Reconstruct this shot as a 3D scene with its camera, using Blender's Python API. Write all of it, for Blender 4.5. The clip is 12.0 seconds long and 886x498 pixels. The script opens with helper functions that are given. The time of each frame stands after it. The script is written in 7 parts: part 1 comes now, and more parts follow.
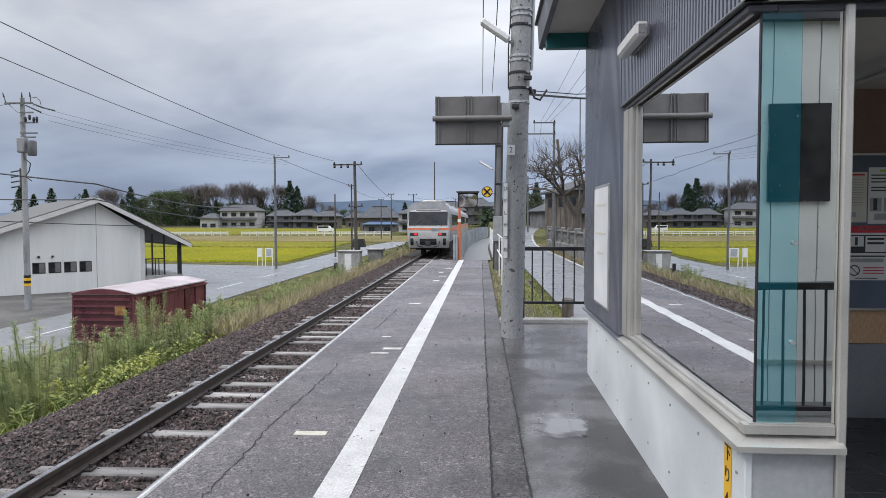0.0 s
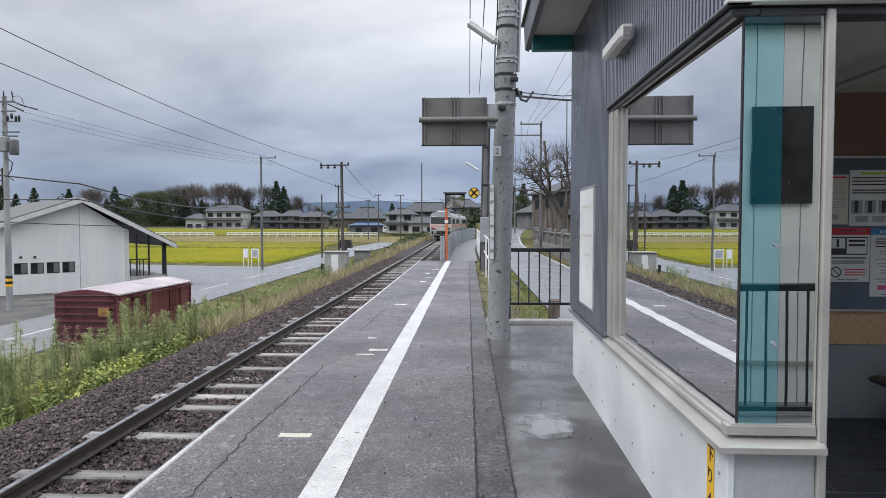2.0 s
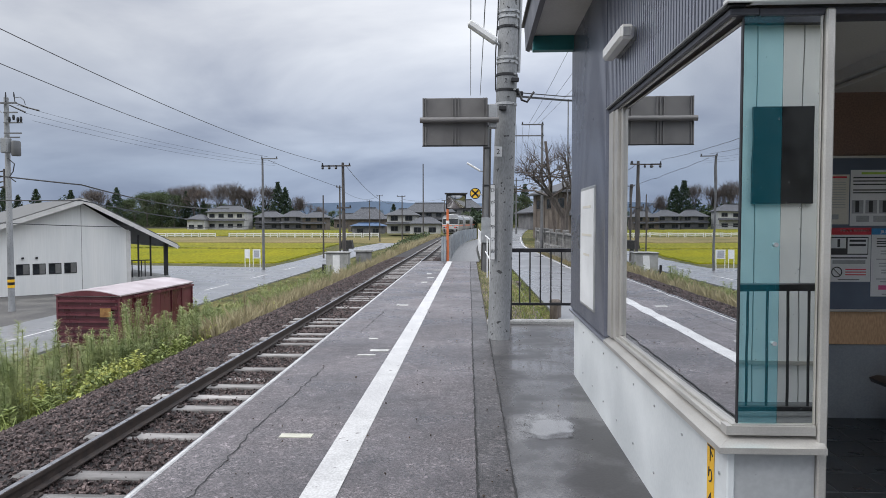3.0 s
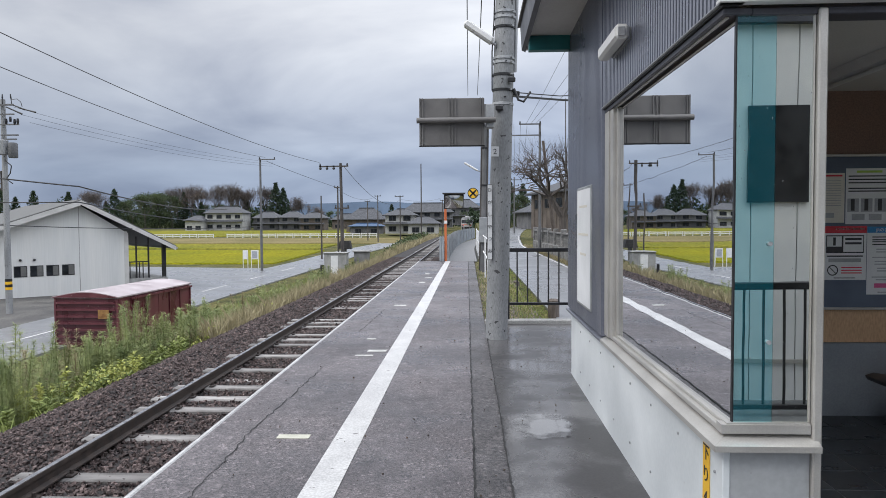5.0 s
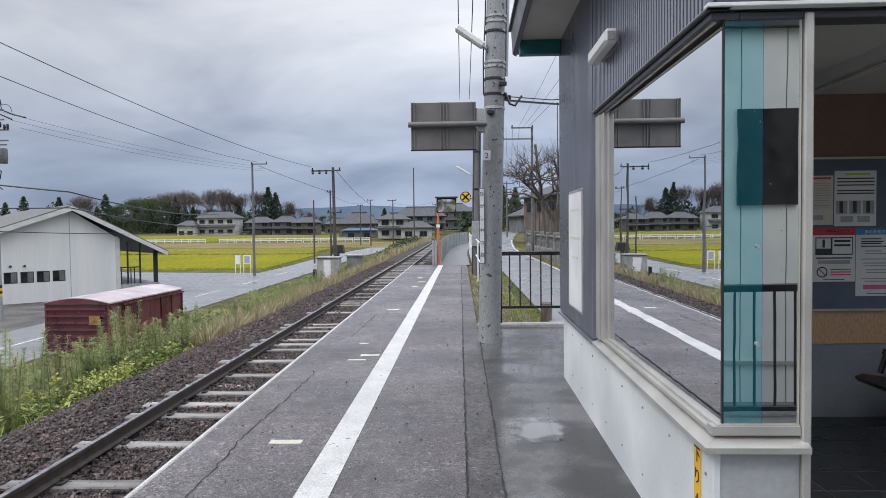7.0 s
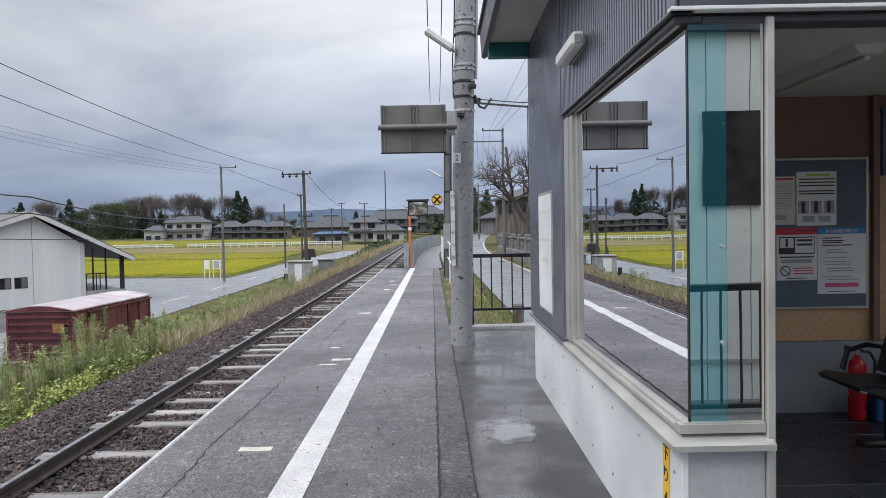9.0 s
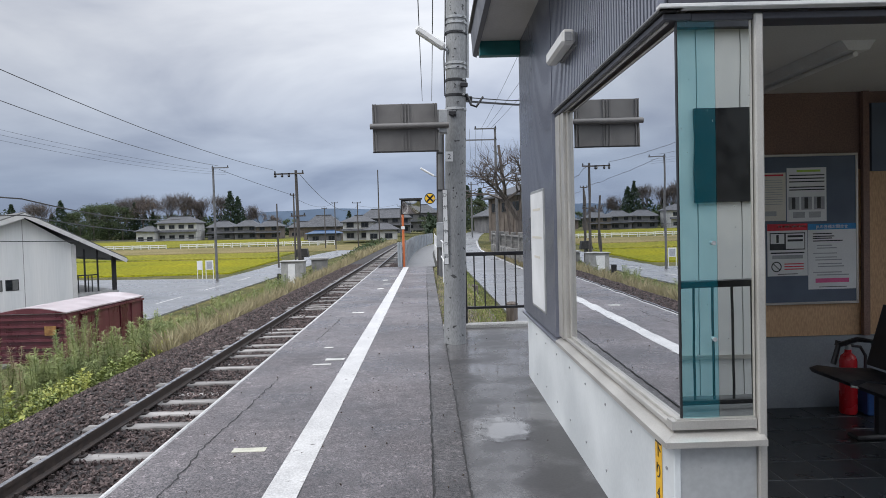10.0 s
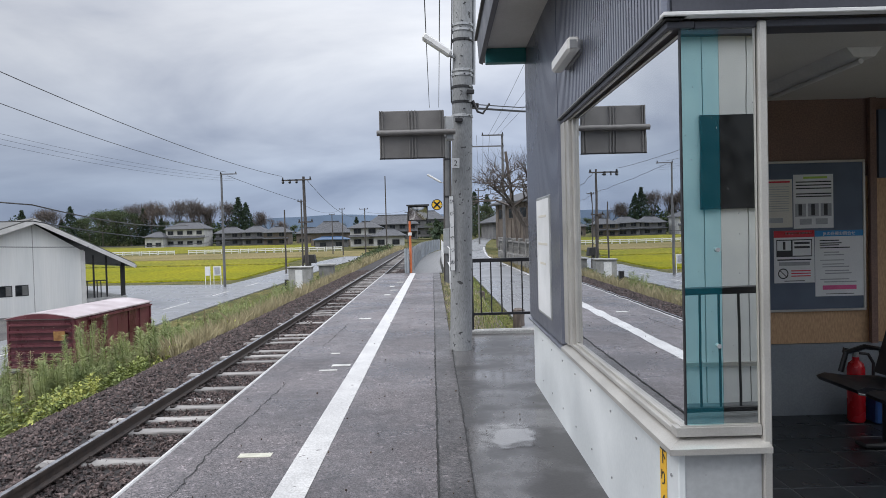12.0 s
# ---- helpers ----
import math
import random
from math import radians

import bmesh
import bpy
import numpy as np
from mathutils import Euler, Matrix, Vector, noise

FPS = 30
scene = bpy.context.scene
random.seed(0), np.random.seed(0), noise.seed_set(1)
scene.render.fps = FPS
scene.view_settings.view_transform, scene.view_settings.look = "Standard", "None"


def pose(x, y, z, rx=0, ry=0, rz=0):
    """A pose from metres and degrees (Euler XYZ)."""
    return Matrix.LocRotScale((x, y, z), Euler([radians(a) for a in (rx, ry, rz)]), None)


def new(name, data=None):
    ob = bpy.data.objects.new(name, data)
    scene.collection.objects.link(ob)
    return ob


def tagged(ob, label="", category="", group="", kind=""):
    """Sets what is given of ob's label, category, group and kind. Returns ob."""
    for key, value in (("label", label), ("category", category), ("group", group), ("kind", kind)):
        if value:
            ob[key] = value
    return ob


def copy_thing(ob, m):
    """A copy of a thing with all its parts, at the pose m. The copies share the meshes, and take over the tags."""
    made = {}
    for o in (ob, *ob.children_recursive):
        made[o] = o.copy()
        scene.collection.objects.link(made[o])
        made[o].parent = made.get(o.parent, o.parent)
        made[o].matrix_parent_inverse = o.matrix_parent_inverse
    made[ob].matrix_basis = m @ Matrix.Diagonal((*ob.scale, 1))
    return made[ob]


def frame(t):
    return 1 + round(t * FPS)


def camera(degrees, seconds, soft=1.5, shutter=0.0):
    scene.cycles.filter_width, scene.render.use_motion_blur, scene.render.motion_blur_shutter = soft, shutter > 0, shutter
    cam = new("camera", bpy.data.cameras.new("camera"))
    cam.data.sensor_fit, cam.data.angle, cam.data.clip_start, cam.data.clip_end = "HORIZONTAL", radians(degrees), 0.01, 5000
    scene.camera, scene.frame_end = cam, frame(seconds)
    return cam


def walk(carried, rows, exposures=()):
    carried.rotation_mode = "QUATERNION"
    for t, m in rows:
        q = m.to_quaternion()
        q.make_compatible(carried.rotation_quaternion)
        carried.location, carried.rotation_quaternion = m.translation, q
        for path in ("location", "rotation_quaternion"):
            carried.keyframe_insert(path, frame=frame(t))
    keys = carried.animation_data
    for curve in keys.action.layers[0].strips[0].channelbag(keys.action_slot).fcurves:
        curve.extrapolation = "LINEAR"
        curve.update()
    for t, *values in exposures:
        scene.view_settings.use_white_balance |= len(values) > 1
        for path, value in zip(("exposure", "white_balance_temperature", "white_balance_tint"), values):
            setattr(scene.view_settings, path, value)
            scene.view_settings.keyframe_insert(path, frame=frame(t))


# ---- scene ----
cam = camera(67.2, 12.0, 0.65)
PATH = [
    (0.0, -0.011, -0.007, 1.548, 87.591, 3.238, -0.133),
    (0.5, -0.011, -0.003, 1.547, 87.553, 2.703, -0.081),
    (1.0, -0.002, 0.004, 1.546, 87.583, 2.354, -0.008),
    (1.5, -0.004, 0.002, 1.550, 87.612, 2.175, 0.021),
    (2.0, 0.000, -0.000, 1.550, 87.671, 2.135, -0.000),
    (2.5, 0.005, -0.003, 1.552, 87.690, 2.179, -0.072),
    (3.0, 0.007, -0.003, 1.549, 87.716, 2.262, -0.071),
    (5.0, 0.020, -0.007, 1.552, 87.706, 2.120, -0.346),
    (5.5, 0.021, -0.006, 1.553, 87.726, 2.108, -0.449),
    (6.0, 0.021, -0.005, 1.550, 87.794, 2.040, -0.456),
    (6.5, 0.028, -0.009, 1.553, 87.904, 1.915, -0.549),
    (7.0, 0.029, -0.011, 1.553, 88.033, 1.517, -0.620),
    (9.0, 0.043, 0.001, 1.553, 88.230, -0.871, -1.085),
    (9.5, 0.047, 0.001, 1.554, 88.144, -1.167, -1.328),
    (10.0, 0.052, 0.002, 1.554, 88.097, -1.421, -1.539),
    (10.5, 0.057, 0.004, 1.555, 88.140, -1.562, -1.631),
    (11.0, 0.059, -0.001, 1.554, 88.271, -1.560, -1.604),
    (11.5, 0.061, -0.010, 1.554, 88.436, -1.272, -1.522),
    (12.0, 0.062, -0.014, 1.555, 88.646, -0.821, -1.476),
]
walk(cam, [(t, pose(x, y, z, rx, 0, rz) @ pose(0, 0, 0, 0, 0, lean)) for t, x, y, z, rx, rz, lean in PATH])

# ---- world and light ----
SUN_UP, SUN_TURN = radians(46), radians(243)
world = bpy.data.worlds.new("overcast_sky")
scene.world = world
world.use_nodes = True
wn, wl = world.node_tree.nodes, world.node_tree.links
wn.clear()


def wnode(kind, **values):
    n = wn.new(kind)
    for k, v in values.items():
        n.inputs[k].default_value = v
    return n


w_out, w_bg = wn.new("ShaderNodeOutputWorld"), wn.new("ShaderNodeBackground")
w_sky = wn.new("ShaderNodeTexSky")
w_sky.sky_type, w_sky.sun_disc, w_sky.sun_elevation, w_sky.sun_rotation = "NISHITA", False, SUN_UP, SUN_TURN
w_coord = wn.new("ShaderNodeTexCoord")
w_sep = wn.new("ShaderNodeSeparateXYZ")
wl.new(w_coord.outputs["Generated"], w_sep.inputs[0])
w_low = wnode("ShaderNodeMath")
w_low.operation = "MAXIMUM"
w_low.inputs[1].default_value = 0.0
wl.new(w_sep.outputs["Z"], w_low.inputs[0])
w_add = wnode("ShaderNodeMath")
w_add.operation = "ADD"
w_add.inputs[1].default_value = 0.30
wl.new(w_low.outputs[0], w_add.inputs[0])
w_div = wn.new("ShaderNodeVectorMath")
w_div.operation = "DIVIDE"
wl.new(w_coord.outputs["Generated"], w_div.inputs[0])
wl.new(w_add.outputs[0], w_div.inputs[1])
w_map = wn.new("ShaderNodeMapping")
w_map.inputs["Scale"].default_value = (1.0, 1.3, 0.0)
w_map.inputs["Location"].default_value = (0.35, 0.2, 0.0)
wl.new(w_div.outputs[0], w_map.inputs[0])
w_noise = wnode("ShaderNodeTexNoise", Scale=1.15, Detail=7.0, Roughness=0.5, Distortion=0.35)
wl.new(w_map.outputs[0], w_noise.inputs["Vector"])
w_ramp = wn.new("ShaderNodeValToRGB")
w_ramp.color_ramp.elements[0].position, w_ramp.color_ramp.elements[0].color = 0.35, (0.465, 0.50, 0.59, 1)
w_ramp.color_ramp.elements[1].position, w_ramp.color_ramp.elements[1].color = 0.62, (0.85, 0.87, 0.91, 1)
wl.new(w_noise.outputs["Fac"], w_ramp.inputs[0])
# a darker, bluer bank of cloud low over the hills
w_low_ramp = wn.new("ShaderNodeValToRGB")
e = w_low_ramp.color_ramp.elements
e[0].position, e[0].color = 0.0, (0.47, 0.55, 0.70, 1)
e[1].position, e[1].color = 0.30, (1, 1, 1, 1)
m_el = e.new(0.07)
m_el.color = (0.44, 0.515, 0.65, 1)
wl.new(w_sep.outputs["Z"], w_low_ramp.inputs[0])
w_mul = wn.new("ShaderNodeMix")
w_mul.data_type, w_mul.blend_type = "RGBA", "MULTIPLY"
w_mul.inputs["Factor"].default_value = 1.0
wl.new(w_ramp.outputs[0], w_mul.inputs["A"])
wl.new(w_low_ramp.outputs[0], w_mul.inputs["B"])
w_scale = wn.new("ShaderNodeVectorMath")
w_scale.operation = "SCALE"
w_scale.inputs["Scale"].default_value = 0.006
wl.new(w_sky.outputs[0], w_scale.inputs[0])
w_sum = wn.new("ShaderNodeVectorMath")
w_sum.operation = "ADD"
wl.new(w_mul.outputs["Result"], w_sum.inputs[0])
wl.new(w_scale.outputs[0], w_sum.inputs[1])
wl.new(w_sum.outputs[0], w_bg.inputs["Color"])
# overcast: the cloud is brighter towards the zenith
w_zen = wn.new("ShaderNodeMapRange")
w_zen.interpolation_type = "SMOOTHSTEP"
for key, value in (("From Min", 0.25), ("From Max", 0.95), ("To Min", 1.0), ("To Max", 2.6)):
    w_zen.inputs[key].default_value = value
wl.new(w_sep.outputs["Z"], w_zen.inputs["Value"])
# and thinner, so lighter, towards the right of the line
w_side = wn.new("ShaderNodeMapRange")
for key, value in (("From Min", -0.5), ("From Max", 0.4), ("To Min", 0.91), ("To Max", 1.36)):
    w_side.inputs[key].default_value = value
wl.new(w_sep.outputs["X"], w_side.inputs["Value"])
w_both = wn.new("ShaderNodeMath")
w_both.operation = "MULTIPLY"
wl.new(w_zen.outputs[0], w_both.inputs[0])
wl.new(w_side.outputs[0], w_both.inputs[1])
wl.new(w_both.outputs[0], w_bg.inputs["Strength"])
wl.new(w_bg.outputs[0], w_out.inputs["Surface"])

sun_data = bpy.data.lights.new("sun", "SUN")
sun_data.energy, sun_data.angle, sun_data.color = 1.5, radians(25), (1.0, 0.97, 0.93)
sun = new("sun", sun_data)
sun.matrix_world = Matrix.Rotation(radians(180) - SUN_TURN, 4, "Z") @ Matrix.Rotation(radians(90) - SUN_UP, 4, "X")
scene.view_settings.exposure = 0.0


# ---- materials ----
def mat(name, a, b, scale=6.0, rough=(0.6, 0.8), metal=0.0, bump=0.15, fine=80.0, coat=0.0, grain=0.06, stretch=(1, 1, 1), vary=0.0, spec=0.5, low=0.35, high=0.65, spots=None):
    """A surface of two tones: broad stains by one noise, grain and relief by a finer one."""
    m = bpy.data.materials.new(name)
    m.use_nodes = True
    t = m.node_tree
    n, l = t.nodes, t.links
    p = n["Principled BSDF"]
    co = n.new("ShaderNodeTexCoord")
    mp = n.new("ShaderNodeMapping")
    mp.inputs["Scale"].default_value = stretch
    l.new(co.outputs["Object"], mp.inputs[0])
    big = n.new("ShaderNodeTexNoise")
    big.inputs["Scale"].default_value, big.inputs["Detail"].default_value = scale, 5
    l.new(mp.outputs[0], big.inputs["Vector"])
    small = n.new("ShaderNodeTexNoise")
    small.inputs["Scale"].default_value, small.inputs["Detail"].default_value = fine, 3
    l.new(mp.outputs[0], small.inputs["Vector"])
    ramp = n.new("ShaderNodeValToRGB")
    ramp.color_ramp.elements[0].position, ramp.color_ramp.elements[0].color = low, (*a, 1)
    ramp.color_ramp.elements[1].position, ramp.color_ramp.elements[1].color = high, (*b, 1)
    l.new(big.outputs["Fac"], ramp.inputs[0])
    mul = n.new("ShaderNodeMix")
    mul.data_type, mul.blend_type = "RGBA", "OVERLAY"
    mul.inputs["Factor"].default_value = grain
    l.new(ramp.outputs[0], mul.inputs["A"])
    sharp = n.new("ShaderNodeMapRange")
    sharp.inputs["From Min"].default_value, sharp.inputs["From Max"].default_value = 0.36, 0.64
    l.new(small.outputs["Fac"], sharp.inputs["Value"])
    l.new(sharp.outputs[0], mul.inputs["B"])
    out = mul.outputs["Result"]
    if spots:
        sn = n.new("ShaderNodeTexNoise")
        sn.inputs["Scale"].default_value, sn.inputs["Detail"].default_value = spots[0], 2
        l.new(co.outputs["Object"], sn.inputs["Vector"])
        sm = n.new("ShaderNodeMapRange")
        sm.inputs["From Min"].default_value, sm.inputs["From Max"].default_value = spots[1], spots[1] + 0.04
        l.new(sn.outputs["Fac"], sm.inputs["Value"])
        sx = n.new("ShaderNodeMix")
        sx.data_type = "RGBA"
        sx.inputs["B"].default_value = (*spots[2], 1)
        l.new(sm.outputs[0], sx.inputs["Factor"])
        l.new(out, sx.inputs["A"])
        out = sx.outputs["Result"]
    if vary:
        info = n.new("ShaderNodeObjectInfo")
        geo = n.new("ShaderNodeNewGeometry")
        s = n.new("ShaderNodeMath")
        s.operation = "ADD"
        l.new(info.outputs["Random"], s.inputs[0])
        l.new(geo.outputs["Random Per Island"], s.inputs[1])
        r = n.new("ShaderNodeMapRange")
        r.inputs["From Max"].default_value = 2.0
        r.inputs["To Min"].default_value, r.inputs["To Max"].default_value = 1 - vary, 1 + vary
        l.new(s.outputs[0], r.inputs["Value"])
        sc = n.new("ShaderNodeVectorMath")
        sc.operation = "SCALE"
        l.new(out, sc.inputs[0])
        l.new(r.outputs[0], sc.inputs["Scale"])
        out = sc.outputs[0]
    l.new(out, p.inputs["Base Color"])
    rr = n.new("ShaderNodeMapRange")
    rr.inputs["From Min"].default_value, rr.inputs["From Max"].default_value = low, high
    rr.inputs["To Min"].default_value, rr.inputs["To Max"].default_value = rough
    l.new(big.outputs["Fac"], rr.inputs["Value"])
    l.new(rr.outputs[0], p.inputs["Roughness"])
    p.inputs["Metallic"].default_value = metal
    p.inputs["Coat Weight"].default_value = coat
    p.inputs["Specular IOR Level"].default_value = spec
    if bump:
        bp = n.new("ShaderNodeBump")
        bp.inputs["Strength"].default_value, bp.inputs["Distance"].default_value = bump, 0.01
        l.new(small.outputs["Fac"], bp.inputs["Height"])
        l.new(bp.outputs[0], p.inputs["Normal"])
    return m


def mirror_film(name, tint, share, body=None, drops=0.7):
    """Window glass under a reflecting film: a dark pane that mirrors most of the light."""
    m = bpy.data.materials.new(name)
    m.use_nodes = True
    n, l = m.node_tree.nodes, m.node_tree.links
    n.clear()
    o = n.new("ShaderNodeOutputMaterial")
    g = n.new("ShaderNodeBsdfGlossy")
    g.inputs["Color"].default_value, g.inputs["Roughness"].default_value = (*tint, 1), 0.006
    tr = n.new("ShaderNodeBsdfGlass")
    tr.inputs["Color"].default_value, tr.inputs["IOR"].default_value = (0.25, 0.33, 0.34, 1), 1.02
    if body:
        tr = n.new("ShaderNodeBsdfDiffuse")
        tr.inputs["Color"].default_value = (*body, 1)
    co = n.new("ShaderNodeTexCoord")
    wv = n.new("ShaderNodeTexNoise")
    wv.inputs["Scale"].default_value, wv.inputs["Detail"].default_value = 3.0, 1
    l.new(co.outputs["Object"], wv.inputs["Vector"])
    bp = n.new("ShaderNodeBump")
    bp.inputs["Strength"].default_value, bp.inputs["Distance"].default_value = 0.10, 0.004
    l.new(wv.outputs["Fac"], bp.inputs["Height"])
    l.new(bp.outputs[0], g.inputs["Normal"])
    mx = n.new("ShaderNodeMixShader")
    mx.inputs[0].default_value = share
    l.new(tr.outputs[0], mx.inputs[1])
    l.new(g.outputs[0], mx.inputs[2])
    drop = n.new("ShaderNodeTexNoise")
    drop.inputs["Scale"].default_value, drop.inputs["Detail"].default_value = 95.0, 0
    l.new(co.outputs["Object"], drop.inputs["Vector"])
    dm = n.new("ShaderNodeMapRange")
    dm.inputs["From Min"].default_value, dm.inputs["From Max"].default_value, dm.inputs["To Max"].default_value = 0.815, 0.85, drops
    l.new(drop.outputs["Fac"], dm.inputs["Value"])
    white = n.new("ShaderNodeBsdfDiffuse")
    white.inputs["Color"].default_value = (0.6, 0.63, 0.64, 1)
    md = n.new("ShaderNodeMixShader")
    l.new(dm.outputs[0], md.inputs[0])
    l.new(mx.outputs[0], md.inputs[1])
    l.new(white.outputs[0], md.inputs[2])
    l.new(md.outputs[0], o.inputs["Surface"])
    return m


def glow(name, colour, strength):
    m = bpy.data.materials.new(name)
    m.use_nodes = True
    p = m.node_tree.nodes["Principled BSDF"]
    p.inputs["Base Color"].default_value = (*colour, 1)
    p.inputs["Emission Color"].default_value, p.inputs["Emission Strength"].default_value = (*colour, 1), strength
    return m


def asphalt(name, dark, pale, cell, contrast, rough, relief, wet=0.55):
    """Worn wet asphalt: single stones of the mix, mottling, broad wet patches."""
    m = bpy.data.materials.new(name)
    m.use_nodes = True
    n, l = m.node_tree.nodes, m.node_tree.links
    p = n["Principled BSDF"]
    co = n.new("ShaderNodeTexCoord")

    def field_(kind, scale, out, **more):
        t = n.new(kind)
        t.inputs["Scale"].default_value = scale
        for k, v in more.items():
            t.inputs[k].default_value = v
        l.new(co.outputs["Object"], t.inputs["Vector"])
        return t.outputs[out]

    def ranged(src, a, b, c, d):
        r = n.new("ShaderNodeMapRange")
        for k, v in (("From Min", a), ("From Max", b), ("To Min", c), ("To Max", d)):
            r.inputs[k].default_value = v
        l.new(src, r.inputs["Value"])
        return r.outputs[0]

    def times(u, v):
        q = n.new("ShaderNodeMath")
        q.operation = "MULTIPLY"
        l.new(u, q.inputs[0])
        l.new(v, q.inputs[1])
        return q.outputs[0]
    patch = field_("ShaderNodeTexNoise", 0.55, "Fac", Detail=4.0, Roughness=0.6)
    ramp = n.new("ShaderNodeValToRGB")
    ramp.color_ramp.elements[0].position, ramp.color_ramp.elements[0].color = 0.36, (*dark, 1)
    ramp.color_ramp.elements[1].position, ramp.color_ramp.elements[1].color = 0.62, (*pale, 1)
    l.new(patch, ramp.inputs[0])
    stone = n.new("ShaderNodeSeparateColor")
    l.new(field_("ShaderNodeTexVoronoi", cell, "Color"), stone.inputs[0])
    chip = n.new("ShaderNodeSeparateColor")
    l.new(field_("ShaderNodeTexVoronoi", cell * 0.42, "Color"), chip.inputs[0])
    fine = ranged(stone.outputs[0], 0.0, 1.0, 1 - contrast, 1 + contrast)
    rare = ranged(chip.outputs[1], 0.90, 0.94, 1.0, 1.0 + contrast)
    mottle = ranged(field_("ShaderNodeTexNoise", 9.0, "Fac", Detail=6.0, Roughness=0.7), 0.3, 0.7, 0.62, 1.34)
    sc = n.new("ShaderNodeVectorMath")
    sc.operation = "SCALE"
    l.new(ramp.outputs[0], sc.inputs[0])
    l.new(times(times(fine, rare), mottle), sc.inputs["Scale"])
    l.new(sc.outputs[0], p.inputs["Base Color"])
    damp = field_("ShaderNodeTexNoise", 0.9, "Fac", Detail=5.0, Roughness=0.65)
    l.new(ranged(damp, 0.40, 0.62, rough[0], rough[1]), p.inputs["Roughness"])
    p.inputs["Specular IOR Level"].default_value = wet
    bp = n.new("ShaderNodeBump")
    bp.inputs["Strength"].default_value, bp.inputs["Distance"].default_value = relief, 0.004
    l.new(field_("ShaderNodeTexVoronoi", cell, "Distance"), bp.inputs["Height"])
    l.new(bp.outputs[0], p.inputs["Normal"])
    return m


ASPHALT = asphalt("wet_asphalt", (0.058, 0.050, 0.053), (0.132, 0.114, 0.117), 115.0, 0.80, (0.46, 0.22), 0.55)
ASPHALT_STRIP = asphalt("patched_asphalt", (0.030, 0.027, 0.028), (0.092, 0.083, 0.083), 80.0, 0.85, (0.50, 0.28), 0.8)
APRON = mat("wet_concrete_apron", (0.026, 0.023, 0.023), (0.105, 0.101, 0.102), 1.6, (0.36, 0.15), bump=0.05, fine=60, grain=0.28, spots=(60, 0.72, (0.012, 0.012, 0.012)), low=0.40, high=0.60, spec=1.0)
ROAD = mat("wet_road_asphalt", (0.165, 0.17, 0.18), (0.225, 0.23, 0.24), 0.35, (0.40, 0.22), bump=0.08, fine=25, grain=0.2)
PAINT = mat("worn_white_line", (0.47, 0.465, 0.46), (0.57, 0.565, 0.555), 4, (0.45, 0.6), bump=0.3, fine=70, grain=0.16, spots=(14, 0.70, (0.20, 0.19, 0.19)))
PAINT_OLD = mat("faded_line", (0.38, 0.38, 0.36), (0.55, 0.55, 0.52), 9, (0.5, 0.7), bump=0.2)
PAINT_YELLOWISH = mat("faded_yellow_mark", (0.45, 0.44, 0.36), (0.56, 0.55, 0.46), 9, (0.5, 0.7), bump=0.2)
CRACK = mat("crack_dark", (0.012, 0.012, 0.012), (0.03, 0.03, 0.03), 9, (0.6, 0.9))
CONCRETE = mat("grey_concrete", (0.25, 0.25, 0.245), (0.38, 0.38, 0.37), 2.2, (0.7, 0.85), bump=0.2, fine=50, grain=0.18)
CONCRETE_DARK = mat("stained_concrete", (0.13, 0.13, 0.13), (0.25, 0.25, 0.245), 2, (0.7, 0.9), bump=0.3)
POLE = mat("pole_concrete", (0.20, 0.208, 0.216), (0.33, 0.337, 0.342), 0.9, (0.65, 0.85), bump=0.2, fine=45, grain=0.15, stretch=(2, 2, 0.5), spots=(17, 0.65, (0.06, 0.06, 0.063)))
WOOD_POLE = mat("dark_wood_pole", (0.045, 0.040, 0.037), (0.105, 0.094, 0.088), 2.2, (0.75, 0.9), bump=0.3, stretch=(3, 3, 0.4))
POLE_DARK = mat("weathered_pole", (0.095, 0.098, 0.102), (0.165, 0.165, 0.17), 1.6, (0.7, 0.9), bump=0.2)
WHITE_BOARD = mat("white_cement_board", (0.60, 0.632, 0.645), (0.73, 0.76, 0.77), 1.7, (0.35, 0.5), bump=0.05, fine=40, grain=0.04, spots=(9, 0.74, (0.38, 0.37, 0.36)))
CLADDING = mat("dark_blue_grey_cladding", (0.20, 0.212, 0.258), (0.245, 0.257, 0.305), 1.5, (0.25, 0.35), metal=0.6, bump=0.02)
ALU = mat("aluminium_frame", (0.46, 0.445, 0.42), (0.55, 0.535, 0.505), 3, (0.32, 0.45), metal=0.5, bump=0.03, fine=150, grain=0.04)
STEEL = mat("galvanised_steel", (0.30, 0.31, 0.32), (0.44, 0.45, 0.46), 5, (0.4, 0.6), metal=0.6, bump=0.1)
BLACK = mat("black_paint", (0.010, 0.010, 0.012), (0.022, 0.022, 0.025), 6, (0.3, 0.5), bump=0.05)
SOFFIT = mat("soffit_board", (0.50, 0.49, 0.47), (0.58, 0.57, 0.55), 2, (0.6, 0.8), bump=0.05)
TEAL = mat("teal_paint", (0.010, 0.115, 0.125), (0.015, 0.15, 0.16), 3, (0.4, 0.5), bump=0.03)
RAIL_SIDE = mat("rusty_rail", (0.035, 0.028, 0.026), (0.075, 0.058, 0.05), 9, (0.6, 0.85), metal=0.2, bump=0.3)
RAIL_TOP = mat("polished_rail_head", (0.26, 0.26, 0.275), (0.40, 0.40, 0.42), 7, (0.2, 0.35), metal=0.9, bump=0.05)
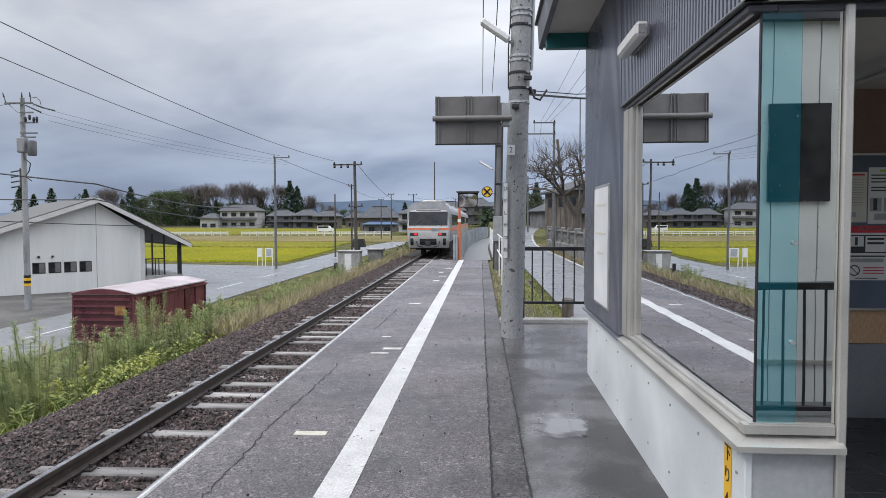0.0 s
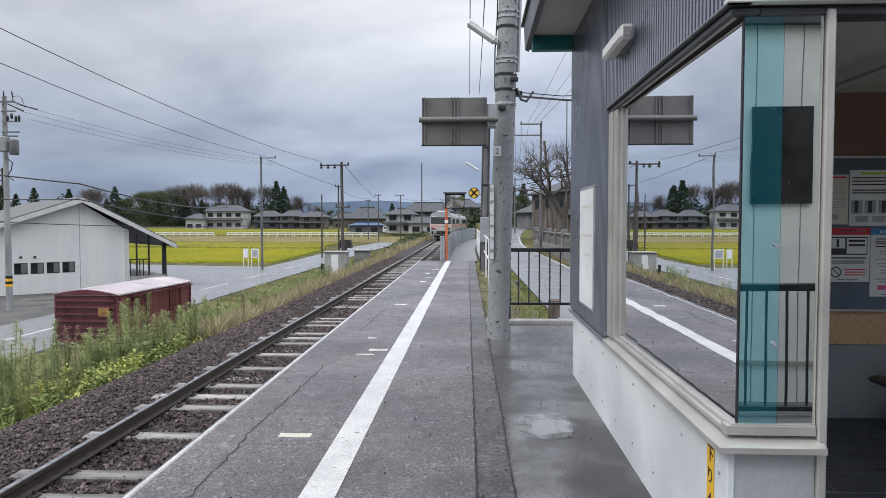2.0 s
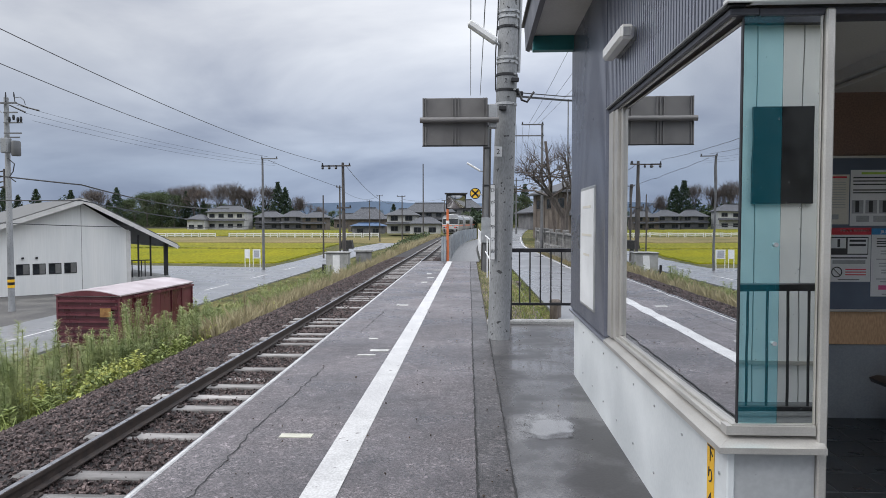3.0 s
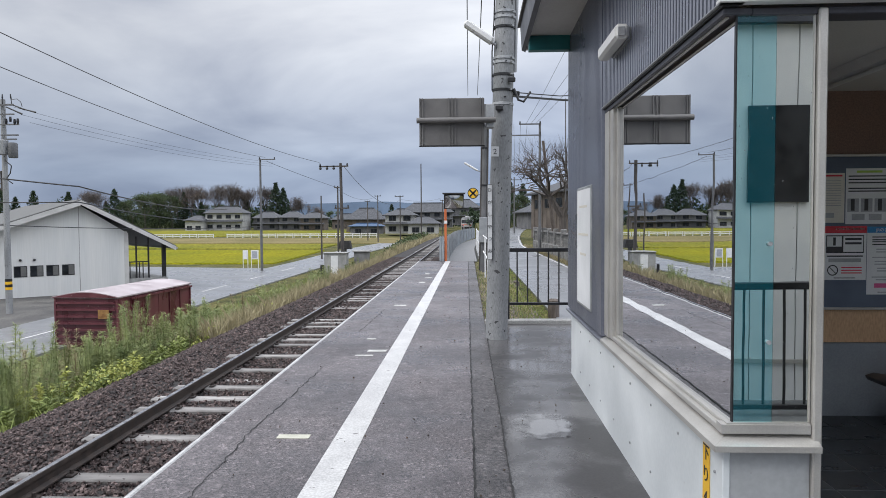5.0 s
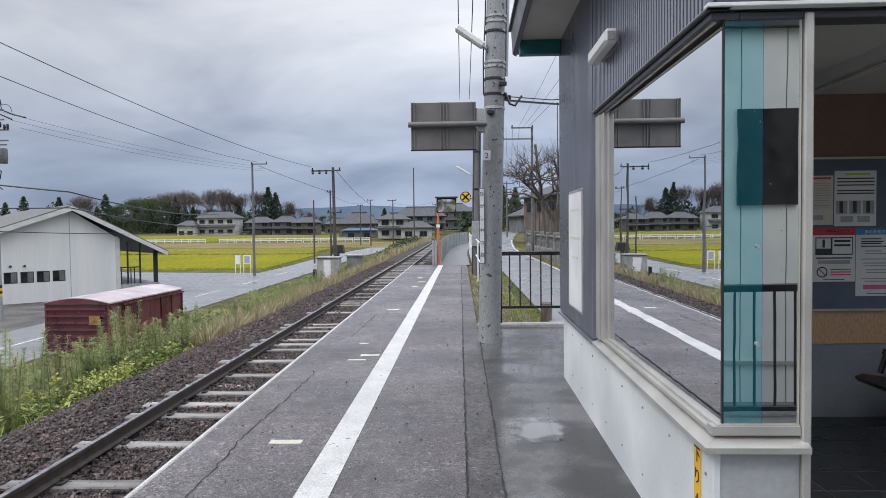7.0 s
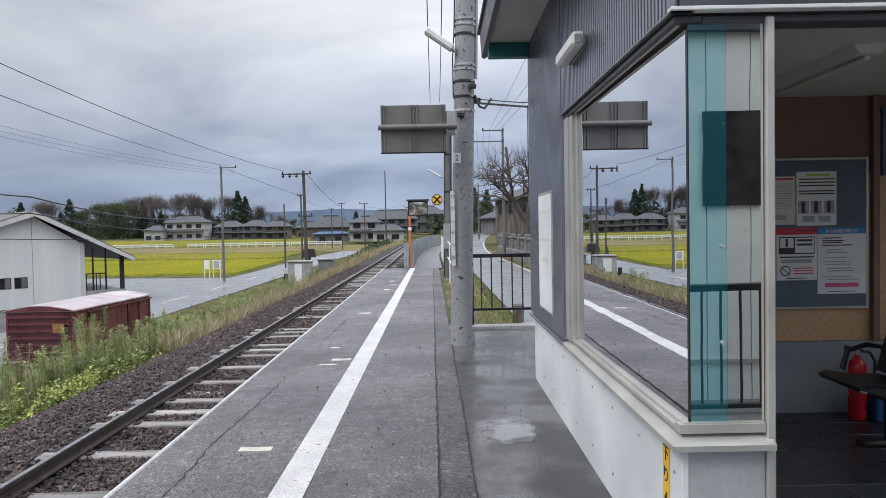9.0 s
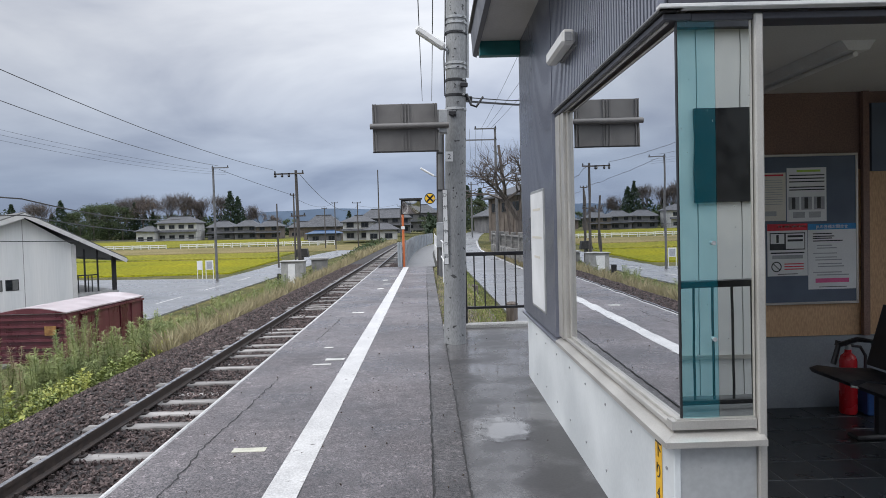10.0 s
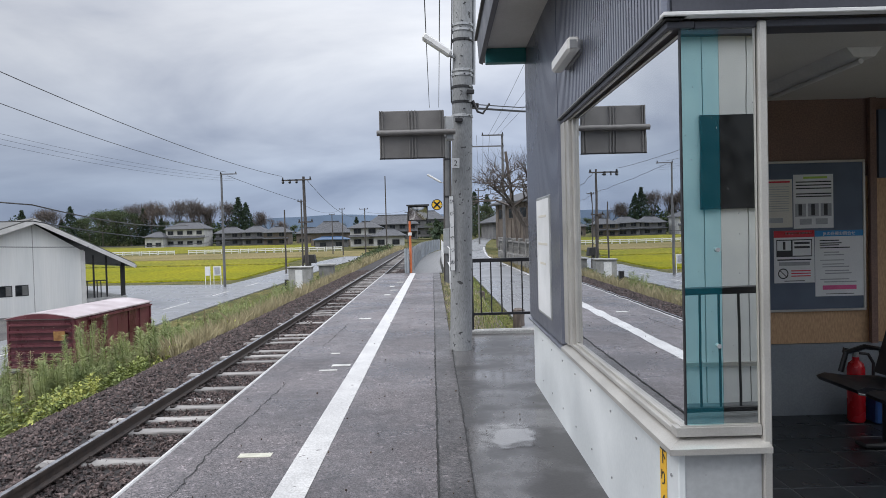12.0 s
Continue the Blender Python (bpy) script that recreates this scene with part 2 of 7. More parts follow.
SLEEPER = mat("weathered_sleeper", (0.15, 0.14, 0.133), (0.40, 0.38, 0.365), 1.5, (0.7, 0.9), bump=0.5, fine=60, stretch=(1, 6, 1), vary=0.6)
BALLAST = mat("ballast_stone", (0.008, 0.005, 0.005), (0.125, 0.094, 0.088), 12, (0.5, 0.75), bump=0.5, fine=40, vary=0.95, grain=0.3, spec=0.3)
# near-black, as the shade between the stones is put into the bed
BED = mat("shaded_ballast_bed", (0.008, 0.007, 0.007), (0.030, 0.024, 0.023), 22, (0.7, 0.9), bump=1.0, fine=30)
GRASS = mat("grass_ground", (0.048, 0.056, 0.018), (0.125, 0.112, 0.044), 0.5, (0.85, 0.98), bump=0.9, fine=9, grain=0.7, spec=0.12)
PADDY = mat("ripe_paddy", (0.145, 0.150, 0.004), (0.215, 0.197, 0.008), 0.07, (0.85, 0.98), bump=0.6, fine=3.0, grain=0.35, spec=0.1)
PADDY_FAR = mat("far_olive_paddy", (0.125, 0.132, 0.010), (0.200, 0.182, 0.022), 0.06, (0.85, 0.98), bump=0.6, fine=2.0, grain=0.45, spec=0.1)
STUBBLE = mat("field_stubble", (0.13, 0.115, 0.045), (0.21, 0.17, 0.085), 0.1, (0.85, 0.98), bump=0.6, fine=6, grain=0.4, spec=0.1)
WHITE_PAINT = mat("white_paint", (0.66, 0.67, 0.68), (0.78, 0.78, 0.77), 3, (0.4, 0.6), bump=0.05)
HALL_WALL = mat("hall_siding", (0.62, 0.63, 0.62), (0.69, 0.69, 0.67), 0.7, (0.6, 0.8), bump=0.05, fine=6, grain=0.05, stretch=(2, 2, 0.1))
ROOF_GREY = mat("grey_roof", (0.095, 0.095, 0.092), (0.15, 0.15, 0.145), 1.2, (0.6, 0.8), bump=0.2, fine=12)
ROOF_TILE = mat("dark_roof_tile", (0.048, 0.051, 0.058), (0.095, 0.098, 0.107), 1.5, (0.5, 0.7), bump=0.4, fine=8, grain=0.4, spec=0.3)
ROOF_BLUE = mat("blue_sheet_roof", (0.035, 0.075, 0.15), (0.06, 0.11, 0.20), 1.5, (0.5, 0.7), bump=0.2)
HOUSE_WHITE = mat("house_white_wall", (0.36, 0.36, 0.355), (0.48, 0.48, 0.465), 0.6, (0.7, 0.9), bump=0.1, grain=0.2)
HOUSE_BROWN = mat("house_brown_wall", (0.085, 0.068, 0.058), (0.16, 0.135, 0.115), 0.6, (0.7, 0.9), bump=0.15, grain=0.3)
HOUSE_GREY = mat("house_grey_wall", (0.09, 0.09, 0.096), (0.17, 0.17, 0.175), 0.6, (0.7, 0.9), bump=0.15, grain=0.3)
WINDOW_DARK = mat("dark_window_glass", (0.012, 0.014, 0.017), (0.03, 0.034, 0.04), 2, (0.10, 0.2), bump=0, spec=0.25)
MAROON = mat("maroon_wagon_paint", (0.080, 0.018, 0.026), (0.15, 0.045, 0.055), 1.3, (0.22, 0.45), bump=0.15, fine=30, stretch=(1, 1, 0.4), spots=(5, 0.70, (0.24, 0.15, 0.13)))
WAGON_ROOF = mat("wagon_roof_sheet", (0.33, 0.27, 0.28), (0.50, 0.45, 0.46), 0.9, (0.35, 0.6), bump=0.1)
RUST = mat("rust_patch", (0.20, 0.09, 0.03), (0.36, 0.20, 0.07), 6, (0.7, 0.9))
TRAIN_STEEL = mat("stainless_steel_body", (0.40, 0.40, 0.41), (0.52, 0.52, 0.53), 2.0, (0.3, 0.45), metal=0.5, bump=0.03)
TRAIN_WHITE = mat("train_front_white", (0.44, 0.435, 0.43), (0.55, 0.54, 0.53), 2.0, (0.35, 0.5), bump=0.03)
TRAIN_ORANGE = mat("orange_band", (0.72, 0.19, 0.09), (0.80, 0.25, 0.13), 2.0, (0.35, 0.5), bump=0.02)
TRAIN_GREY = mat("train_roof_grey", (0.24, 0.24, 0.245), (0.34, 0.34, 0.34), 2.0, (0.5, 0.7), bump=0.05)
TRAIN_DARK = mat("underframe_dark", (0.018, 0.018, 0.019), (0.045, 0.043, 0.042), 5, (0.6, 0.8))
TAIL_RED = glow("red_tail_lamp", (0.75, 0.03, 0.03), 0.7)
ORANGE_POST = mat("orange_post_paint", (0.55, 0.13, 0.04), (0.66, 0.19, 0.07), 4, (0.4, 0.6))
YELLOW = mat("yellow_sign_paint", (0.75, 0.42, 0.02), (0.85, 0.52, 0.04), 6, (0.35, 0.5), bump=0.02)
FENCE_GREY = mat("grey_panel_fence", (0.26, 0.29, 0.32), (0.36, 0.39, 0.41), 3, (0.5, 0.7), metal=0.2, bump=0.1, grain=0.15)
WOOD_ORANGE = mat("orange_brown_wall_panel", (0.50, 0.315, 0.175), (0.58, 0.38, 0.22), 2, (0.5, 0.7), bump=0.08, grain=0.15, stretch=(1, 1, 0.3))
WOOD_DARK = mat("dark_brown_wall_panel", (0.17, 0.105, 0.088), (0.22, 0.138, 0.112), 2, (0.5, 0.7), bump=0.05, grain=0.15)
WAINSCOT = mat("blue_grey_wainscot", (0.22, 0.25, 0.28), (0.30, 0.33, 0.36), 2, (0.5, 0.7), bump=0.05)
BOARD_FELT = mat("blue_grey_board_felt", (0.10, 0.125, 0.17), (0.13, 0.16, 0.21), 4, (0.8, 0.95), bump=0.15, fine=200)
TILE = mat("dark_floor_tile", (0.028, 0.034, 0.041), (0.052, 0.060, 0.068), 3, (0.25, 0.45), bump=0.05, vary=0.25)
GROUT = mat("grout", (0.12, 0.125, 0.13), (0.17, 0.175, 0.18), 9, (0.7, 0.9))
CEILING = mat("ceiling_board", (0.58, 0.57, 0.55), (0.66, 0.65, 0.63), 1, (0.8, 0.9), bump=0.05)
PAPER = mat("white_paper", (0.66, 0.67, 0.68), (0.76, 0.77, 0.78), 3, (0.5, 0.7), bump=0.02)
PAPER_CREAM = mat("cream_paper", (0.60, 0.57, 0.50), (0.68, 0.65, 0.58), 3, (0.5, 0.7), bump=0.02)
INK = mat("black_ink", (0.025, 0.025, 0.03), (0.05, 0.05, 0.055), 9, (0.5, 0.7), bump=0)
INK_GREY = mat("grey_print", (0.30, 0.31, 0.33), (0.40, 0.41, 0.43), 9, (0.5, 0.7), bump=0)
RED_PRINT = mat("red_print", (0.55, 0.03, 0.05), (0.63, 0.05, 0.07), 9, (0.5, 0.7), bump=0)
BLUE_PRINT = mat("blue_print", (0.03, 0.22, 0.50), (0.05, 0.28, 0.58), 9, (0.5, 0.7), bump=0)
PINK_PRINT = mat("magenta_print", (0.62, 0.09, 0.25), (0.70, 0.13, 0.30), 9, (0.5, 0.7), bump=0)
GREEN_PRINT = mat("green_print", (0.35, 0.52, 0.08), (0.42, 0.60, 0.12), 9, (0.5, 0.7), bump=0)
EXT_RED = mat("extinguisher_red", (0.50, 0.012, 0.02), (0.60, 0.02, 0.03), 4, (0.2, 0.35), bump=0.01)
BLUE_PLASTIC = mat("blue_plastic", (0.02, 0.07, 0.24), (0.03, 0.10, 0.30), 4, (0.4, 0.5), bump=0.01)
VINYL = mat("black_vinyl", (0.012, 0.013, 0.017), (0.025, 0.026, 0.032), 5, (0.35, 0.5), bump=0.1)
LAMP_COVER = mat("white_lamp_cover", (0.66, 0.66, 0.65), (0.74, 0.74, 0.73), 4, (0.3, 0.45), bump=0.02)
MIRROR = mat("convex_mirror", (0.42, 0.42, 0.42), (0.55, 0.54, 0.52), 2, (0.08, 0.2), metal=1.0, bump=0)
SIGN_BACK = mat("grey_sign_back", (0.13, 0.125, 0.122), (0.19, 0.183, 0.178), 3, (0.5, 0.65), metal=0.2, bump=0.06)
STONE = mat("grey_stone", (0.12, 0.12, 0.118), (0.23, 0.225, 0.215), 2.5, (0.75, 0.9), bump=0.4, fine=25, vary=0.2, grain=0.4)
STUMP = mat("old_wood_post", (0.075, 0.06, 0.05), (0.15, 0.125, 0.11), 4, (0.8, 0.95), bump=0.6, fine=40, stretch=(3, 3, 0.5))
BARK = mat("bark", (0.065, 0.055, 0.05), (0.13, 0.112, 0.10), 3, (0.85, 0.95), bump=0.4, fine=20, stretch=(3, 3, 0.6))
WEED = mat("weed_leaf", (0.15, 0.20, 0.055), (0.28, 0.325, 0.09), 2.0, (0.55, 0.75), bump=0, vary=0.45)
WEED_GREY = mat("goldenrod_leaf", (0.15, 0.195, 0.07), (0.29, 0.32, 0.13), 2.0, (0.65, 0.85), bump=0, vary=0.4)
WEED_YELLOW = mat("yellowing_leaf", (0.27, 0.31, 0.07), (0.45, 0.45, 0.13), 2.0, (0.6, 0.8), bump=0, vary=0.45)
WEED_BROWN = mat("browned_weed_stem", (0.17, 0.135, 0.075), (0.31, 0.26, 0.15), 2.0, (0.7, 0.9), bump=0, vary=0.4)
DRY = mat("dry_grass_blade", (0.30, 0.26, 0.14), (0.46, 0.40, 0.25), 1.5, (0.7, 0.9), bump=0, vary=0.35)
CEDAR = mat("cedar_needles", (0.018, 0.035, 0.017), (0.035, 0.058, 0.027), 0.4, (0.8, 0.95), bump=0, vary=0.4)
BROADLEAF = mat("broad_leaves", (0.035, 0.058, 0.022), (0.072, 0.098, 0.036), 0.4, (0.7, 0.9), bump=0, vary=0.4)
RUSSET = mat("russet_leaves", (0.13, 0.085, 0.055), (0.20, 0.135, 0.09), 0.4, (0.7, 0.9), bump=0, vary=0.4)
# distance haze is put into the blue base colour of the hills
HILL = mat("haze_tinted_hill", (0.075, 0.11, 0.165), (0.10, 0.14, 0.20), 0.004, (0.9, 1.0), bump=0, fine=0.02)
FILM = mirror_film("mirror_film_glass", (0.90, 0.915, 0.93), 0.92, None, 0.0)
FILM_CLEAR = mirror_film("clear_mirror_glass", (0.88, 0.90, 0.85), 0.92, None, 0.35)
FILM_TEAL = mirror_film("teal_film_glass", (0.60, 0.87, 0.87), 0.85, (0.008, 0.27, 0.36), 0.35)
PUDDLE = mat("rain_puddle", (0.075, 0.073, 0.074), (0.12, 0.118, 0.119), 2.5, (0.02, 0.06), bump=0.0, spec=1.0, coat=0.8)


def soft_rim(m, cx, cy, rx, ry):
    """Lets a film of water thin out unevenly towards its rim."""
    n, l = m.node_tree.nodes, m.node_tree.links
    co, mp, ln = n.new("ShaderNodeTexCoord"), n.new("ShaderNodeMapping"), n.new("ShaderNodeVectorMath")
    mp.vector_type = "TEXTURE"
    mp.inputs["Location"].default_value, mp.inputs["Scale"].default_value = (cx, cy, -0.0085), (rx, ry, 1)
    ln.operation = "LENGTH"
    l.new(co.outputs["Object"], mp.inputs[0])
    l.new(mp.outputs[0], ln.inputs[0])
    nz, ad, rg = n.new("ShaderNodeTexNoise"), n.new("ShaderNodeMath"), n.new("ShaderNodeMapRange")
    nz.inputs["Scale"].default_value, nz.inputs["Detail"].default_value = 7.0, 5
    l.new(co.outputs["Object"], nz.inputs["Vector"])
    ad.operation, ad.inputs[1].default_value = "MULTIPLY_ADD", 1.1
    l.new(nz.outputs["Fac"], ad.inputs[0])
    l.new(ln.outputs["Value"], ad.inputs[2])
    for k, v in (("From Min", 1.02), ("From Max", 1.32), ("To Min", 1.0), ("To Max", 0.0)):
        rg.inputs[k].default_value = v
    l.new(ad.outputs[0], rg.inputs["Value"])
    l.new(rg.outputs[0], n["Principled BSDF"].inputs["Alpha"])


soft_rim(PUDDLE, 0.60, 5.06, 0.30, 0.42)
GRAVEL = mat("dark_gravel_yard", (0.055, 0.052, 0.050), (0.12, 0.115, 0.105), 0.5, (0.6, 0.85), bump=0.6, fine=20, grain=0.6)
PATH_GREY = mat("grey_path_asphalt", (0.14, 0.14, 0.14), (0.20, 0.20, 0.20), 1.2, (0.5, 0.7), bump=0.3, fine=40, grain=0.4)
COPING = mat("weathered_coping", (0.42, 0.415, 0.41), (0.56, 0.555, 0.545), 3, (0.6, 0.8), bump=0.08, fine=50, grain=0.15)
TWIG = mat("grey_brown_twig", (0.085, 0.072, 0.068), (0.15, 0.128, 0.118), 3, (0.85, 0.95), bump=0)
SOIL = mat("weedy_soil", (0.05, 0.043, 0.033), (0.115, 0.098, 0.068), 1.5, (0.8, 0.95), bump=0.8, fine=25, grain=0.6)
# the white end board, with the shade on its side put into the grey
SHADED_END = mat("shaded_end_board", (0.31, 0.325, 0.335), (0.39, 0.403, 0.412), 2.2, (0.4, 0.55), bump=0.05, fine=30, grain=0.06, spots=(12, 0.73, (0.16, 0.16, 0.16)))
FASCIA = mat("dark_eave_metal", (0.05, 0.052, 0.065), (0.075, 0.078, 0.095), 2, (0.35, 0.5), metal=0.3, bump=0.02)
LITTER = mat("dark_leaf_litter", (0.03, 0.022, 0.016), (0.09, 0.06, 0.035), 9, (0.6, 0.8), bump=0, vary=0.5)


# ---- mesh helpers ----
class Geo:
    """Vertices and faces of one mesh."""

    def __init__(self):
        self.v, self.f = [], []

    def add(self, verts, faces):
        k = len(self.v)
        self.v.extend(tuple(p) for p in verts)
        self.f.extend([tuple(i + k for i in q) for q in faces])
        return self

    def box(self, x0, x1, y0, y1, z0, z1, b=0.0):
        if b <= 0:
            vs = [(x, y, z) for z in (z0, z1) for y in (y0, y1) for x in (x0, x1)]
            return self.add(vs, [(0, 2, 3, 1), (4, 5, 7, 6), (0, 1, 5, 4), (2, 6, 7, 3), (0, 4, 6, 2), (1, 3, 7, 5)])
        c, h = ((x0 + x1) / 2, (y0 + y1) / 2, (z0 + z1) / 2), ((x1 - x0) / 2, (y1 - y0) / 2, (z1 - z0) / 2)
        b = min(b, *(q * 0.9 for q in h))
        vs, at = [], {}
        for sx in (-1, 1):
            for sy in (-1, 1):
                for sz in (-1, 1):
                    for ax in range(3):
                        at[sx, sy, sz, ax] = len(vs)
                        vs.append(tuple(c[i] + (sx, sy, sz)[i] * (h[i] - (0 if i == ax else b)) for i in range(3)))
        fs = []
        for ax in range(3):
            o = [i for i in range(3) if i != ax]
            for s in (-1, 1):
                q = []
                for u, w in ((-1, -1), (1, -1), (1, 1), (-1, 1)):
                    k = [0, 0, 0]
                    k[ax], k[o[0]], k[o[1]] = s, u, w
                    q.append(at[k[0], k[1], k[2], ax])
                fs.append(q)
            for u in (-1, 1):
                for w in (-1, 1):
                    k, m2 = [0, 0, 0], [0, 0, 0]
                    k[ax], m2[ax] = -1, 1
                    k[o[0]] = m2[o[0]] = u
                    k[o[1]] = m2[o[1]] = w
                    fs.append([at[(*k, o[0])], at[(*m2, o[0])], at[(*m2, o[1])], at[(*k, o[1])]])
        for sx in (-1, 1):
            for sy in (-1, 1):
                for sz in (-1, 1):
                    fs.append([at[sx, sy, sz, i] for i in range(3)])
        return self.add(vs, fs)

    def tube(self, p, q, r0, r1=None, n=8, caps=True):
        p, q = Vector(p), Vector(q)
        r1 = r0 if r1 is None else r1
        d = (q - p).normalized()
        a = d.orthogonal().normalized()
        c = d.cross(a)
        vs = []
        for o, r in ((p, r0), (q, r1)):
            vs += [o + (a * math.cos(i * math.tau / n) + c * math.sin(i * math.tau / n)) * r for i in range(n)]
        fs = [(i, (i + 1) % n, n + (i + 1) % n, n + i) for i in range(n)]
        if caps:
            fs += [tuple(range(n - 1, -1, -1)), tuple(range(n, 2 * n))]
        return self.add(vs, fs)

    def line(self, pts, r, n=6):
        """One unbroken round bar through all the points."""
        pts = [Vector(q) for q in pts]
        vs, k = [], len(pts)
        a = (pts[1] - pts[0]).normalized().orthogonal().normalized()
        for i, q in enumerate(pts):
            d = (pts[min(i + 1, k - 1)] - pts[max(i - 1, 0)]).normalized()
            a = (a - d * a.dot(d)).normalized()
            c = d.cross(a)
            vs += [q + (a * math.cos(j * math.tau / n) + c * math.sin(j * math.tau / n)) * r for j in range(n)]
        fs = [(i * n + j, i * n + (j + 1) % n, (i + 1) * n + (j + 1) % n, (i + 1) * n + j) for i in range(k - 1) for j in range(n)]
        return self.add(vs, fs + [tuple(range(n - 1, -1, -1)), tuple(range((k - 1) * n, k * n))])

    def lathe(self, rings, n=16, c=(0, 0)):
        """Rings of (radius, height) about an upright axis."""
        vs = [(c[0] + r * math.cos(i * math.tau / n), c[1] + r * math.sin(i * math.tau / n), z) for r, z in rings for i in range(n)]
        fs = [(k * n + i, k * n + (i + 1) % n, (k + 1) * n + (i + 1) % n, (k + 1) * n + i) for k in range(len(rings) - 1) for i in range(n)]
        fs += [tuple(range(n - 1, -1, -1)), tuple(range((len(rings) - 1) * n, len(rings) * n))]
        return self.add(vs, fs)

    def prism(self, poly, axis, a, b):
        """A flat outline pulled along an axis from a to b."""
        def put(u, w, s):
            return (s, u, w) if axis == "x" else (u, s, w) if axis == "y" else (u, w, s)
        n = len(poly)
        vs = [put(u, w, a) for u, w in poly] + [put(u, w, b) for u, w in poly]
        fs = [(i, (i + 1) % n, n + (i + 1) % n, n + i) for i in range(n)] + [tuple(range(n - 1, -1, -1)), tuple(range(n, 2 * n))]
        return self.add(vs, fs)

    def mesh(self, name, material, smooth=False):
        me = bpy.data.meshes.new(name)
        me.from_pydata(self.v, [], self.f)
        b = bmesh.new()
        b.from_mesh(me)
        bmesh.ops.recalc_face_normals(b, faces=b.faces)
        b.to_mesh(me)
        b.free()
        me.materials.append(material)
        if smooth:
            me.shade_smooth()
            me.set_sharp_from_angle(angle=radians(40))
        return me


def part(name, geo, material, parent=None, label="", smooth=False):
    ob = new(name, geo.mesh(name, material, smooth))
    ob.parent = parent
    return tagged(ob, label)


def thing(name, m, label, category, group="", kind=""):
    ob = new(name)
    ob.empty_display_size = 0.2
    ob.matrix_basis = m
    return tagged(ob, label, category, group, kind)


def structure(name, geo, material, label="", category="", smooth=False):
    return tagged(part(name, geo, material, None, "", smooth), label, category or name.replace("_", " "), "", "structure")


def raw(name, verts, faces, material):
    """A big mesh from arrays, with no clean-up."""
    me = bpy.data.meshes.new(name)
    me.from_pydata(verts, [], faces)
    me.materials.append(material)
    return new(name, me)


# ---- ground ----
def curve_x(y):
    """How far the line bends to the right beyond the straight."""
    return 0.0 if y < 95 else (y - 95) ** 2 / 1420 if y < 260 else (165 ** 2) / 1420 + (y - 260) * 165 / 710


TRACK_X, RAIL_Z, ROAD_Z = -3.45, -0.77, -3.3


def lerp(a, b, t):
    t = min(1.0, max(0.0, t))
    return a + (b - a) * (t * t * (3 - 2 * t))


def rise(x, y):
    """The valley floor: low by the road, rising gently away from the line."""
    d = math.hypot(x, y) if y > 0 else abs(x)
    return min(-0.4, ROAD_Z + max(0.0, d - 85) * 0.0155)


def ground_z(x, y):
    u = x - TRACK_X - curve_x(y)
    low = rise(x, y)
    if u < 0:
        return lerp(-1.45, low, (-u - 2.2) / (7.0 - 2.2)) if u < -2.2 else -1.45
    if 0.278 < x < 1.25 and 10.4 < y < 26.6:
        return -0.07
    if x < 1.2:
        return -1.45
    right = -1.0 + max(0.0, y - 70) * 0.025 + max(0, x - 9) * 0.03
    right = min(right, 9.0)
    return lerp(-1.45, right, (x - 1.2) / 0.8)


def grid(xs, ys, fn):
    vs = [(x, y, fn(x, y)) for y in ys for x in xs]
    n = len(xs)
    return vs, [(j * n + i, j * n + i + 1, (j + 1) * n + i + 1, (j + 1) * n + i) for j in range(len(ys) - 1) for i in range(n - 1)]


gx = sorted({-2500, -1500, -900, -600, -420, -300, -220, -160, -120, -90, -70, -55, -45, -38, -32, -28, -25, *range(-24, 13), 14, 17, 20, 25, 32, 40, 55, 80, 120, 180, 260, 400, 700, 1300, 2500} | {-4.5, -5.5, -6.5, -7.5, 1.2, 1.6, 2.4})
gy = [-400, -200, -100, -60, -40, -30, -20] + list(range(-14, 60, 2)) + list(range(60, 130, 5)) + list(range(130, 300, 12)) + [320, 360, 420, 520, 700, 1000, 1600, 2600, 4000]
vs, fs = grid(gx, gy, lambda x, y: ground_z(x, y) + 0.05 * noise.noise((x * 0.7, y * 0.7, 3)))
ground = tagged(raw("ground", vs, fs, GRASS), "grassy valley ground with a low railway bank", "ground", kind="structure")


def span(a, b, step):
    n = max(1, round((b - a) / step))
    return [a + (b - a) * i / n for i in range(n + 1)]


# ---- roads ----
ROAD_X = -18.6
def flat_strip(x0, x1, y0, y1, z, material, name, label, cat, dz=0.05, shift=lambda y: 0.0):
    g = Geo()
    ys = span(y0, y1, 4)
    vs = [(x + shift(y), y, (z(y) if callable(z) else z) + s) for y in ys for x, s in ((x0, -0.4), (x0, 0), (x1, 0), (x1, -0.4))]
    fs = [(j * 4 + i, j * 4 + i + 1, j * 4 + i + 5, j * 4 + i + 4) for j in range(len(ys) - 1) for i in range(3)]
    g.add(vs, fs)
    return structure(name, g, material, label, cat)


def road_z(y):
    return rise(ROAD_X, y) + 0.09


def road_bend(y):
    return 0.0 if y < 80 else (y - 80) ** 2 * 0.0016


flat_strip(ROAD_X - 2.8, ROAD_X + 2.8, -60, 150, road_z, ROAD, "road", "wet grey two-lane country road beside the railway", "road", shift=road_bend)
def lane_z(y):
    return -0.92 + max(0.0, y - 70) * 0.025


def lane_bend(y):
    return 0.0 if y < 55 else (y - 55) ** 2 * 0.0012


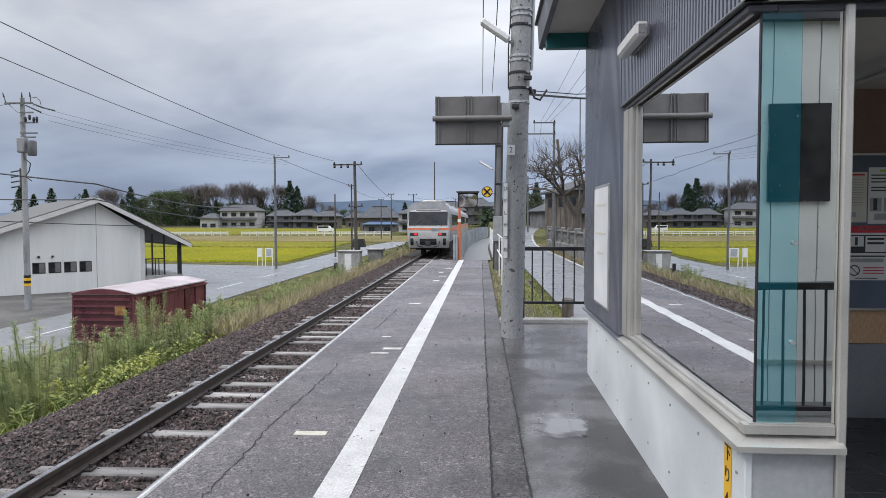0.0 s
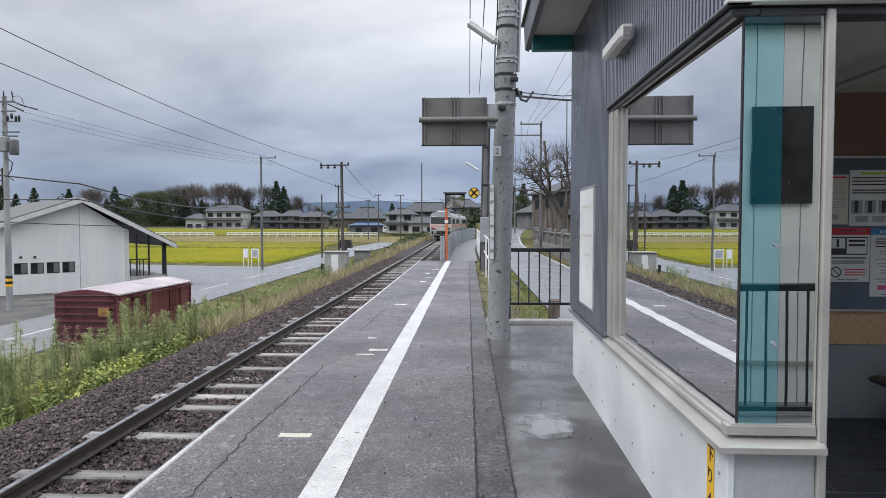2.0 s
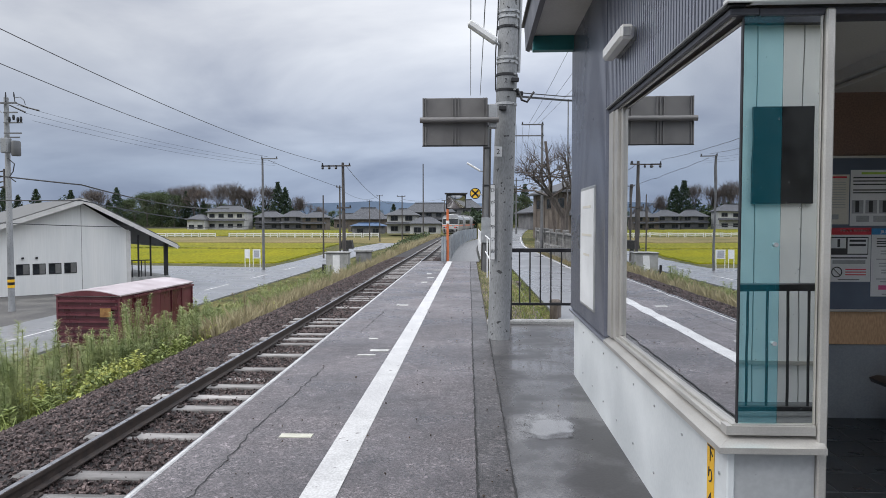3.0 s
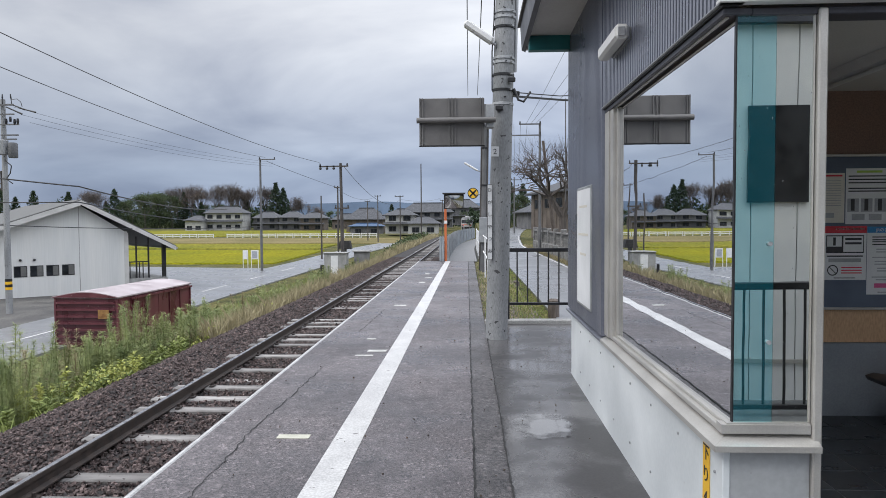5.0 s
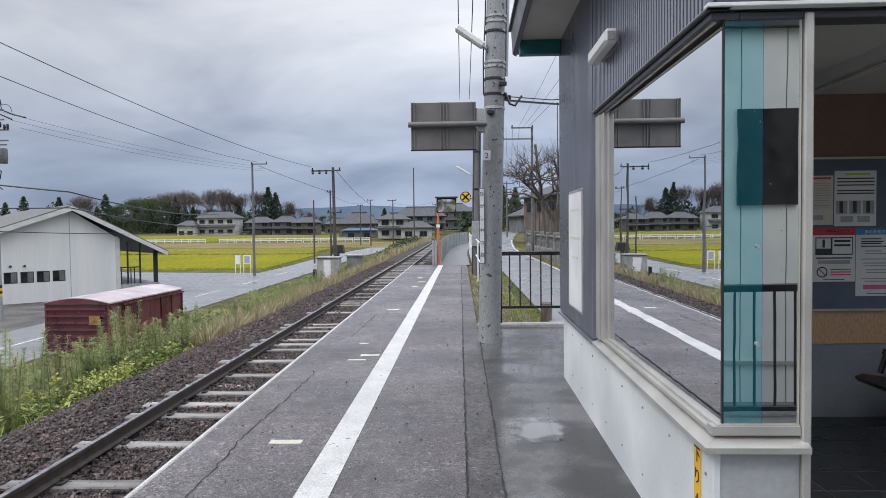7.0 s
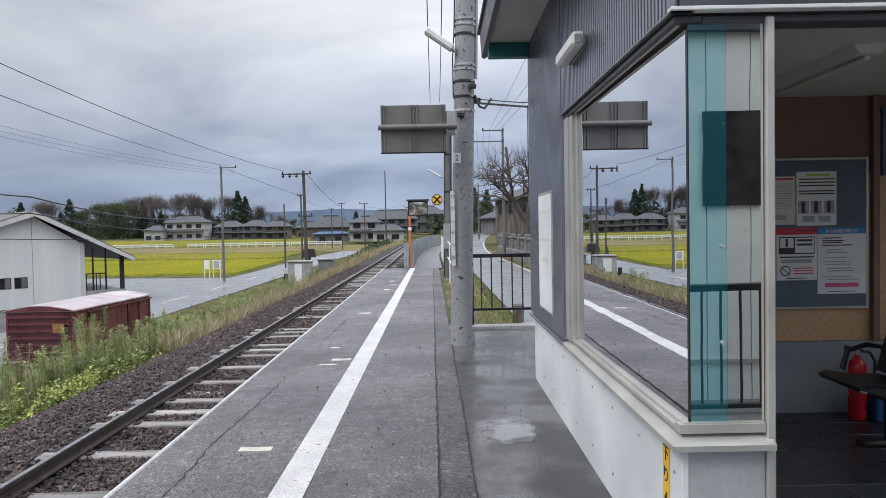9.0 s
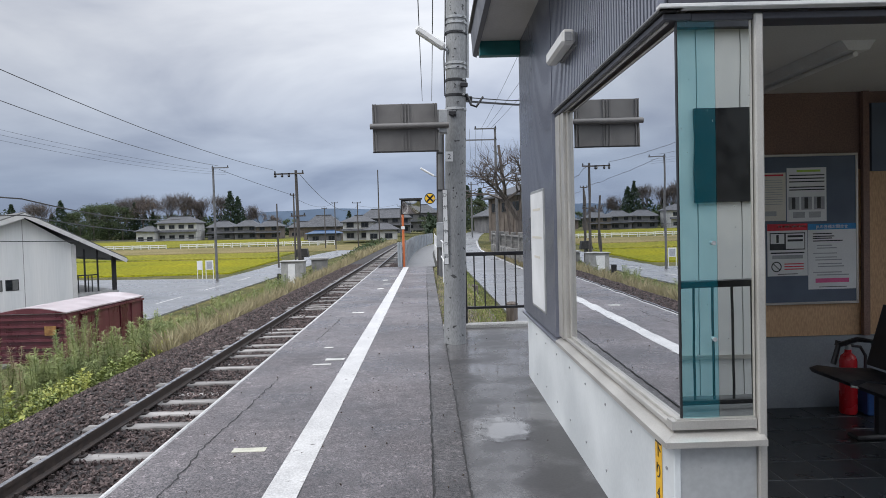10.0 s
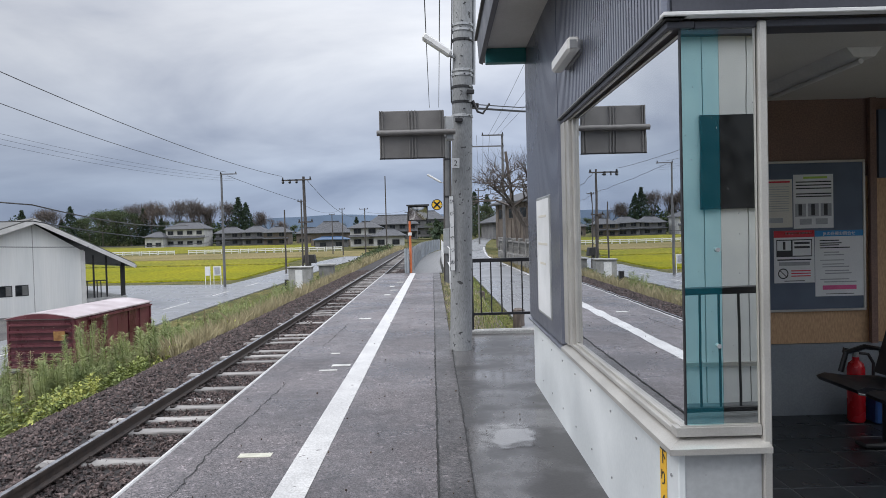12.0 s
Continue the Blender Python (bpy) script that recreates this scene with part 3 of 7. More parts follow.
flat_strip(2.3, 5.6, -30, 150, lane_z, ROAD, "lane", "wet narrow asphalt lane behind the station", "road", shift=lane_bend)
line = Geo()
for y0 in span(-24, 76, 10)[:-1]:
    ys = span(y0, y0 + 5, 2.5)
    for a, b in zip(ys, ys[1:]):
        line.add([(ROAD_X - 0.08, a, road_z(a) + 0.006), (ROAD_X + 0.08, a, road_z(a) + 0.006), (ROAD_X + 0.08, b, road_z(b) + 0.006), (ROAD_X - 0.08, b, road_z(b) + 0.006)], [(0, 1, 2, 3)])
structure("road_line", line, PAINT, "dashed white centre line", "road marking")
line = Geo()
ys = span(8, 90, 3)
for a, b in zip(ys, ys[1:]):
    line.add([(5.35 + lane_bend(a), a, lane_z(a) + 0.006), (5.48 + lane_bend(a), a, lane_z(a) + 0.006), (5.48 + lane_bend(b), b, lane_z(b) + 0.006), (5.35 + lane_bend(b), b, lane_z(b) + 0.006)], [(0, 1, 2, 3)])
structure("lane_line", line, PAINT, "white edge line of the lane", "road marking")
# side road towards the hall's yard and on between the fields
yard = Geo().add([(x, y, rise(x, y) + 0.075) for x, y in ((-21.4, 50), (-21.4, 70), (-60, 76), (-60, 50))], [(0, 1, 2, 3)])
structure("yard", yard, ROAD, "wet asphalt yard beside the hall", "yard")
yard = Geo().add([(x, y, rise(x, y) + 0.07) for x, y in ((-21.5, 27), (-21.5, 49.9), (-60, 49.9), (-60, 32))], [(0, 1, 2, 3)])
structure("gravel_yard", yard, GRAVEL, "dark gravel yard before the hall", "yard")

# ---- fields ----
def field(x0, x1, y0, y1, material, name, label):
    xs, ys = [x0] + span(x0 + 0.3, x1 - 0.3, 6) + [x1], [y0] + span(y0 + 0.4, y1 - 0.4, 6) + [y1]
    vs, fs = grid(xs, ys, lambda x, y: ground_z(x, y) + (-0.35 if x in (x0, x1) or y in (y0, y1) else 0.16))
    return tagged(raw(name, vs, fs, material), label, "field", kind="stuff")


field(-118, -22.8, 78, 107, PADDY, "rice_field", "ripe yellow-green rice field")
field(-150, -24.5, 110, 128, PADDY_FAR, "rice_field", "yellow rice field beyond a grass ridge")
field(-170, -14, 130, 157, STUBBLE, "stubble_field", "brownish harvested field")
field(-190, -34, 168, 222, PADDY_FAR, "rice_field", "far yellow rice field")

# ---- platform ----
EDGE = -1.94
plat = Geo().box(EDGE + 0.040, 0.05, -12, 26.5, -1.6, 0)
structure("platform", plat, ASPHALT, "wet worn grey asphalt platform", "platform")
structure("platform_coping", Geo().box(EDGE, EDGE + 0.038, -12, 26.5, -1.6, 0.006, 0.01), COPING, "pale concrete coping along the platform edge", "platform edge")
structure("platform_strip", Geo().box(0.053, 0.275, -12, 26.5, -1.6, -0.006), ASPHALT_STRIP, "dark patched asphalt strip", "platform")
structure("apron", Geo().box(0.278, 1.3, -12, 10.2, -1.6, -0.012), APRON, "wet smooth concrete apron before the shelter", "platform")
structure("apron_back", Geo().box(1.3, 4.6, 6.75, 10.2, -1.6, -0.012), APRON, "wet concrete behind the shelter", "platform")
structure("verge", Geo().box(0.278, 1.25, 10.37, 26.6, -1.6, -0.07), SOIL, "weedy soil strip beside the platform", "verge")
structure("apron_kerb", Geo().box(0.278, 4.6, 10.2, 10.36, -1.6, 0.05, 0.02), CONCRETE, "pale concrete kerb under the fence", "kerb")
structure("platform_line", Geo().add([(x + 0.0034 * y, y, z) for z in (-0.05, 0.004) for y in (-12, 26.4) for x in (-0.962, -0.757)], [(0, 2, 3, 1), (4, 5, 7, 6), (0, 1, 5, 4), (2, 6, 7, 3), (0, 4, 6, 2), (1, 3, 7, 5)]), PAINT, "worn white safety line", "platform marking")
for x, y, w, d, m in ((-1.25, 4.74, 0.235, 0.085, PAINT_YELLOWISH), (-1.08, 7.98, 0.225, 0.12, PAINT_OLD), (-1.195, 7.70, 0.21, 0.06, PAINT_OLD), (-1.27, 8.8, 0.12, 0.07, PAINT_OLD), (-1.25, 12.4, 0.22, 0.14, PAINT_OLD), (-1.16, 17.2, 0.16, 0.22, PAINT_OLD), (-1.08, 18.6, 0.2, 0.16, PAINT_OLD), (-1.2, 20.0, 0.14, 0.3, PAINT_OLD), (-1.04, 21.6, 0.22, 0.2, PAINT_OLD)):
    structure("platform_mark", Geo().box(x - w / 2, x + w / 2, y - d / 2, y + d / 2, -0.02, 0.004), m, "faded painted mark on the platform", "platform marking")


def crack(pts, w, seed, jag=0.014):
    rnd = random.Random(seed)
    g, line = Geo(), []
    for (x0, y0), (x1, y1) in zip(pts, pts[1:]):
        n = max(2, int(math.hypot(x1 - x0, y1 - y0) / 0.06))
        line += [(x0 + (x1 - x0) * i / n + rnd.uniform(-jag, jag), y0 + (y1 - y0) * i / n, w * rnd.uniform(0.35, 1.2)) for i in range(n)]
    for (x0, y0, a), (x1, y1, b) in zip(line, line[1:]):
        g.add([(x0 - a, y0, 0.0035), (x0 + a, y0, 0.0035), (x1 + b, y1, 0.0035), (x1 - b, y1, 0.0035)], [(0, 1, 2, 3)])
    structure("platform_crack", g, CRACK, "crack in the asphalt", "crack")


crack([(-1.57, 3.0), (-1.568, 3.74), (-1.59, 4.49), (-1.606, 4.83), (-1.57, 5.96), (-1.537, 7.12)], 0.005, 1)
crack([(-1.59, 4.45), (-1.50, 4.56), (-1.40, 4.5)], 0.003, 2)
crack([(-1.53, 9.4), (-1.50, 10.5), (-1.476, 11.9)], 0.006, 3)
crack([(0.05, -2), (0.056, 4), (0.045, 8), (0.05, 13), (0.03, 18), (0.05, 26)], 0.007, 4, 0.006)
crack([(0.277, -2), (0.274, 3), (0.277, 10)], 0.007, 5, 0.005)
crack([(-1.85, 8.0), (-1.2, 7.85), (-0.6, 7.9), (0.03, 7.75)], 0.004, 6)
crack([(-1.85, 13.0), (-0.9, 13.1), (0.03, 13.0)], 0.004, 7)


def puddle(cx, cy, rx, ry, seed):
    """A film of rain water with a ragged rim."""
    g = Geo()
    n = 40
    rim = [(1 + 0.40 * noise.noise((math.cos(a) * 1.3 + seed, math.sin(a) * 1.3, 0)) + 0.15 * noise.noise((math.cos(a) * 2.5, math.sin(a) * 2.5 + seed, 2)) + 0.10 * noise.noise((math.cos(a) * 8, math.sin(a) * 8 + seed, 5)), a) for a in (i * math.tau / n for i in range(n))]
    g.add([(cx + rx * r * math.cos(a), cy + ry * r * math.sin(a), -0.0085) for r, a in rim], [tuple(range(n))])
    structure("puddle", g, PUDDLE, "shallow rain puddle on the apron", "puddle")


puddle(0.60, 5.06, 0.31, 0.46, 1)

# ---- railway ----
bed = Geo()
ys = span(-20, 260, 4)
prof = ((-3.4, -1.5), (-2.0, -1.0), (-1.5, -0.98), (1.5, -0.98), (1.9, -1.1), (2.6, -1.5))
vs = [(TRACK_X + u + curve_x(y), y, z) for y in ys for u, z in prof]
n = len(prof)
bed.add(vs, [(j * n + i, j * n + i + 1, (j + 1) * n + i + 1, (j + 1) * n + i) for j in range(len(ys) - 1) for i in range(n - 1)])
structure("track_bed", bed, BED, "near-black ballast bed of the single track, gap shade in its colour", "track bed")
railway = thing("railway_track", pose(TRACK_X, 0, RAIL_Z), "single rusty narrow-gauge track with weathered sleepers on ballast", "railway track")
HEAD = ((-0.035, 0.0), (0.035, 0.0), (0.034, -0.036), (0.009, -0.05), (0.009, -0.125), (0.063, -0.14), (0.063, -0.153), (-0.063, -0.153), (-0.063, -0.14), (-0.009, -0.125), (-0.009, -0.05), (-0.034, -0.036))
for s in (-0.565, 0.565):
    ys = span(-20, 96, 8) + span(100, 256, 4)
    g = Geo()
    n = len(HEAD)
    g.add([(s + u + curve_x(y), y, z) for y in ys for u, z in HEAD], [(j * n + i, j * n + (i + 1) % n, (j + 1) * n + (i + 1) % n, (j + 1) * n + i) for j in range(len(ys) - 1) for i in range(n)])
    rail = part("rail", g, RAIL_SIDE, railway, "rusty rail")
    g = Geo()
    g.add([(s + u + curve_x(y), y, 0.003) for y in ys for u in (-0.027, 0.027)], [(j * 2, j * 2 + 1, j * 2 + 3, j * 2 + 2) for j in range(len(ys) - 1)])
    part("running_surface", g, RAIL_TOP, rail, "worn bright running surface")
tie = Geo().box(-1.05, 1.05, -0.105, 0.105, -0.34, -0.155, 0.015).mesh("sleeper", SLEEPER)
clips = Geo().box(-0.035, 0.035, -0.06, 0.06, -0.155, -0.125, 0.01).tube((0, 0, -0.125), (0, 0, -0.085), 0.02, 0.02, 6).mesh("rail_fastening", RAIL_SIDE)
rnd = random.Random(5)
y = -6.0
while y < 150:
    sl = new("sleeper", tie)
    sl.parent = railway
    low = -0.05 if rnd.random() < 0.42 else 0.0
    sl.matrix_basis = pose(curve_x(y) + rnd.uniform(-0.04, 0.04), y + rnd.uniform(-0.03, 0.03), low + rnd.uniform(-0.02, 0.003), 0, 0, rnd.uniform(-0.8, 0.8))
    if y < 30:
        for d in (-0.665, -0.465, 0.465, 0.665) if y > 12 else (-0.665, -0.465):
            cl = new("rail_fastening", clips)
            cl.parent = sl
            cl.matrix_basis = pose(d, 0, 0)
    y += 0.59


def stones(n, box, size, seed, zfun):
    """Loose stones, each a squashed uneven eight-sided lump."""
    r = np.random.RandomState(seed)
    base = np.array([(1, 0, 0), (-1, 0, 0), (0, 1, 0), (0, -1, 0), (0, 0, 1), (0, 0, -1)], float)
    tri = np.array([(0, 2, 4), (2, 1, 4), (1, 3, 4), (3, 0, 4), (2, 0, 5), (1, 2, 5), (3, 1, 5), (0, 3, 5)])
    x, y = r.uniform(box[0], box[1], n), box[2] + (box[3] - box[2]) * r.uniform(0, 1, n) ** 1.6
    q = r.normal(size=(n, 3, 3))
    q, _ = np.linalg.qr(q)
    v = (base[None] * r.uniform(0.6, 1.25, (n, 6, 1)) * r.uniform(0.55, 1.1, (n, 1, 3))) @ q
    v *= (size * r.uniform(0.6, 1.3, n))[:, None, None]
    v += np.stack([x, y, zfun(x, y) + r.uniform(-0.01, 0.02, n)], -1)[:, None]
    f = (tri[None] + 6 * np.arange(n)[:, None, None]).reshape(-1, 3)
    return v.reshape(-1, 3).tolist(), f.tolist()


def bed_z(x, y):
    return np.interp(x - TRACK_X, [p[0] for p in prof], [p[1] for p in prof])


v, f = stones(42000, (TRACK_X - 3.0, TRACK_X + 1.6, 1.8, 15), 0.034, 7, bed_z)
tagged(raw("ballast", v, f, BALLAST), "dark reddish-brown crushed stone ballast", "ballast", kind="stuff")
v, f = stones(16000, (TRACK_X - 3.0, TRACK_X + 1.6, 1.8, -12), 0.042, 10, bed_z)
tagged(raw("ballast", v, f, BALLAST), "dark crushed stone ballast beside the platform", "ballast", kind="stuff")
v, f = stones(24000, (TRACK_X - 3.0, TRACK_X + 1.6, 15, 48), 0.046, 8, bed_z)
tagged(raw("ballast", v, f, BALLAST), "crushed stone ballast farther down the line", "ballast", kind="stuff")


def flat_z(x, y):
    return np.where(x > 0.278, -0.008, np.where(x > 0.05, -0.002, 0.004))


v, f = stones(260, (-1.8, 0.98, 2.0, 24), 0.010, 9, flat_z)
tagged(raw("leaf_litter", v, f, LITTER), "dark specks of leaf litter on the platform", "litter", kind="stuff")


# ---- shelter ----
def words(name, text, size, m, material, parent, depth=0.001, label=""):
    """Flat lettering as a mesh, its foot centre at the pose m, facing -y of that pose."""
    cu = bpy.data.curves.new(name, "FONT")
    cu.body, cu.size, cu.align_x, cu.extrude = text, size, "CENTER", depth
    tmp = bpy.data.objects.new(name, cu)
    scene.collection.objects.link(tmp)
    me = bpy.data.meshes.new_from_object(tmp.evaluated_get(bpy.context.evaluated_depsgraph_get()))
    bpy.data.objects.remove(tmp)
    me.materials.clear()
    me.materials.append(material)
    ob = new(name, me)
    ob.parent = parent
    ob.matrix_basis = m @ pose(0, 0, 0, 90, 0, 0)
    return tagged(ob, label)


def ribbed(y0, y1, z0, z1, x, pitch=0.046, deep=0.024):
    """Upright corrugation on a wall that faces the track."""
    g, k = Geo(), 0
    n = int((y1 - y0) / pitch)
    pr = []
    for i in range(n):
        a = y0 + i * pitch
        pr += [(x, a), (x, a + pitch * 0.30), (x - deep, a + pitch * 0.38), (x - deep, a + pitch * 0.92)]
    pr.append((x, y0 + n * pitch))
    vs = [(u, w, z) for z in (z0, z1) for u, w in pr]
    m = len(pr)
    return g.add(vs, [(i, i + 1, m + i + 1, m + i) for i in range(m - 1)])


WX, NEAR, FAR_Y, SILL, HEAD_Z, EAVE = 1.005, 2.668, 6.85, 0.643, 2.378, 3.39
WIN_END = 4.77
# the shelter stands a little askew to the track
ASKEW = pose(0, 0, 0, 0, 0, -0.63)
shelter = thing("station_shelter", ASKEW, "small station shelter, white below, dark ribbed cladding above", "shelter")
low_wall = part("lower_wall", Geo().box(WX, WX + 0.12, NEAR + 0.101, FAR_Y, -0.1, SILL).box(WX, WX + 0.02, NEAR, NEAR + 0.101, -0.1, SILL), WHITE_BOARD, shelter, "white cement-board lower wall with bolt heads")
for y in (2.75, 3.25, 3.75, 4.25, 4.75, 5.25, 5.75, 6.25):
    for z in (0.14, 0.52):
        part("bolt_head", Geo().tube((WX - 0.006, y, z), (WX + 0.01, y, z), 0.007, 0.007, 8), STEEL, low_wall)
part("lower_wall_end", Geo().box(WX + 0.022, 1.342, NEAR, NEAR + 0.1, -0.1, SILL), SHADED_END, shelter, "white end panel, its shade put into a grey colour")
part("corner_trim", Geo().box(WX - 0.004, WX + 0.026, NEAR - 0.006, NEAR + 0.016, -0.1, SILL, 0.004), WHITE_BOARD, shelter)
# sill flashing, mitred where its two lengths meet at the corner
CAP = [(-0.05, SILL + 0.002), (-0.05, SILL + 0.026), (0.03, SILL + 0.062), (0.10, SILL + 0.062), (0.10, SILL + 0.002)]
cap = part("sill_cap", Geo().prism([(WX + u, z) for u, z in CAP], "y", NEAR - 0.1, 5.02), ALU, shelter, "aluminium sill flashing")
for v in cap.data.vertices:
    if v.co.y < NEAR:
        v.co.y = NEAR + (v.co.x - WX) + 0.0005
cap = part("sill_cap_end", Geo().prism([(NEAR + u, z) for u, z in CAP], "x", WX - 0.1, 1.366), ALU, shelter)
for v in cap.data.vertices:
    if v.co.x < WX:
        v.co.x = WX + (v.co.y - NEAR) + 0.0005
part("cladding_ledge", Geo().prism([(WX - 0.05, SILL + 0.002), (WX - 0.05, SILL + 0.02), (WX + 0.03, SILL + 0.045), (WX + 0.10, SILL + 0.045), (WX + 0.10, SILL + 0.002)], "y", 5.022, FAR_Y + 0.03), CLADDING, shelter, "dark cladding ledge")
# window: frame members, panes
wf = part("window_frame", Geo().box(WX - 0.01, WX + 0.09, NEAR + 0.0502, WIN_END, SILL + 0.064, SILL + 0.09, 0.004), ALU, shelter, "aluminium window frame")
part("bottom_rail", Geo().box(WX + 0.012, WX + 0.062, NEAR + 0.0502, WIN_END, SILL + 0.09, SILL + 0.106, 0.003), ALU, wf)
part("bottom_rail", Geo().box(WX - 0.01, 1.341, NEAR - 0.01, NEAR + 0.05, SILL + 0.064, SILL + 0.10).box(WX + 0.012, 1.341, NEAR - 0.004, NEAR + 0.05, SILL + 0.0902, SILL + 0.106), ALU, wf)
part("jamb", Geo().box(WX - 0.012, WX + 0.09, WIN_END, WIN_END + 0.10, SILL + 0.064, HEAD_Z - 0.031, 0.004), ALU, wf)
part("jamb", Geo().box(WX - 0.022, WX + 0.09, WIN_END + 0.104, WIN_END + 0.24, SILL + 0.064, HEAD_Z - 0.031, 0.004), ALU, wf)
part("jamb", Geo().box(WX + 0.012, WX + 0.062, WIN_END - 0.05, WIN_END - 0.002, SILL + 0.107, HEAD_Z - 0.031, 0.003), ALU, wf)
part("corner_seal", Geo().box(WX + 0.034, WX + 0.0405, NEAR + 0.007, NEAR + 0.016, SILL + 0.107, HEAD_Z - 0.031), BLACK, wf, "black corner joint")
pane = part("window_pane", Geo().box(-0.004, 0.004, 0, WIN_END - 0.05 - NEAR - 0.02, 0, HEAD_Z - 0.031 - SILL - 0.126), FILM, shelter, "large pane with mirror film")
pane.matrix_basis = pose(WX + 0.036, NEAR + 0.0165, SILL + 0.107, 0, 0, 0.15)
split = WX + 0.19
part("window_pane", Geo().box(WX + 0.041, split, NEAR + 0.008, NEAR + 0.016, SILL + 0.107, HEAD_Z - 0.031), FILM_TEAL, shelter, "narrow pane with teal film")
part("window_pane", Geo().box(split + 0.001, 1.337, NEAR + 0.008, NEAR + 0.016, SILL + 0.107, HEAD_Z - 0.031), FILM_CLEAR, shelter, "narrow clear pane")
part("jamb", Geo().box(1.337, 1.341, NEAR, NEAR + 0.04, SILL + 0.107, HEAD_Z - 0.031, 0.003), ALU, wf)
for z in (1.07, 1.46):
    part("window_stop", Geo().tube((1.178, NEAR - 0.004, z), (1.178, NEAR + 0.0079, z), 0.009, 0.008, 12), STEEL, wf, "small round clear stop")
part("door_post", Geo().box(1.344, 1.380, NEAR - 0.02, NEAR + 0.09, -0.02, HEAD_Z - 0.01, 0.006), ALU, shelter, "aluminium door post")
# header
part("window_header", Geo().box(WX - 0.02, WX + 0.09, NEAR - 0.01, 5.02, HEAD_Z - 0.030, HEAD_Z - 0.004, 0.003), FASCIA, shelter, "dark metal window head")
part("header_groove", Geo().box(WX - 0.002, WX + 0.012, NEAR + 0.02, 5.0, HEAD_Z - 0.036, HEAD_Z - 0.0302), ALU, shelter)
part("header_lip", Geo().box(WX - 0.045, WX + 0.05, NEAR - 0.05, 5.025, HEAD_Z + 0.004, HEAD_Z + 0.012, 0.002), STEEL, shelter, "pale metal drip edge")
# black strip that stands in for the shade under the drip edge
part("header_shadow_gap", Geo().box(WX - 0.032, WX + 0.03, NEAR - 0.03, 5.02, HEAD_Z - 0.0035, HEAD_Z + 0.0035), BLACK, shelter)
part("door_header", Geo().box(WX + 0.092, 4.4, NEAR - 0.005, NEAR + 0.10, HEAD_Z - 0.032, HEAD_Z - 0.004, 0.003), FASCIA, shelter)
part("header_lip_end", Geo().box(WX - 0.05, 4.4, NEAR - 0.06, NEAR - 0.012, HEAD_Z + 0.004, HEAD_Z + 0.020, 0.003), WHITE_PAINT, shelter, "white metal drip edge over the doorway")
part("cladding", ribbed(NEAR - 0.02, 5.03, HEAD_Z + 0.014, EAVE, WX - 0.015), CLADDING, shelter, "dark blue-grey ribbed metal cladding")
part("cladding", ribbed(5.03, FAR_Y, SILL + 0.046, EAVE, WX - 0.015), CLADDING, shelter, "dark blue-grey ribbed metal cladding")
part("wall_core", Geo().box(WX - 0.012, WX + 0.09, NEAR + 0.002, FAR_Y, HEAD_Z + 0.0135, EAVE), CLADDING, shelter)
part("wall_core", Geo().box(WX - 0.012, WX + 0.09, 5.03, FAR_Y, SILL + 0.046, HEAD_Z + 0.013), CLADDING, shelter)
part("cladding_corner", Geo().box(WX - 0.03, WX + 0.03, FAR_Y, FAR_Y + 0.05, SILL + 0.05, EAVE, 0.004), CLADDING, shelter)
part("front_fascia", Geo().box(WX + 0.0, 4.4, NEAR - 0.012, NEAR + 0.10, HEAD_Z + 0.022, EAVE), FASCIA, shelter)
part("end_wall", Geo().box(WX + 0.125, 4.4, FAR_Y - 0.12, FAR_Y, -0.1, EAVE), CLADDING, shelter)
# inside
part("back_wall", Geo().box(WX + 0.125, 4.3, 5.35, 5.43, 0.59, 1.93), WOOD_ORANGE, shelter, "orange-brown wall panelling")
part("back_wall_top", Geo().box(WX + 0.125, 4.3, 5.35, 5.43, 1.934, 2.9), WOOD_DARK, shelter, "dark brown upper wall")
part("wainscot", Geo().box(WX + 0.125, 4.3, 5.33, 5.43, 0.0, 0.586), WAINSCOT, shelter, "blue-grey wainscot")
# unseen side opening, added to let more light into the room
side = Geo().box(4.3, 4.4, NEAR + 0.1, 5.43, -0.02, 0.95).box(4.3, 4.4, NEAR + 0.1, 5.43, 2.15, 2.9)
part("side_wall", side.box(4.3, 4.4, NEAR + 0.1, 3.3, 0.951, 2.149).box(4.3, 4.4, 4.75, 5.43, 0.951, 2.149), WOOD_ORANGE, shelter, "orange-brown wall with an added unseen opening for light")
lane_frame = Geo().box(4.31, 4.39, 3.301, 4.749, 0.952, 1.0).box(4.31, 4.39, 3.301, 4.749, 2.10, 2.148).box(4.31, 4.39, 3.301, 3.35, 1.001, 2.099).box(4.31, 4.39, 4.70, 4.749, 1.001, 2.099).box(4.32, 4.38, 4.0, 4.05, 1.001, 2.099)
part("side_window_frame", lane_frame, ALU, shelter)
part("side_wainscot", Geo().box(4.27, 4.297, 2.7, 5.325, 0.0, 0.606), WAINSCOT, shelter)
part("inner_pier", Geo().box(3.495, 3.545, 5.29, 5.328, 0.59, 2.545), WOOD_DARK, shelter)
part("side_recess", Geo().box(3.57, 4.25, 5.30, 5.348, 1.91, 2.45), BOARD_FELT, shelter)
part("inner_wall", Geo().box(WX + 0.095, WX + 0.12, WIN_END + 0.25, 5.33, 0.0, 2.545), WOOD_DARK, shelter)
part("ceiling_board", Geo().box(WX + 0.092, 4.3, NEAR + 0.102, 5.35, 2.55, 2.61), CEILING, shelter, "grey ceiling board")
part("floor_slab", Geo().box(WX + 0.125, 4.3, -0.6, 5.33, -0.3, 0.006), GROUT, shelter)
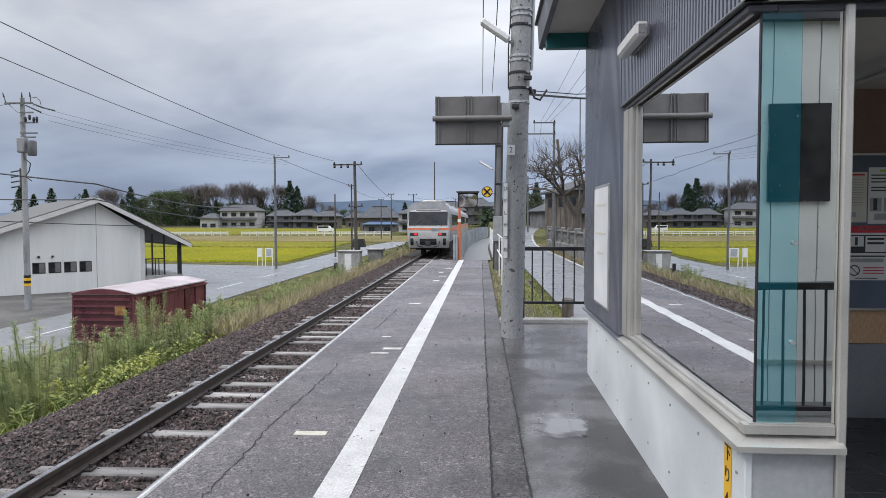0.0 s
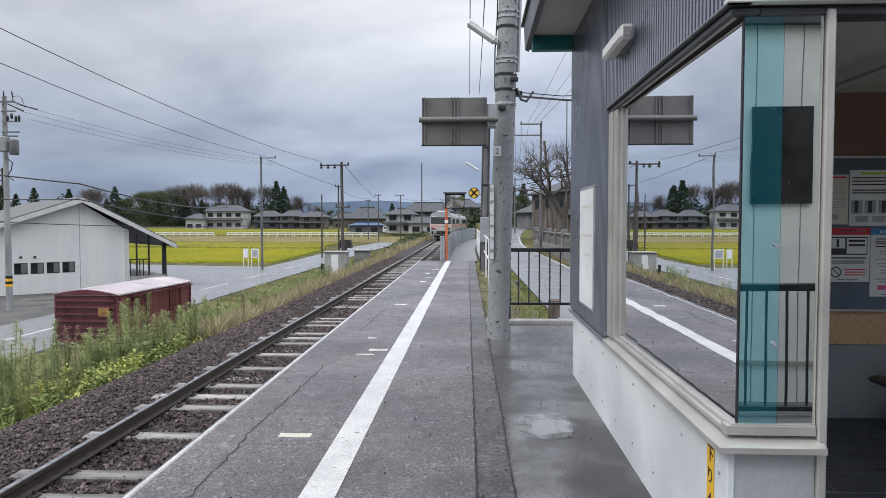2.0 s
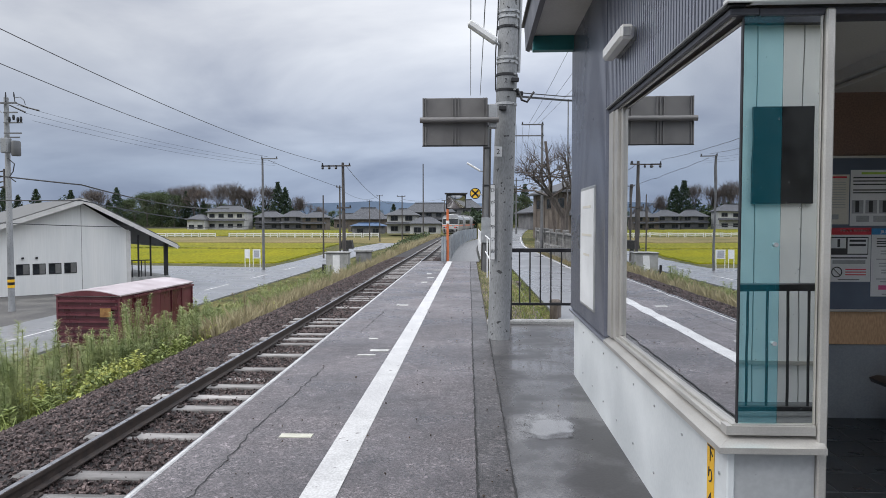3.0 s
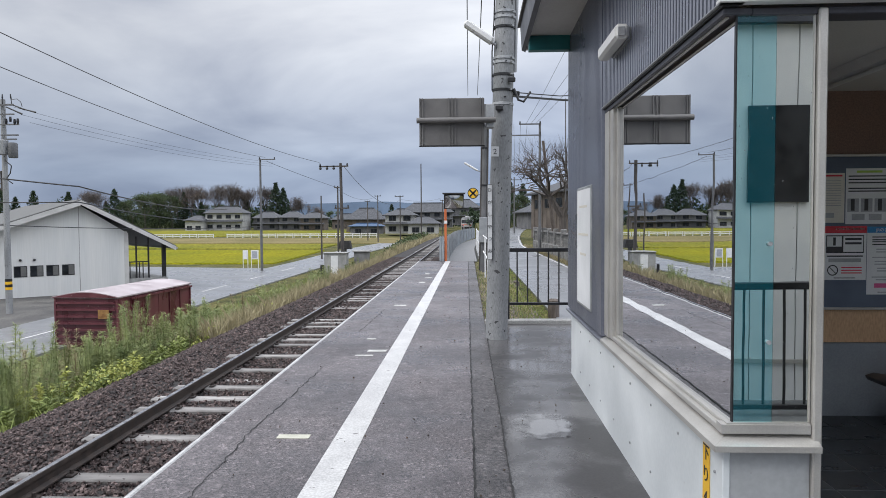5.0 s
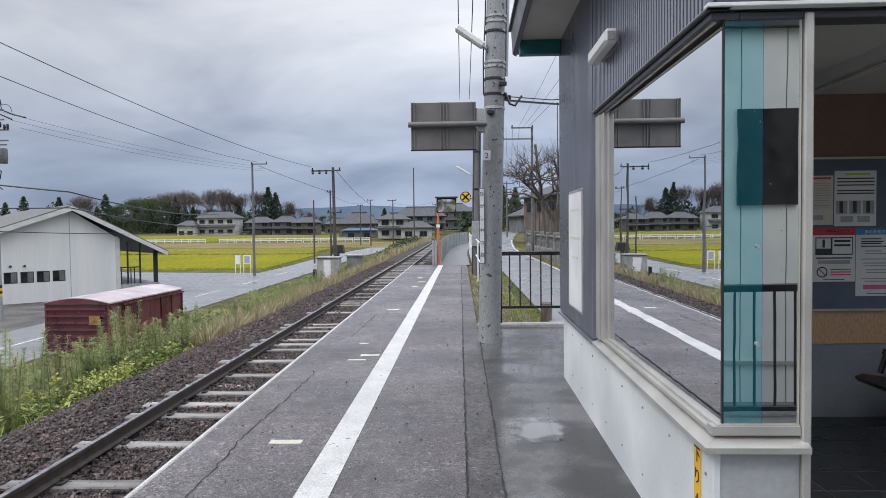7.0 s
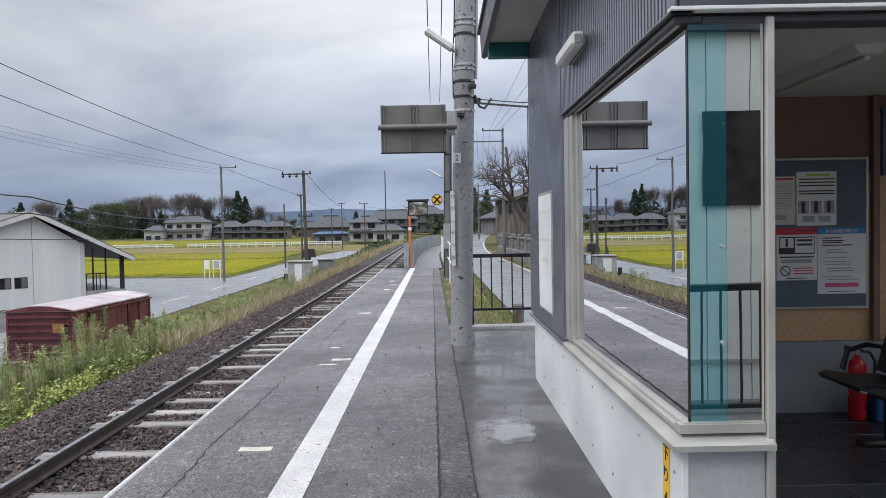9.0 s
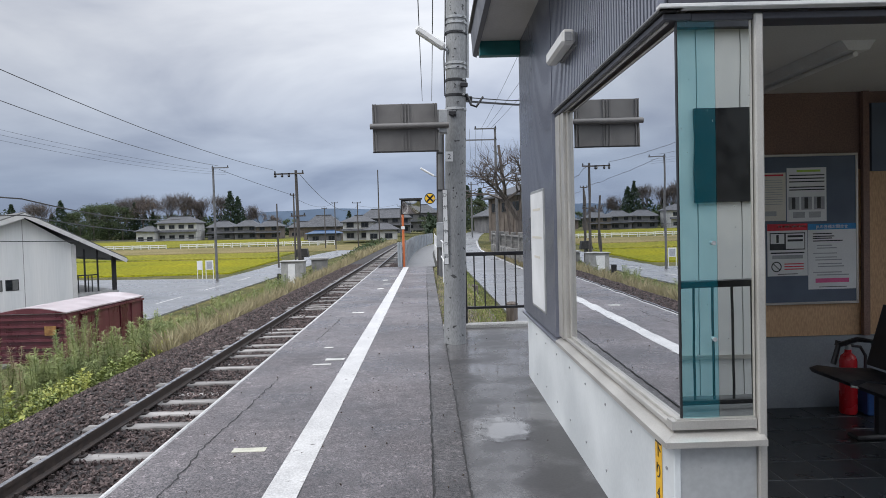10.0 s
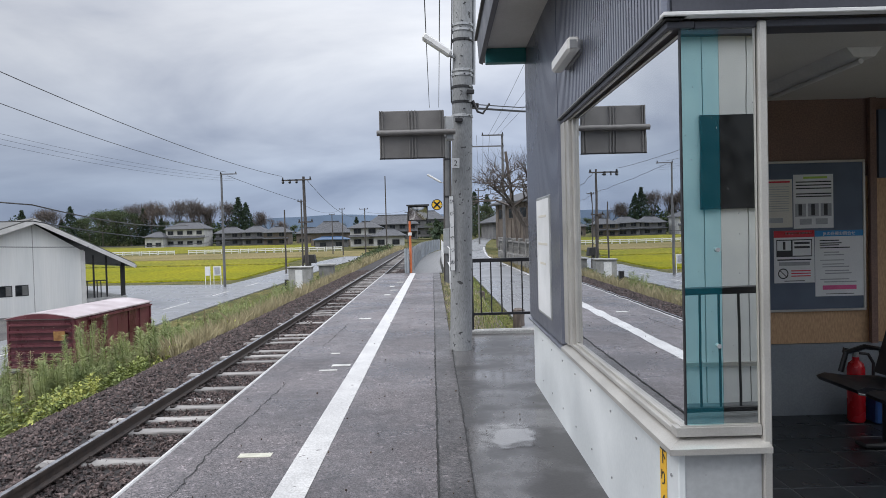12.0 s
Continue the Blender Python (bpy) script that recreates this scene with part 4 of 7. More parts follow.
# roof
part("soffit", Geo().box(0.563, 4.6, 2.2, 7.12, EAVE + 0.004, EAVE + 0.05), SOFFIT, shelter, "grey soffit board")
part("eave_fascia", Geo().prism([(0.521, EAVE - 0.03), (0.561, EAVE - 0.05), (0.561, EAVE + 0.22), (0.506, EAVE + 0.22)], "y", 2.2, 7.15), FASCIA, shelter, "dark metal eave fascia")
part("eave_beam", Geo().box(0.563, WX - 0.04, 6.70, 6.80, EAVE - 0.14, EAVE + 0.002, 0.004), TEAL, shelter, "teal painted eave beam")
part("gable_fascia", Geo().box(0.563, 4.6, 7.10, 7.15, EAVE - 0.03, EAVE + 0.25), SOFFIT, shelter)
part("roof_sheet", Geo().prism([(0.48, EAVE + 0.221), (0.48, EAVE + 0.25), (2.6, EAVE + 0.9), (4.8, EAVE + 0.25), (4.8, EAVE + 0.221)], "y", 2.15, 7.2), ROOF_GREY, shelter)
# poster case on the cladding
case = thing("poster_case", ASKEW @ pose(WX - 0.026, 5.43, 0.81), "white notice in a slim framed wall case", "notice case")
part("case_frame", Geo().box(-0.024, 0, 0, 0.72, 0, 1.04, 0.006), STEEL, case)
part("notice_sheet", Geo().box(-0.028, -0.0245, 0.025, 0.695, 0.025, 1.015), PAPER, case, "white printed sheet")
for z, w in ((0.86, 0.4), (0.62, 0.5), (0.45, 0.3)):
    part("print_bar", Geo().box(-0.030, -0.0285, 0.36 - w / 2, 0.36 + w / 2, z, z + 0.02), PAPER_CREAM, case)
lamp = thing("wall_lamp", ASKEW @ pose(WX - 0.037, 4.07, 2.69), "white box-shaped wall lamp, unlit", "wall lamp")
part("lamp_cover", Geo().box(-0.105, -0.02, 0, 0.58, -0.045, 0.045, 0.018), LAMP_COVER, lamp)
part("mounting_plate", Geo().box(-0.02, 0.006, 0.06, 0.52, -0.04, 0.04), STEEL, lamp)
part("end_cap", Geo().box(-0.09, -0.05, -0.012, 0.001, -0.03, 0.02), INK_GREY, lamp)
st = thing("platform_sticker", ASKEW @ pose(WX - 0.0015, 2.852, 0.293), "yellow vertical sticker with black characters", "sticker")
part("sticker_sheet", Geo().box(-0.001, 0, -0.042, 0.042, -0.28, 0.318), YELLOW, st)
for i, ch in enumerate(("下", "り", "4")):
    words("character", ch, 0.076, pose(-0.0025, 0, 0.246 - i * 0.096, 0, 0, -90), INK, st)
# inside things
board = thing("notice_board", ASKEW @ pose(2.23, 5.348, 0.85), "blue-grey felt notice board with posters", "notice board")
part("felt", Geo().box(0.02, 1.22, -0.025, -0.002, 0.02, 1.19), BOARD_FELT, board)
fr = Geo().box(0, 1.24, -0.035, 0, 0, 0.02, 0.004).box(0, 1.24, -0.035, 0, 1.19, 1.21, 0.004).box(0, 0.02, -0.035, 0, 0.02, 1.19, 0.004).box(1.22, 1.24, -0.035, 0, 0.02, 1.19, 0.004)
part("board_frame", fr, ALU, board, "aluminium frame")


def poster(x, z, w, h, paper, label, draw):
    p = thing("poster", ASKEW @ pose(x, 5.3215, z), label, "poster", "posters on the board")
    part("sheet", Geo().box(0, w, -0.0015, 0.0, 0, h), paper, p)
    def bar(a, b, c, d, m, name="print_bar"):
        part(name, Geo().box(a * w, b * w, -0.0028, -0.0016, c * h, d * h), m, p)
    draw(bar, p, w, h)
    return p


def draw_red(bar, p, w, h):
    bar(0.0, 1.0, 0.87, 1.0, RED_PRINT, "red_heading")
    bar(0.28, 0.95, 0.93, 0.965, PAPER)
    bar(0.06, 0.94, 0.50, 0.83, INK, "picture_border")
    part("picture_field", Geo().box(0.08 * w, 0.42 * w, -0.004, -0.0029, 0.62 * h, 0.81 * h), PAPER, p)
    part("picture_field", Geo().box(0.46 * w, 0.92 * w, -0.004, -0.0029, 0.52 * h, 0.81 * h), PAPER, p)
    part("figure", Geo().box(0.22 * w, 0.28 * w, -0.005, -0.0041, 0.64 * h, 0.79 * h), INK, p)
    for z in (0.74, 0.66):
        part("print_bar", Geo().box(0.50 * w, 0.88 * w, -0.005, -0.0041, z * h, (z + 0.04) * h), INK, p)
    bar(0.08, 0.92, 0.43, 0.455, INK)
    bar(0.12, 0.88, 0.33, 0.40, INK_GREY)
    ring = Geo()
    for i in range(20):
        a, b = i * math.tau / 20, (i + 1) * math.tau / 20
        ring.add([(0.22 * w + 0.13 * w * math.cos(q) * s, -0.003, 0.18 * h + 0.13 * w * math.sin(q) * s) for q, s in ((a, 1), (b, 1), (b, 0.8), (a, 0.8))], [(0, 1, 2, 3)])
    part("prohibition_ring", ring, INK, p)
    part("prohibition_bar", Geo().tube((0.13 * w, -0.003, 0.25 * h), (0.31 * w, -0.003, 0.11 * h), 0.003), INK, p)
    for z in (0.22, 0.17, 0.12):
        bar(0.42, 0.9, z, z + 0.02, RED_PRINT)
    bar(0.25, 0.75, 0.03, 0.045, INK)


def draw_blue(bar, p, w, h):
    bar(0.0, 1.0, 0.91, 1.0, BLUE_PRINT, "blue_heading")
    words("heading", "JRの各種お問合せ", 0.033, pose(w * 0.5, -0.0045, 0.93 * h), PAPER, p)
    for z, a, b in ((0.84, 0.1, 0.5), (0.80, 0.1, 0.55), (0.77, 0.1, 0.5), (0.73, 0.1, 0.72), (0.66, 0.18, 0.5), (0.62, 0.18, 0.6), (0.54, 0.1, 0.6), (0.48, 0.15, 0.6), (0.44, 0.15, 0.7), (0.38, 0.2, 0.7), (0.34, 0.2, 0.75), (0.25, 0.1, 0.7), (0.21, 0.18, 0.85)):
        bar(a, b, z, z + 0.016, INK_GREY if z < 0.7 else INK)
    bar(0.15, 0.85, 0.10, 0.165, PINK_PRINT, "magenta_box")
    bar(0.22, 0.8, 0.03, 0.04, INK)


def draw_white(bar, p, w, h):
    bar(0.25, 0.85, 0.92, 0.96, GREEN_PRINT, "green_heading")
    for z in (0.85, 0.79, 0.73, 0.63, 0.58):
        bar(0.06, 0.95, z, z + 0.022, INK)
    for a in (0.04, 0.36, 0.68):
        bar(a, a + 0.27, 0.22, 0.46, INK_GREY, "photo")
        part("photo_shade", Geo().box((a + 0.08) * w, (a + 0.17) * w, -0.004, -0.0029, 0.24 * h, 0.45 * h), INK, p)
    bar(0.15, 0.45, 0.07, 0.18, INK_GREY)
    bar(0.55, 0.85, 0.07, 0.18, INK_GREY)


def draw_cream(bar, p, w, h):
    bar(0.1, 0.95, 0.93, 0.965, RED_PRINT)
    for i in range(11):
        bar(0.05, 0.93, 0.84 - i * 0.05, 0.852 - i * 0.05, INK_GREY)
    bar(0.2, 0.8, 0.1, 0.2, INK_GREY)


poster(2.50, 1.53, 0.385, 0.385, PAPER_CREAM, "cream printed notice sheet", draw_cream)
poster(2.894, 1.519, 0.32, 0.431, PAPER, "white notice with photographs and a green heading", draw_white)
poster(2.732, 1.084, 0.325, 0.42, PAPER, "white safety poster with a red heading", draw_red)
poster(3.062, 0.97, 0.388, 0.528, PAPER, "white information poster with a blue heading", draw_blue)
ext = thing("fire_extinguisher", ASKEW @ pose(3.255, 5.12, 0.016), "red fire extinguisher with a black hose", "fire extinguisher")
part("cylinder", Geo().lathe([(0.055, 0), (0.063, 0.015), (0.063, 0.41), (0.052, 0.45), (0.024, 0.475), (0.024, 0.50)], 20), EXT_RED, ext, smooth=True)
part("valve", Geo().lathe([(0.022, 0.50), (0.022, 0.54)], 12), STEEL, ext)
part("lever", Geo().prism([(-0.10, 0.535), (0.03, 0.525), (0.03, 0.54), (-0.09, 0.575)], "y", -0.012, 0.012), BLACK, ext)
part("hose", Geo().line([(0.02, 0, 0.53), (0.09, -0.01, 0.52), (0.125, -0.02, 0.45), (0.12, -0.02, 0.30), (0.10, -0.02, 0.22)], 0.012, 8), BLACK, ext)
part("blue_stand", Geo().box(0.09, 0.42, -0.10, 0.08, 0, 0.22, 0.01), BLUE_PLASTIC, ext, "blue plastic box")
seat = thing("waiting_seat", ASKEW @ pose(2.80, 4.62, 0.016), "row of black padded waiting seats on a steel foot", "bench")
for i in range(3):
    o = -i * 0.56
    g = Geo().prism([(0.0, 0.425), (0.02, 0.395), (0.20, 0.37), (0.46, 0.37), (0.46, 0.41), (0.22, 0.42), (0.06, 0.445)], "y", o - 0.24, o + 0.24)
    part("seat_pad", g, VINYL, seat, "black vinyl seat pad", smooth=True)
    part("backrest", Geo().prism([(0.42, 0.44), (0.48, 0.42), (0.60, 0.86), (0.55, 0.88)], "y", o - 0.23, o + 0.23), VINYL, seat)
    part("seat_edge", Geo().line([(0.01, o - 0.24, 0.40), (0.20, o - 0.245, 0.365), (0.46, o - 0.245, 0.365)], 0.008, 6), STEEL, seat)
part("armrest", Geo().line([(0.54, 0.27, 0.42), (0.50, 0.27, 0.60), (0.38, 0.27, 0.62), (0.24, 0.27, 0.58), (0.20, 0.27, 0.44)], 0.02, 8), BLACK, seat)
part("beam", Geo().box(0.26, 0.34, -1.35, 0.25, 0.30, 0.368), BLACK, seat)
for y in (-0.1, -1.05):
    part("leg", Geo().tube((0.30, y, 0.03), (0.30, y, 0.31), 0.035), BLACK, seat)
    part("foot", Geo().box(0.10, 0.52, y - 0.06, y + 0.06, 0, 0.035, 0.012), BLACK, seat)
tube_lamp = thing("ceiling_lamp", ASKEW @ pose(2.49, 3.78, 2.549), "white fluorescent ceiling lamp, unlit", "ceiling lamp")
part("lamp_body", Geo().prism([(-0.10, 0), (-0.06, -0.055), (0.06, -0.055), (0.10, 0)], "y", 0, 1.2), LAMP_COVER, tube_lamp)
part("lamp_tube", Geo().tube((0, 0.03, -0.072), (0, 1.17, -0.072), 0.016), LAMP_COVER, tube_lamp)
tile_mesh = Geo().box(0.005, 0.295, 0.005, 0.295, 0, 0.006, 0.002).mesh("floor_tile", TILE)
for i in range(10):
    for j in range(9):
        t_ = new("floor_tile", tile_mesh)
        t_.parent = shelter
        t_.matrix_basis = pose(WX + 0.17 + i * 0.3, NEAR - 0.02 + j * 0.3, 0.004)
# the white wall and railing of the passage, mirrored in the narrow panes
annex = thing("annex_wall", ASKEW @ pose(0, 0.05, 0), "white panelled station wall with a dark window", "wall")
part("wall_panel", Geo().box(1.35, 2.365, -0.62, -0.5, -0.1, 3.2), WHITE_PAINT, annex)
part("wall_panel", Geo().box(2.375, 2.745, -0.62, -0.5, -0.1, 3.2), WHITE_PAINT, annex)
part("wall_panel", Geo().box(2.755, 4.25, -0.62, -0.5, -0.1, 3.2), WHITE_PAINT, annex)
part("panel_back", Geo().box(1.4, 4.2, -0.68, -0.625, -0.1, 3.2), CLADDING, annex)
part("dado_strip", Geo().box(1.36, 4.25, -0.499, -0.48, 0.33, 0.365), ALU, annex)
part("eave_board", Geo().box(1.3, 4.3, -0.66, -0.42, 3.2, 3.34), FASCIA, annex, "dark eave board")
part("dark_window", Geo().box(2.335, 2.835, -0.499, -0.47, 1.706, 2.52), BLACK, annex, "dark window")


def railing(m, length, label, gap=0.155, foot=0.22):
    r = thing("railing", m, label, "railing", "black railings")
    part("top_rail", Geo().box(0, length, -0.03, 0.03, 1.04, 1.10, 0.006), BLACK, r)
    part("bottom_rail", Geo().box(0, length, -0.02, 0.02, foot, foot + 0.04, 0.004), BLACK, r)
    n = int(length / gap)
    bar = Geo().tube((0, 0, foot + 0.04), (0, 0, 1.04), 0.011, 0.011, 6).mesh("bar", BLACK)
    for i in range(1, n + 1):
        o = new("bar", bar)
        o.parent = r
        o.matrix_basis = pose(i * gap, 0, 0)
    for x in (0.02, length - 0.02):
        part("post", Geo().box(x - 0.022, x + 0.022, -0.022, 0.022, -0.02, 1.04, 0.004), BLACK, r)
    return r


railing(ASKEW @ pose(1.672, 0.0, -0.035), 2.4, "black steel railing beside the white wall", 0.157, 0.09)
railing(pose(0.62, 10.28, 0.05), 3.9, "black steel bar railing closing the platform end", 0.16)


# ---- posts, signs and fences of the station ----
def band(z, r, m=STEEL):
    return Geo().lathe([(r + 0.004, z - 0.018), (r + 0.010, z - 0.015), (r + 0.010, z + 0.015), (r + 0.004, z + 0.018)], 16)


near_pole = thing("utility_pole", pose(0.40, 8.93, -0.012, 0, 1.7, 0), "mottled grey concrete utility pole with steel bands", "utility pole", "utility poles")
part("shaft", Geo().lathe([(0.148, 0), (0.142, 1.6), (0.13, 4.4), (0.118, 8.5)], 24), POLE, near_pole, smooth=True)
for z in (3.12, 3.3, 3.5, 3.66, 3.72, 4.12, 4.25, 4.32):
    bn = part("steel_band", band(z, 0.134), BLACK if z in (3.3, 3.5, 4.12) else STEEL, near_pole)
    for a_ in (-0.9, 2.2):
        part("bolt", Geo().tube((0.13 * math.cos(a_), 0.13 * math.sin(a_), z), (0.17 * math.cos(a_), 0.17 * math.sin(a_), z), 0.012, 0.012, 6), STEEL, bn)
part("conduit", Geo().tube((0.152, 0.0, 3.55), (0.145, 0.0, 8.0), 0.022), STEEL, near_pole, "grey cable conduit")
for i_ in range(9):
    part("step_bolt", Geo().tube((0.0, -0.12, 3.2 + i_ * 0.23), (0.03 * (-1) ** i_, -0.16, 3.2 + i_ * 0.23), 0.007, 0.007, 6), BLACK, near_pole)
for z_, x_ in ((3.42, 0.10), (3.05, -0.05)):
    part("cable_clamp", Geo().box(x_ - 0.05, x_ + 0.05, -0.17, -0.12, z_ - 0.03, z_ + 0.03, 0.01), BLACK, near_pole)
part("black_cable", Geo().line([(-0.145, -0.02, 3.3), (-0.16, -0.03, 3.8), (-0.145, -0.02, 4.2), (-0.14, -0.02, 8)], 0.009, 6), BLACK, near_pole)
part("small_plate", Geo().box(-0.14, -0.04, -0.152, -0.143, 2.42, 2.55), PAPER, near_pole, "small white plate with one mark")
words("plate_mark", "2", 0.10, pose(-0.09, -0.1535, 2.45), INK, near_pole)
arm = part("lamp_arm", Geo().tube((-0.10, -0.05, 3.88), (-0.20, -0.08, 3.93), 0.02), STEEL, near_pole)
lampg = Geo().box(-0.22, 0.22, -0.07, 0.07, -0.045, 0.045, 0.02)
lh = part("lamp_head", lampg, LAMP_COVER, near_pole, "slanted fluorescent platform lamp")
lh.matrix_basis = pose(-0.34, -0.08, 4.04, 0, 33, 0)
sb = thing("signboard", pose(0.24, 8.55, 2.53), "grey back of a two-panel signboard on a pipe arm", "sign board")
for z0, z1 in ((0.0, 0.298), (0.302, 0.60)):
    part("panel", Geo().box(-0.83, 0.0, 0.0, 0.03, z0, z1, 0.004), SIGN_BACK, sb)
for x in (-0.82, -0.79, -0.45, -0.41, -0.37, -0.05, -0.02):
    part("stiffener", Geo().box(x - 0.008, x + 0.008, -0.02, 0.0, 0.0, 0.60), SIGN_BACK, sb)
part("edge_strip", Geo().box(-0.835, 0.005, -0.004, 0.034, -0.012, -0.001), BLACK, sb)
part("pipe_arm", Geo().tube((-0.86, -0.045, 0.315), (0.14, -0.05, 0.315), 0.036, 0.036, 12), SIGN_BACK, sb, smooth=True)
part("clamp", Geo().box(0.02, 0.12, -0.03, 0.12, 0.22, 0.52, 0.01), STEEL, sb)
name_plate = thing("station_sign", pose(0.315, 8.80, 1.06), "narrow white station sign with vertical black characters", "sign")
part("plate", Geo().box(-0.03, 0.025, -0.022, -0.012, 0, 0.98), PAPER, name_plate)
for i, ch in enumerate("ひがしやつお"):
    words("character", ch, 0.06, pose(-0.002, -0.0245, 0.89 - i * 0.160), INK, name_plate)
part("plate_edge", Geo().box(-0.036, 0.031, -0.0118, -0.006, -0.006, 0.986), BLACK, name_plate)
mid_pole = thing("utility_pole", pose(0.50, 21.5, -0.3, 0, 1.0, 0), "slim dark utility pole beside the platform railing", "utility pole", "utility poles")
part("shaft", Geo().lathe([(0.105, 0), (0.085, 5.6)], 14), POLE_DARK, mid_pole, smooth=True)
for x_ in (-0.11, 0.12):
    part("conduit", Geo().tube((x_, -0.04, 0.3), (x_ * 0.9, -0.04, 4.9), 0.022), WOOD_POLE, mid_pole)
for z_ in (3.0, 4.2, 4.9):
    part("steel_band", Geo().lathe([(0.10, z_), (0.115, z_ + 0.01), (0.115, z_ + 0.05), (0.10, z_ + 0.06)], 14), BLACK, mid_pole)
part("junction_box", Geo().box(-0.14, 0.14, -0.2, -0.1, 1.2, 2.0, 0.01), STEEL, mid_pole)
lh2 = part("lamp_head", Geo().box(-0.25, 0.25, -0.06, 0.06, -0.03, 0.03, 0.015), LAMP_COVER, mid_pole, "slanted platform lamp")
lh2.matrix_basis = pose(-0.42, 0, 3.62, 0, 30, 0)
part("lamp_bracket", Geo().tube((0, 0, 3.45), (-0.24, 0, 3.5), 0.015), STEEL, mid_pole)
cs = thing("crossing_sign", pose(0.26, 28.5, -0.05), "round yellow and black warning sign on a curved arm", "sign")
part("sign_disc", Geo().tube((0, 0, 2.83), (0, 0.03, 2.83), 0.235, 0.235, 24), BLACK, cs)
part("yellow_face", Geo().tube((0, -0.012, 2.83), (0, -0.002, 2.83), 0.20, 0.20, 24), YELLOW, cs)
for a in (45, -45):
    o = part("cross_bar", Geo().box(-0.19, 0.19, -0.004, 0.0, -0.035, 0.035), BLACK, cs)
    o.matrix_basis = pose(0, -0.014, 2.83, 0, a, 0)
part("bent_arm", Geo().line([(0.02, 0.02, 2.8), (0.35, 0.02, 2.78), (0.55, 0.02, 2.6), (0.62, 0.02, 2.2), (0.62, 0.02, 0)], 0.035, 10), STEEL, cs)
tm = thing("traffic_mirror", pose(-0.86, 26.7, 0), "orange post with a weathered convex traffic mirror", "traffic mirror")
part("post", Geo().tube((0, 0, 0), (0, 0, 2.5), 0.048, 0.048, 12), ORANGE_POST, tm, "orange painted post", smooth=True)
part("band_plate", Geo().box(-0.07, 0.07, -0.065, -0.055, 1.5, 1.62), WHITE_PAINT, tm)
mg = Geo()
nn = 9
def bulge(u, w):
    return -0.07 * (1 - u * u) * (1 - w * w)
def squircle(u, w):
    k = 1 - 0.10 * u * u * w * w
    return 0.37 * u * k, 0.27 * w * k
mg.add([(squircle(u, w)[0], bulge(u, w), squircle(u, w)[1]) for w in (i * 2 / nn - 1 for i in range(nn + 1)) for u in (i * 2 / nn - 1 for i in range(nn + 1))],
       [(j * (nn + 1) + i, j * (nn + 1) + i + 1, (j + 1) * (nn + 1) + i + 1, (j + 1) * (nn + 1) + i) for j in range(nn) for i in range(nn)])
mo = part("mirror_face", mg, MIRROR, tm, "weathered convex mirror", smooth=True)
mo.matrix_basis = pose(0.34, -0.10, 2.36, 16, 0, 8)
mb = part("mirror_back", Geo().box(-0.40, 0.40, 0.015, 0.06, -0.30, 0.30, 0.02), TRAIN_DARK, tm)
mb.matrix_basis = pose(0.34, -0.10, 2.36, 16, 0, 8)
part("mirror_hood", Geo().prism([(-0.10, 2.66), (0.78, 2.66), (0.80, 2.72), (-0.12, 2.72)], "y", -0.28, -0.02), TRAIN_DARK, tm)
part("mirror_arm", Geo().tube((0, 0, 2.35), (0.34, -0.06, 2.36), 0.03), ORANGE_POST, tm)


def fence_x(y):
    return -0.86 + max(0.0, y - 36) ** 2 / 620


gf = thing("panel_fence", pose(0, 0, 0), "grey ribbed metal panel fence along the track", "fence")
for k in range(20):
    y0, y1 = 26.9 + k * 2, 28.85 + k * 2
    g = Geo()
    n = 10
    vs = []
    for z in (-0.05, 0.95):
        for i in range(n * 2 + 1):
            y = y0 + (y1 - y0) * i / (2 * n)
            vs.append((fence_x(y) + (0.075 if i % 2 else 0), y, z))
    m2 = 2 * n + 1
    g.add(vs, [(i, i + 1, m2 + i + 1, m2 + i) for i in range(m2 - 1)])
    part("fence_panel", g, FENCE_GREY, gf)
    part("fence_post", Geo().box(fence_x(y0) + 0.05, fence_x(y0) + 0.11, y0 - 0.03, y0 + 0.03, -0.1, 1.0), STEEL, gf)
for x in (-1.06, -0.97):
    part("end_panel", Geo().box(x - 0.045, x + 0.04, 26.55, 26.62, -0.1, 0.98, 0.02), FENCE_GREY, gf)
path = Geo()
ys = span(26.5, 72, 2.5)
vs = [(fence_x(y) + u, y, -0.01 - max(0, y - 30) * 0.004 + s) for y in ys for u, s in ((0.0, -1.5), (0.0, 0), (1.25, 0), (1.25, -1.5))]
path.add(vs, [(j * 4 + i, j * 4 + i + 1, j * 4 + i + 5, j * 4 + i + 4) for j in range(len(ys) - 1) for i in range(3)])
structure("path", path, PATH_GREY, "pale concrete path leaving the platform", "path")
wr = thing("pipe_railing", pose(0, 0, 0), "white pipe railing beside the platform path", "railing")
def rail_x(y):
    return 0.52 + max(0.0, y - 36) ** 2 / 620
ys = span(16.5, 42, 2.5)
for y in ys:
    part("post", Geo().tube((rail_x(y), y, -0.05), (rail_x(y), y, 1.15), 0.02, 0.02, 8), WHITE_PAINT, wr)
for z in (1.12, 0.62):
    part("pipe", Geo().line([(rail_x(y), y, z) for y in ys], 0.018, 8), WHITE_PAINT, wr)


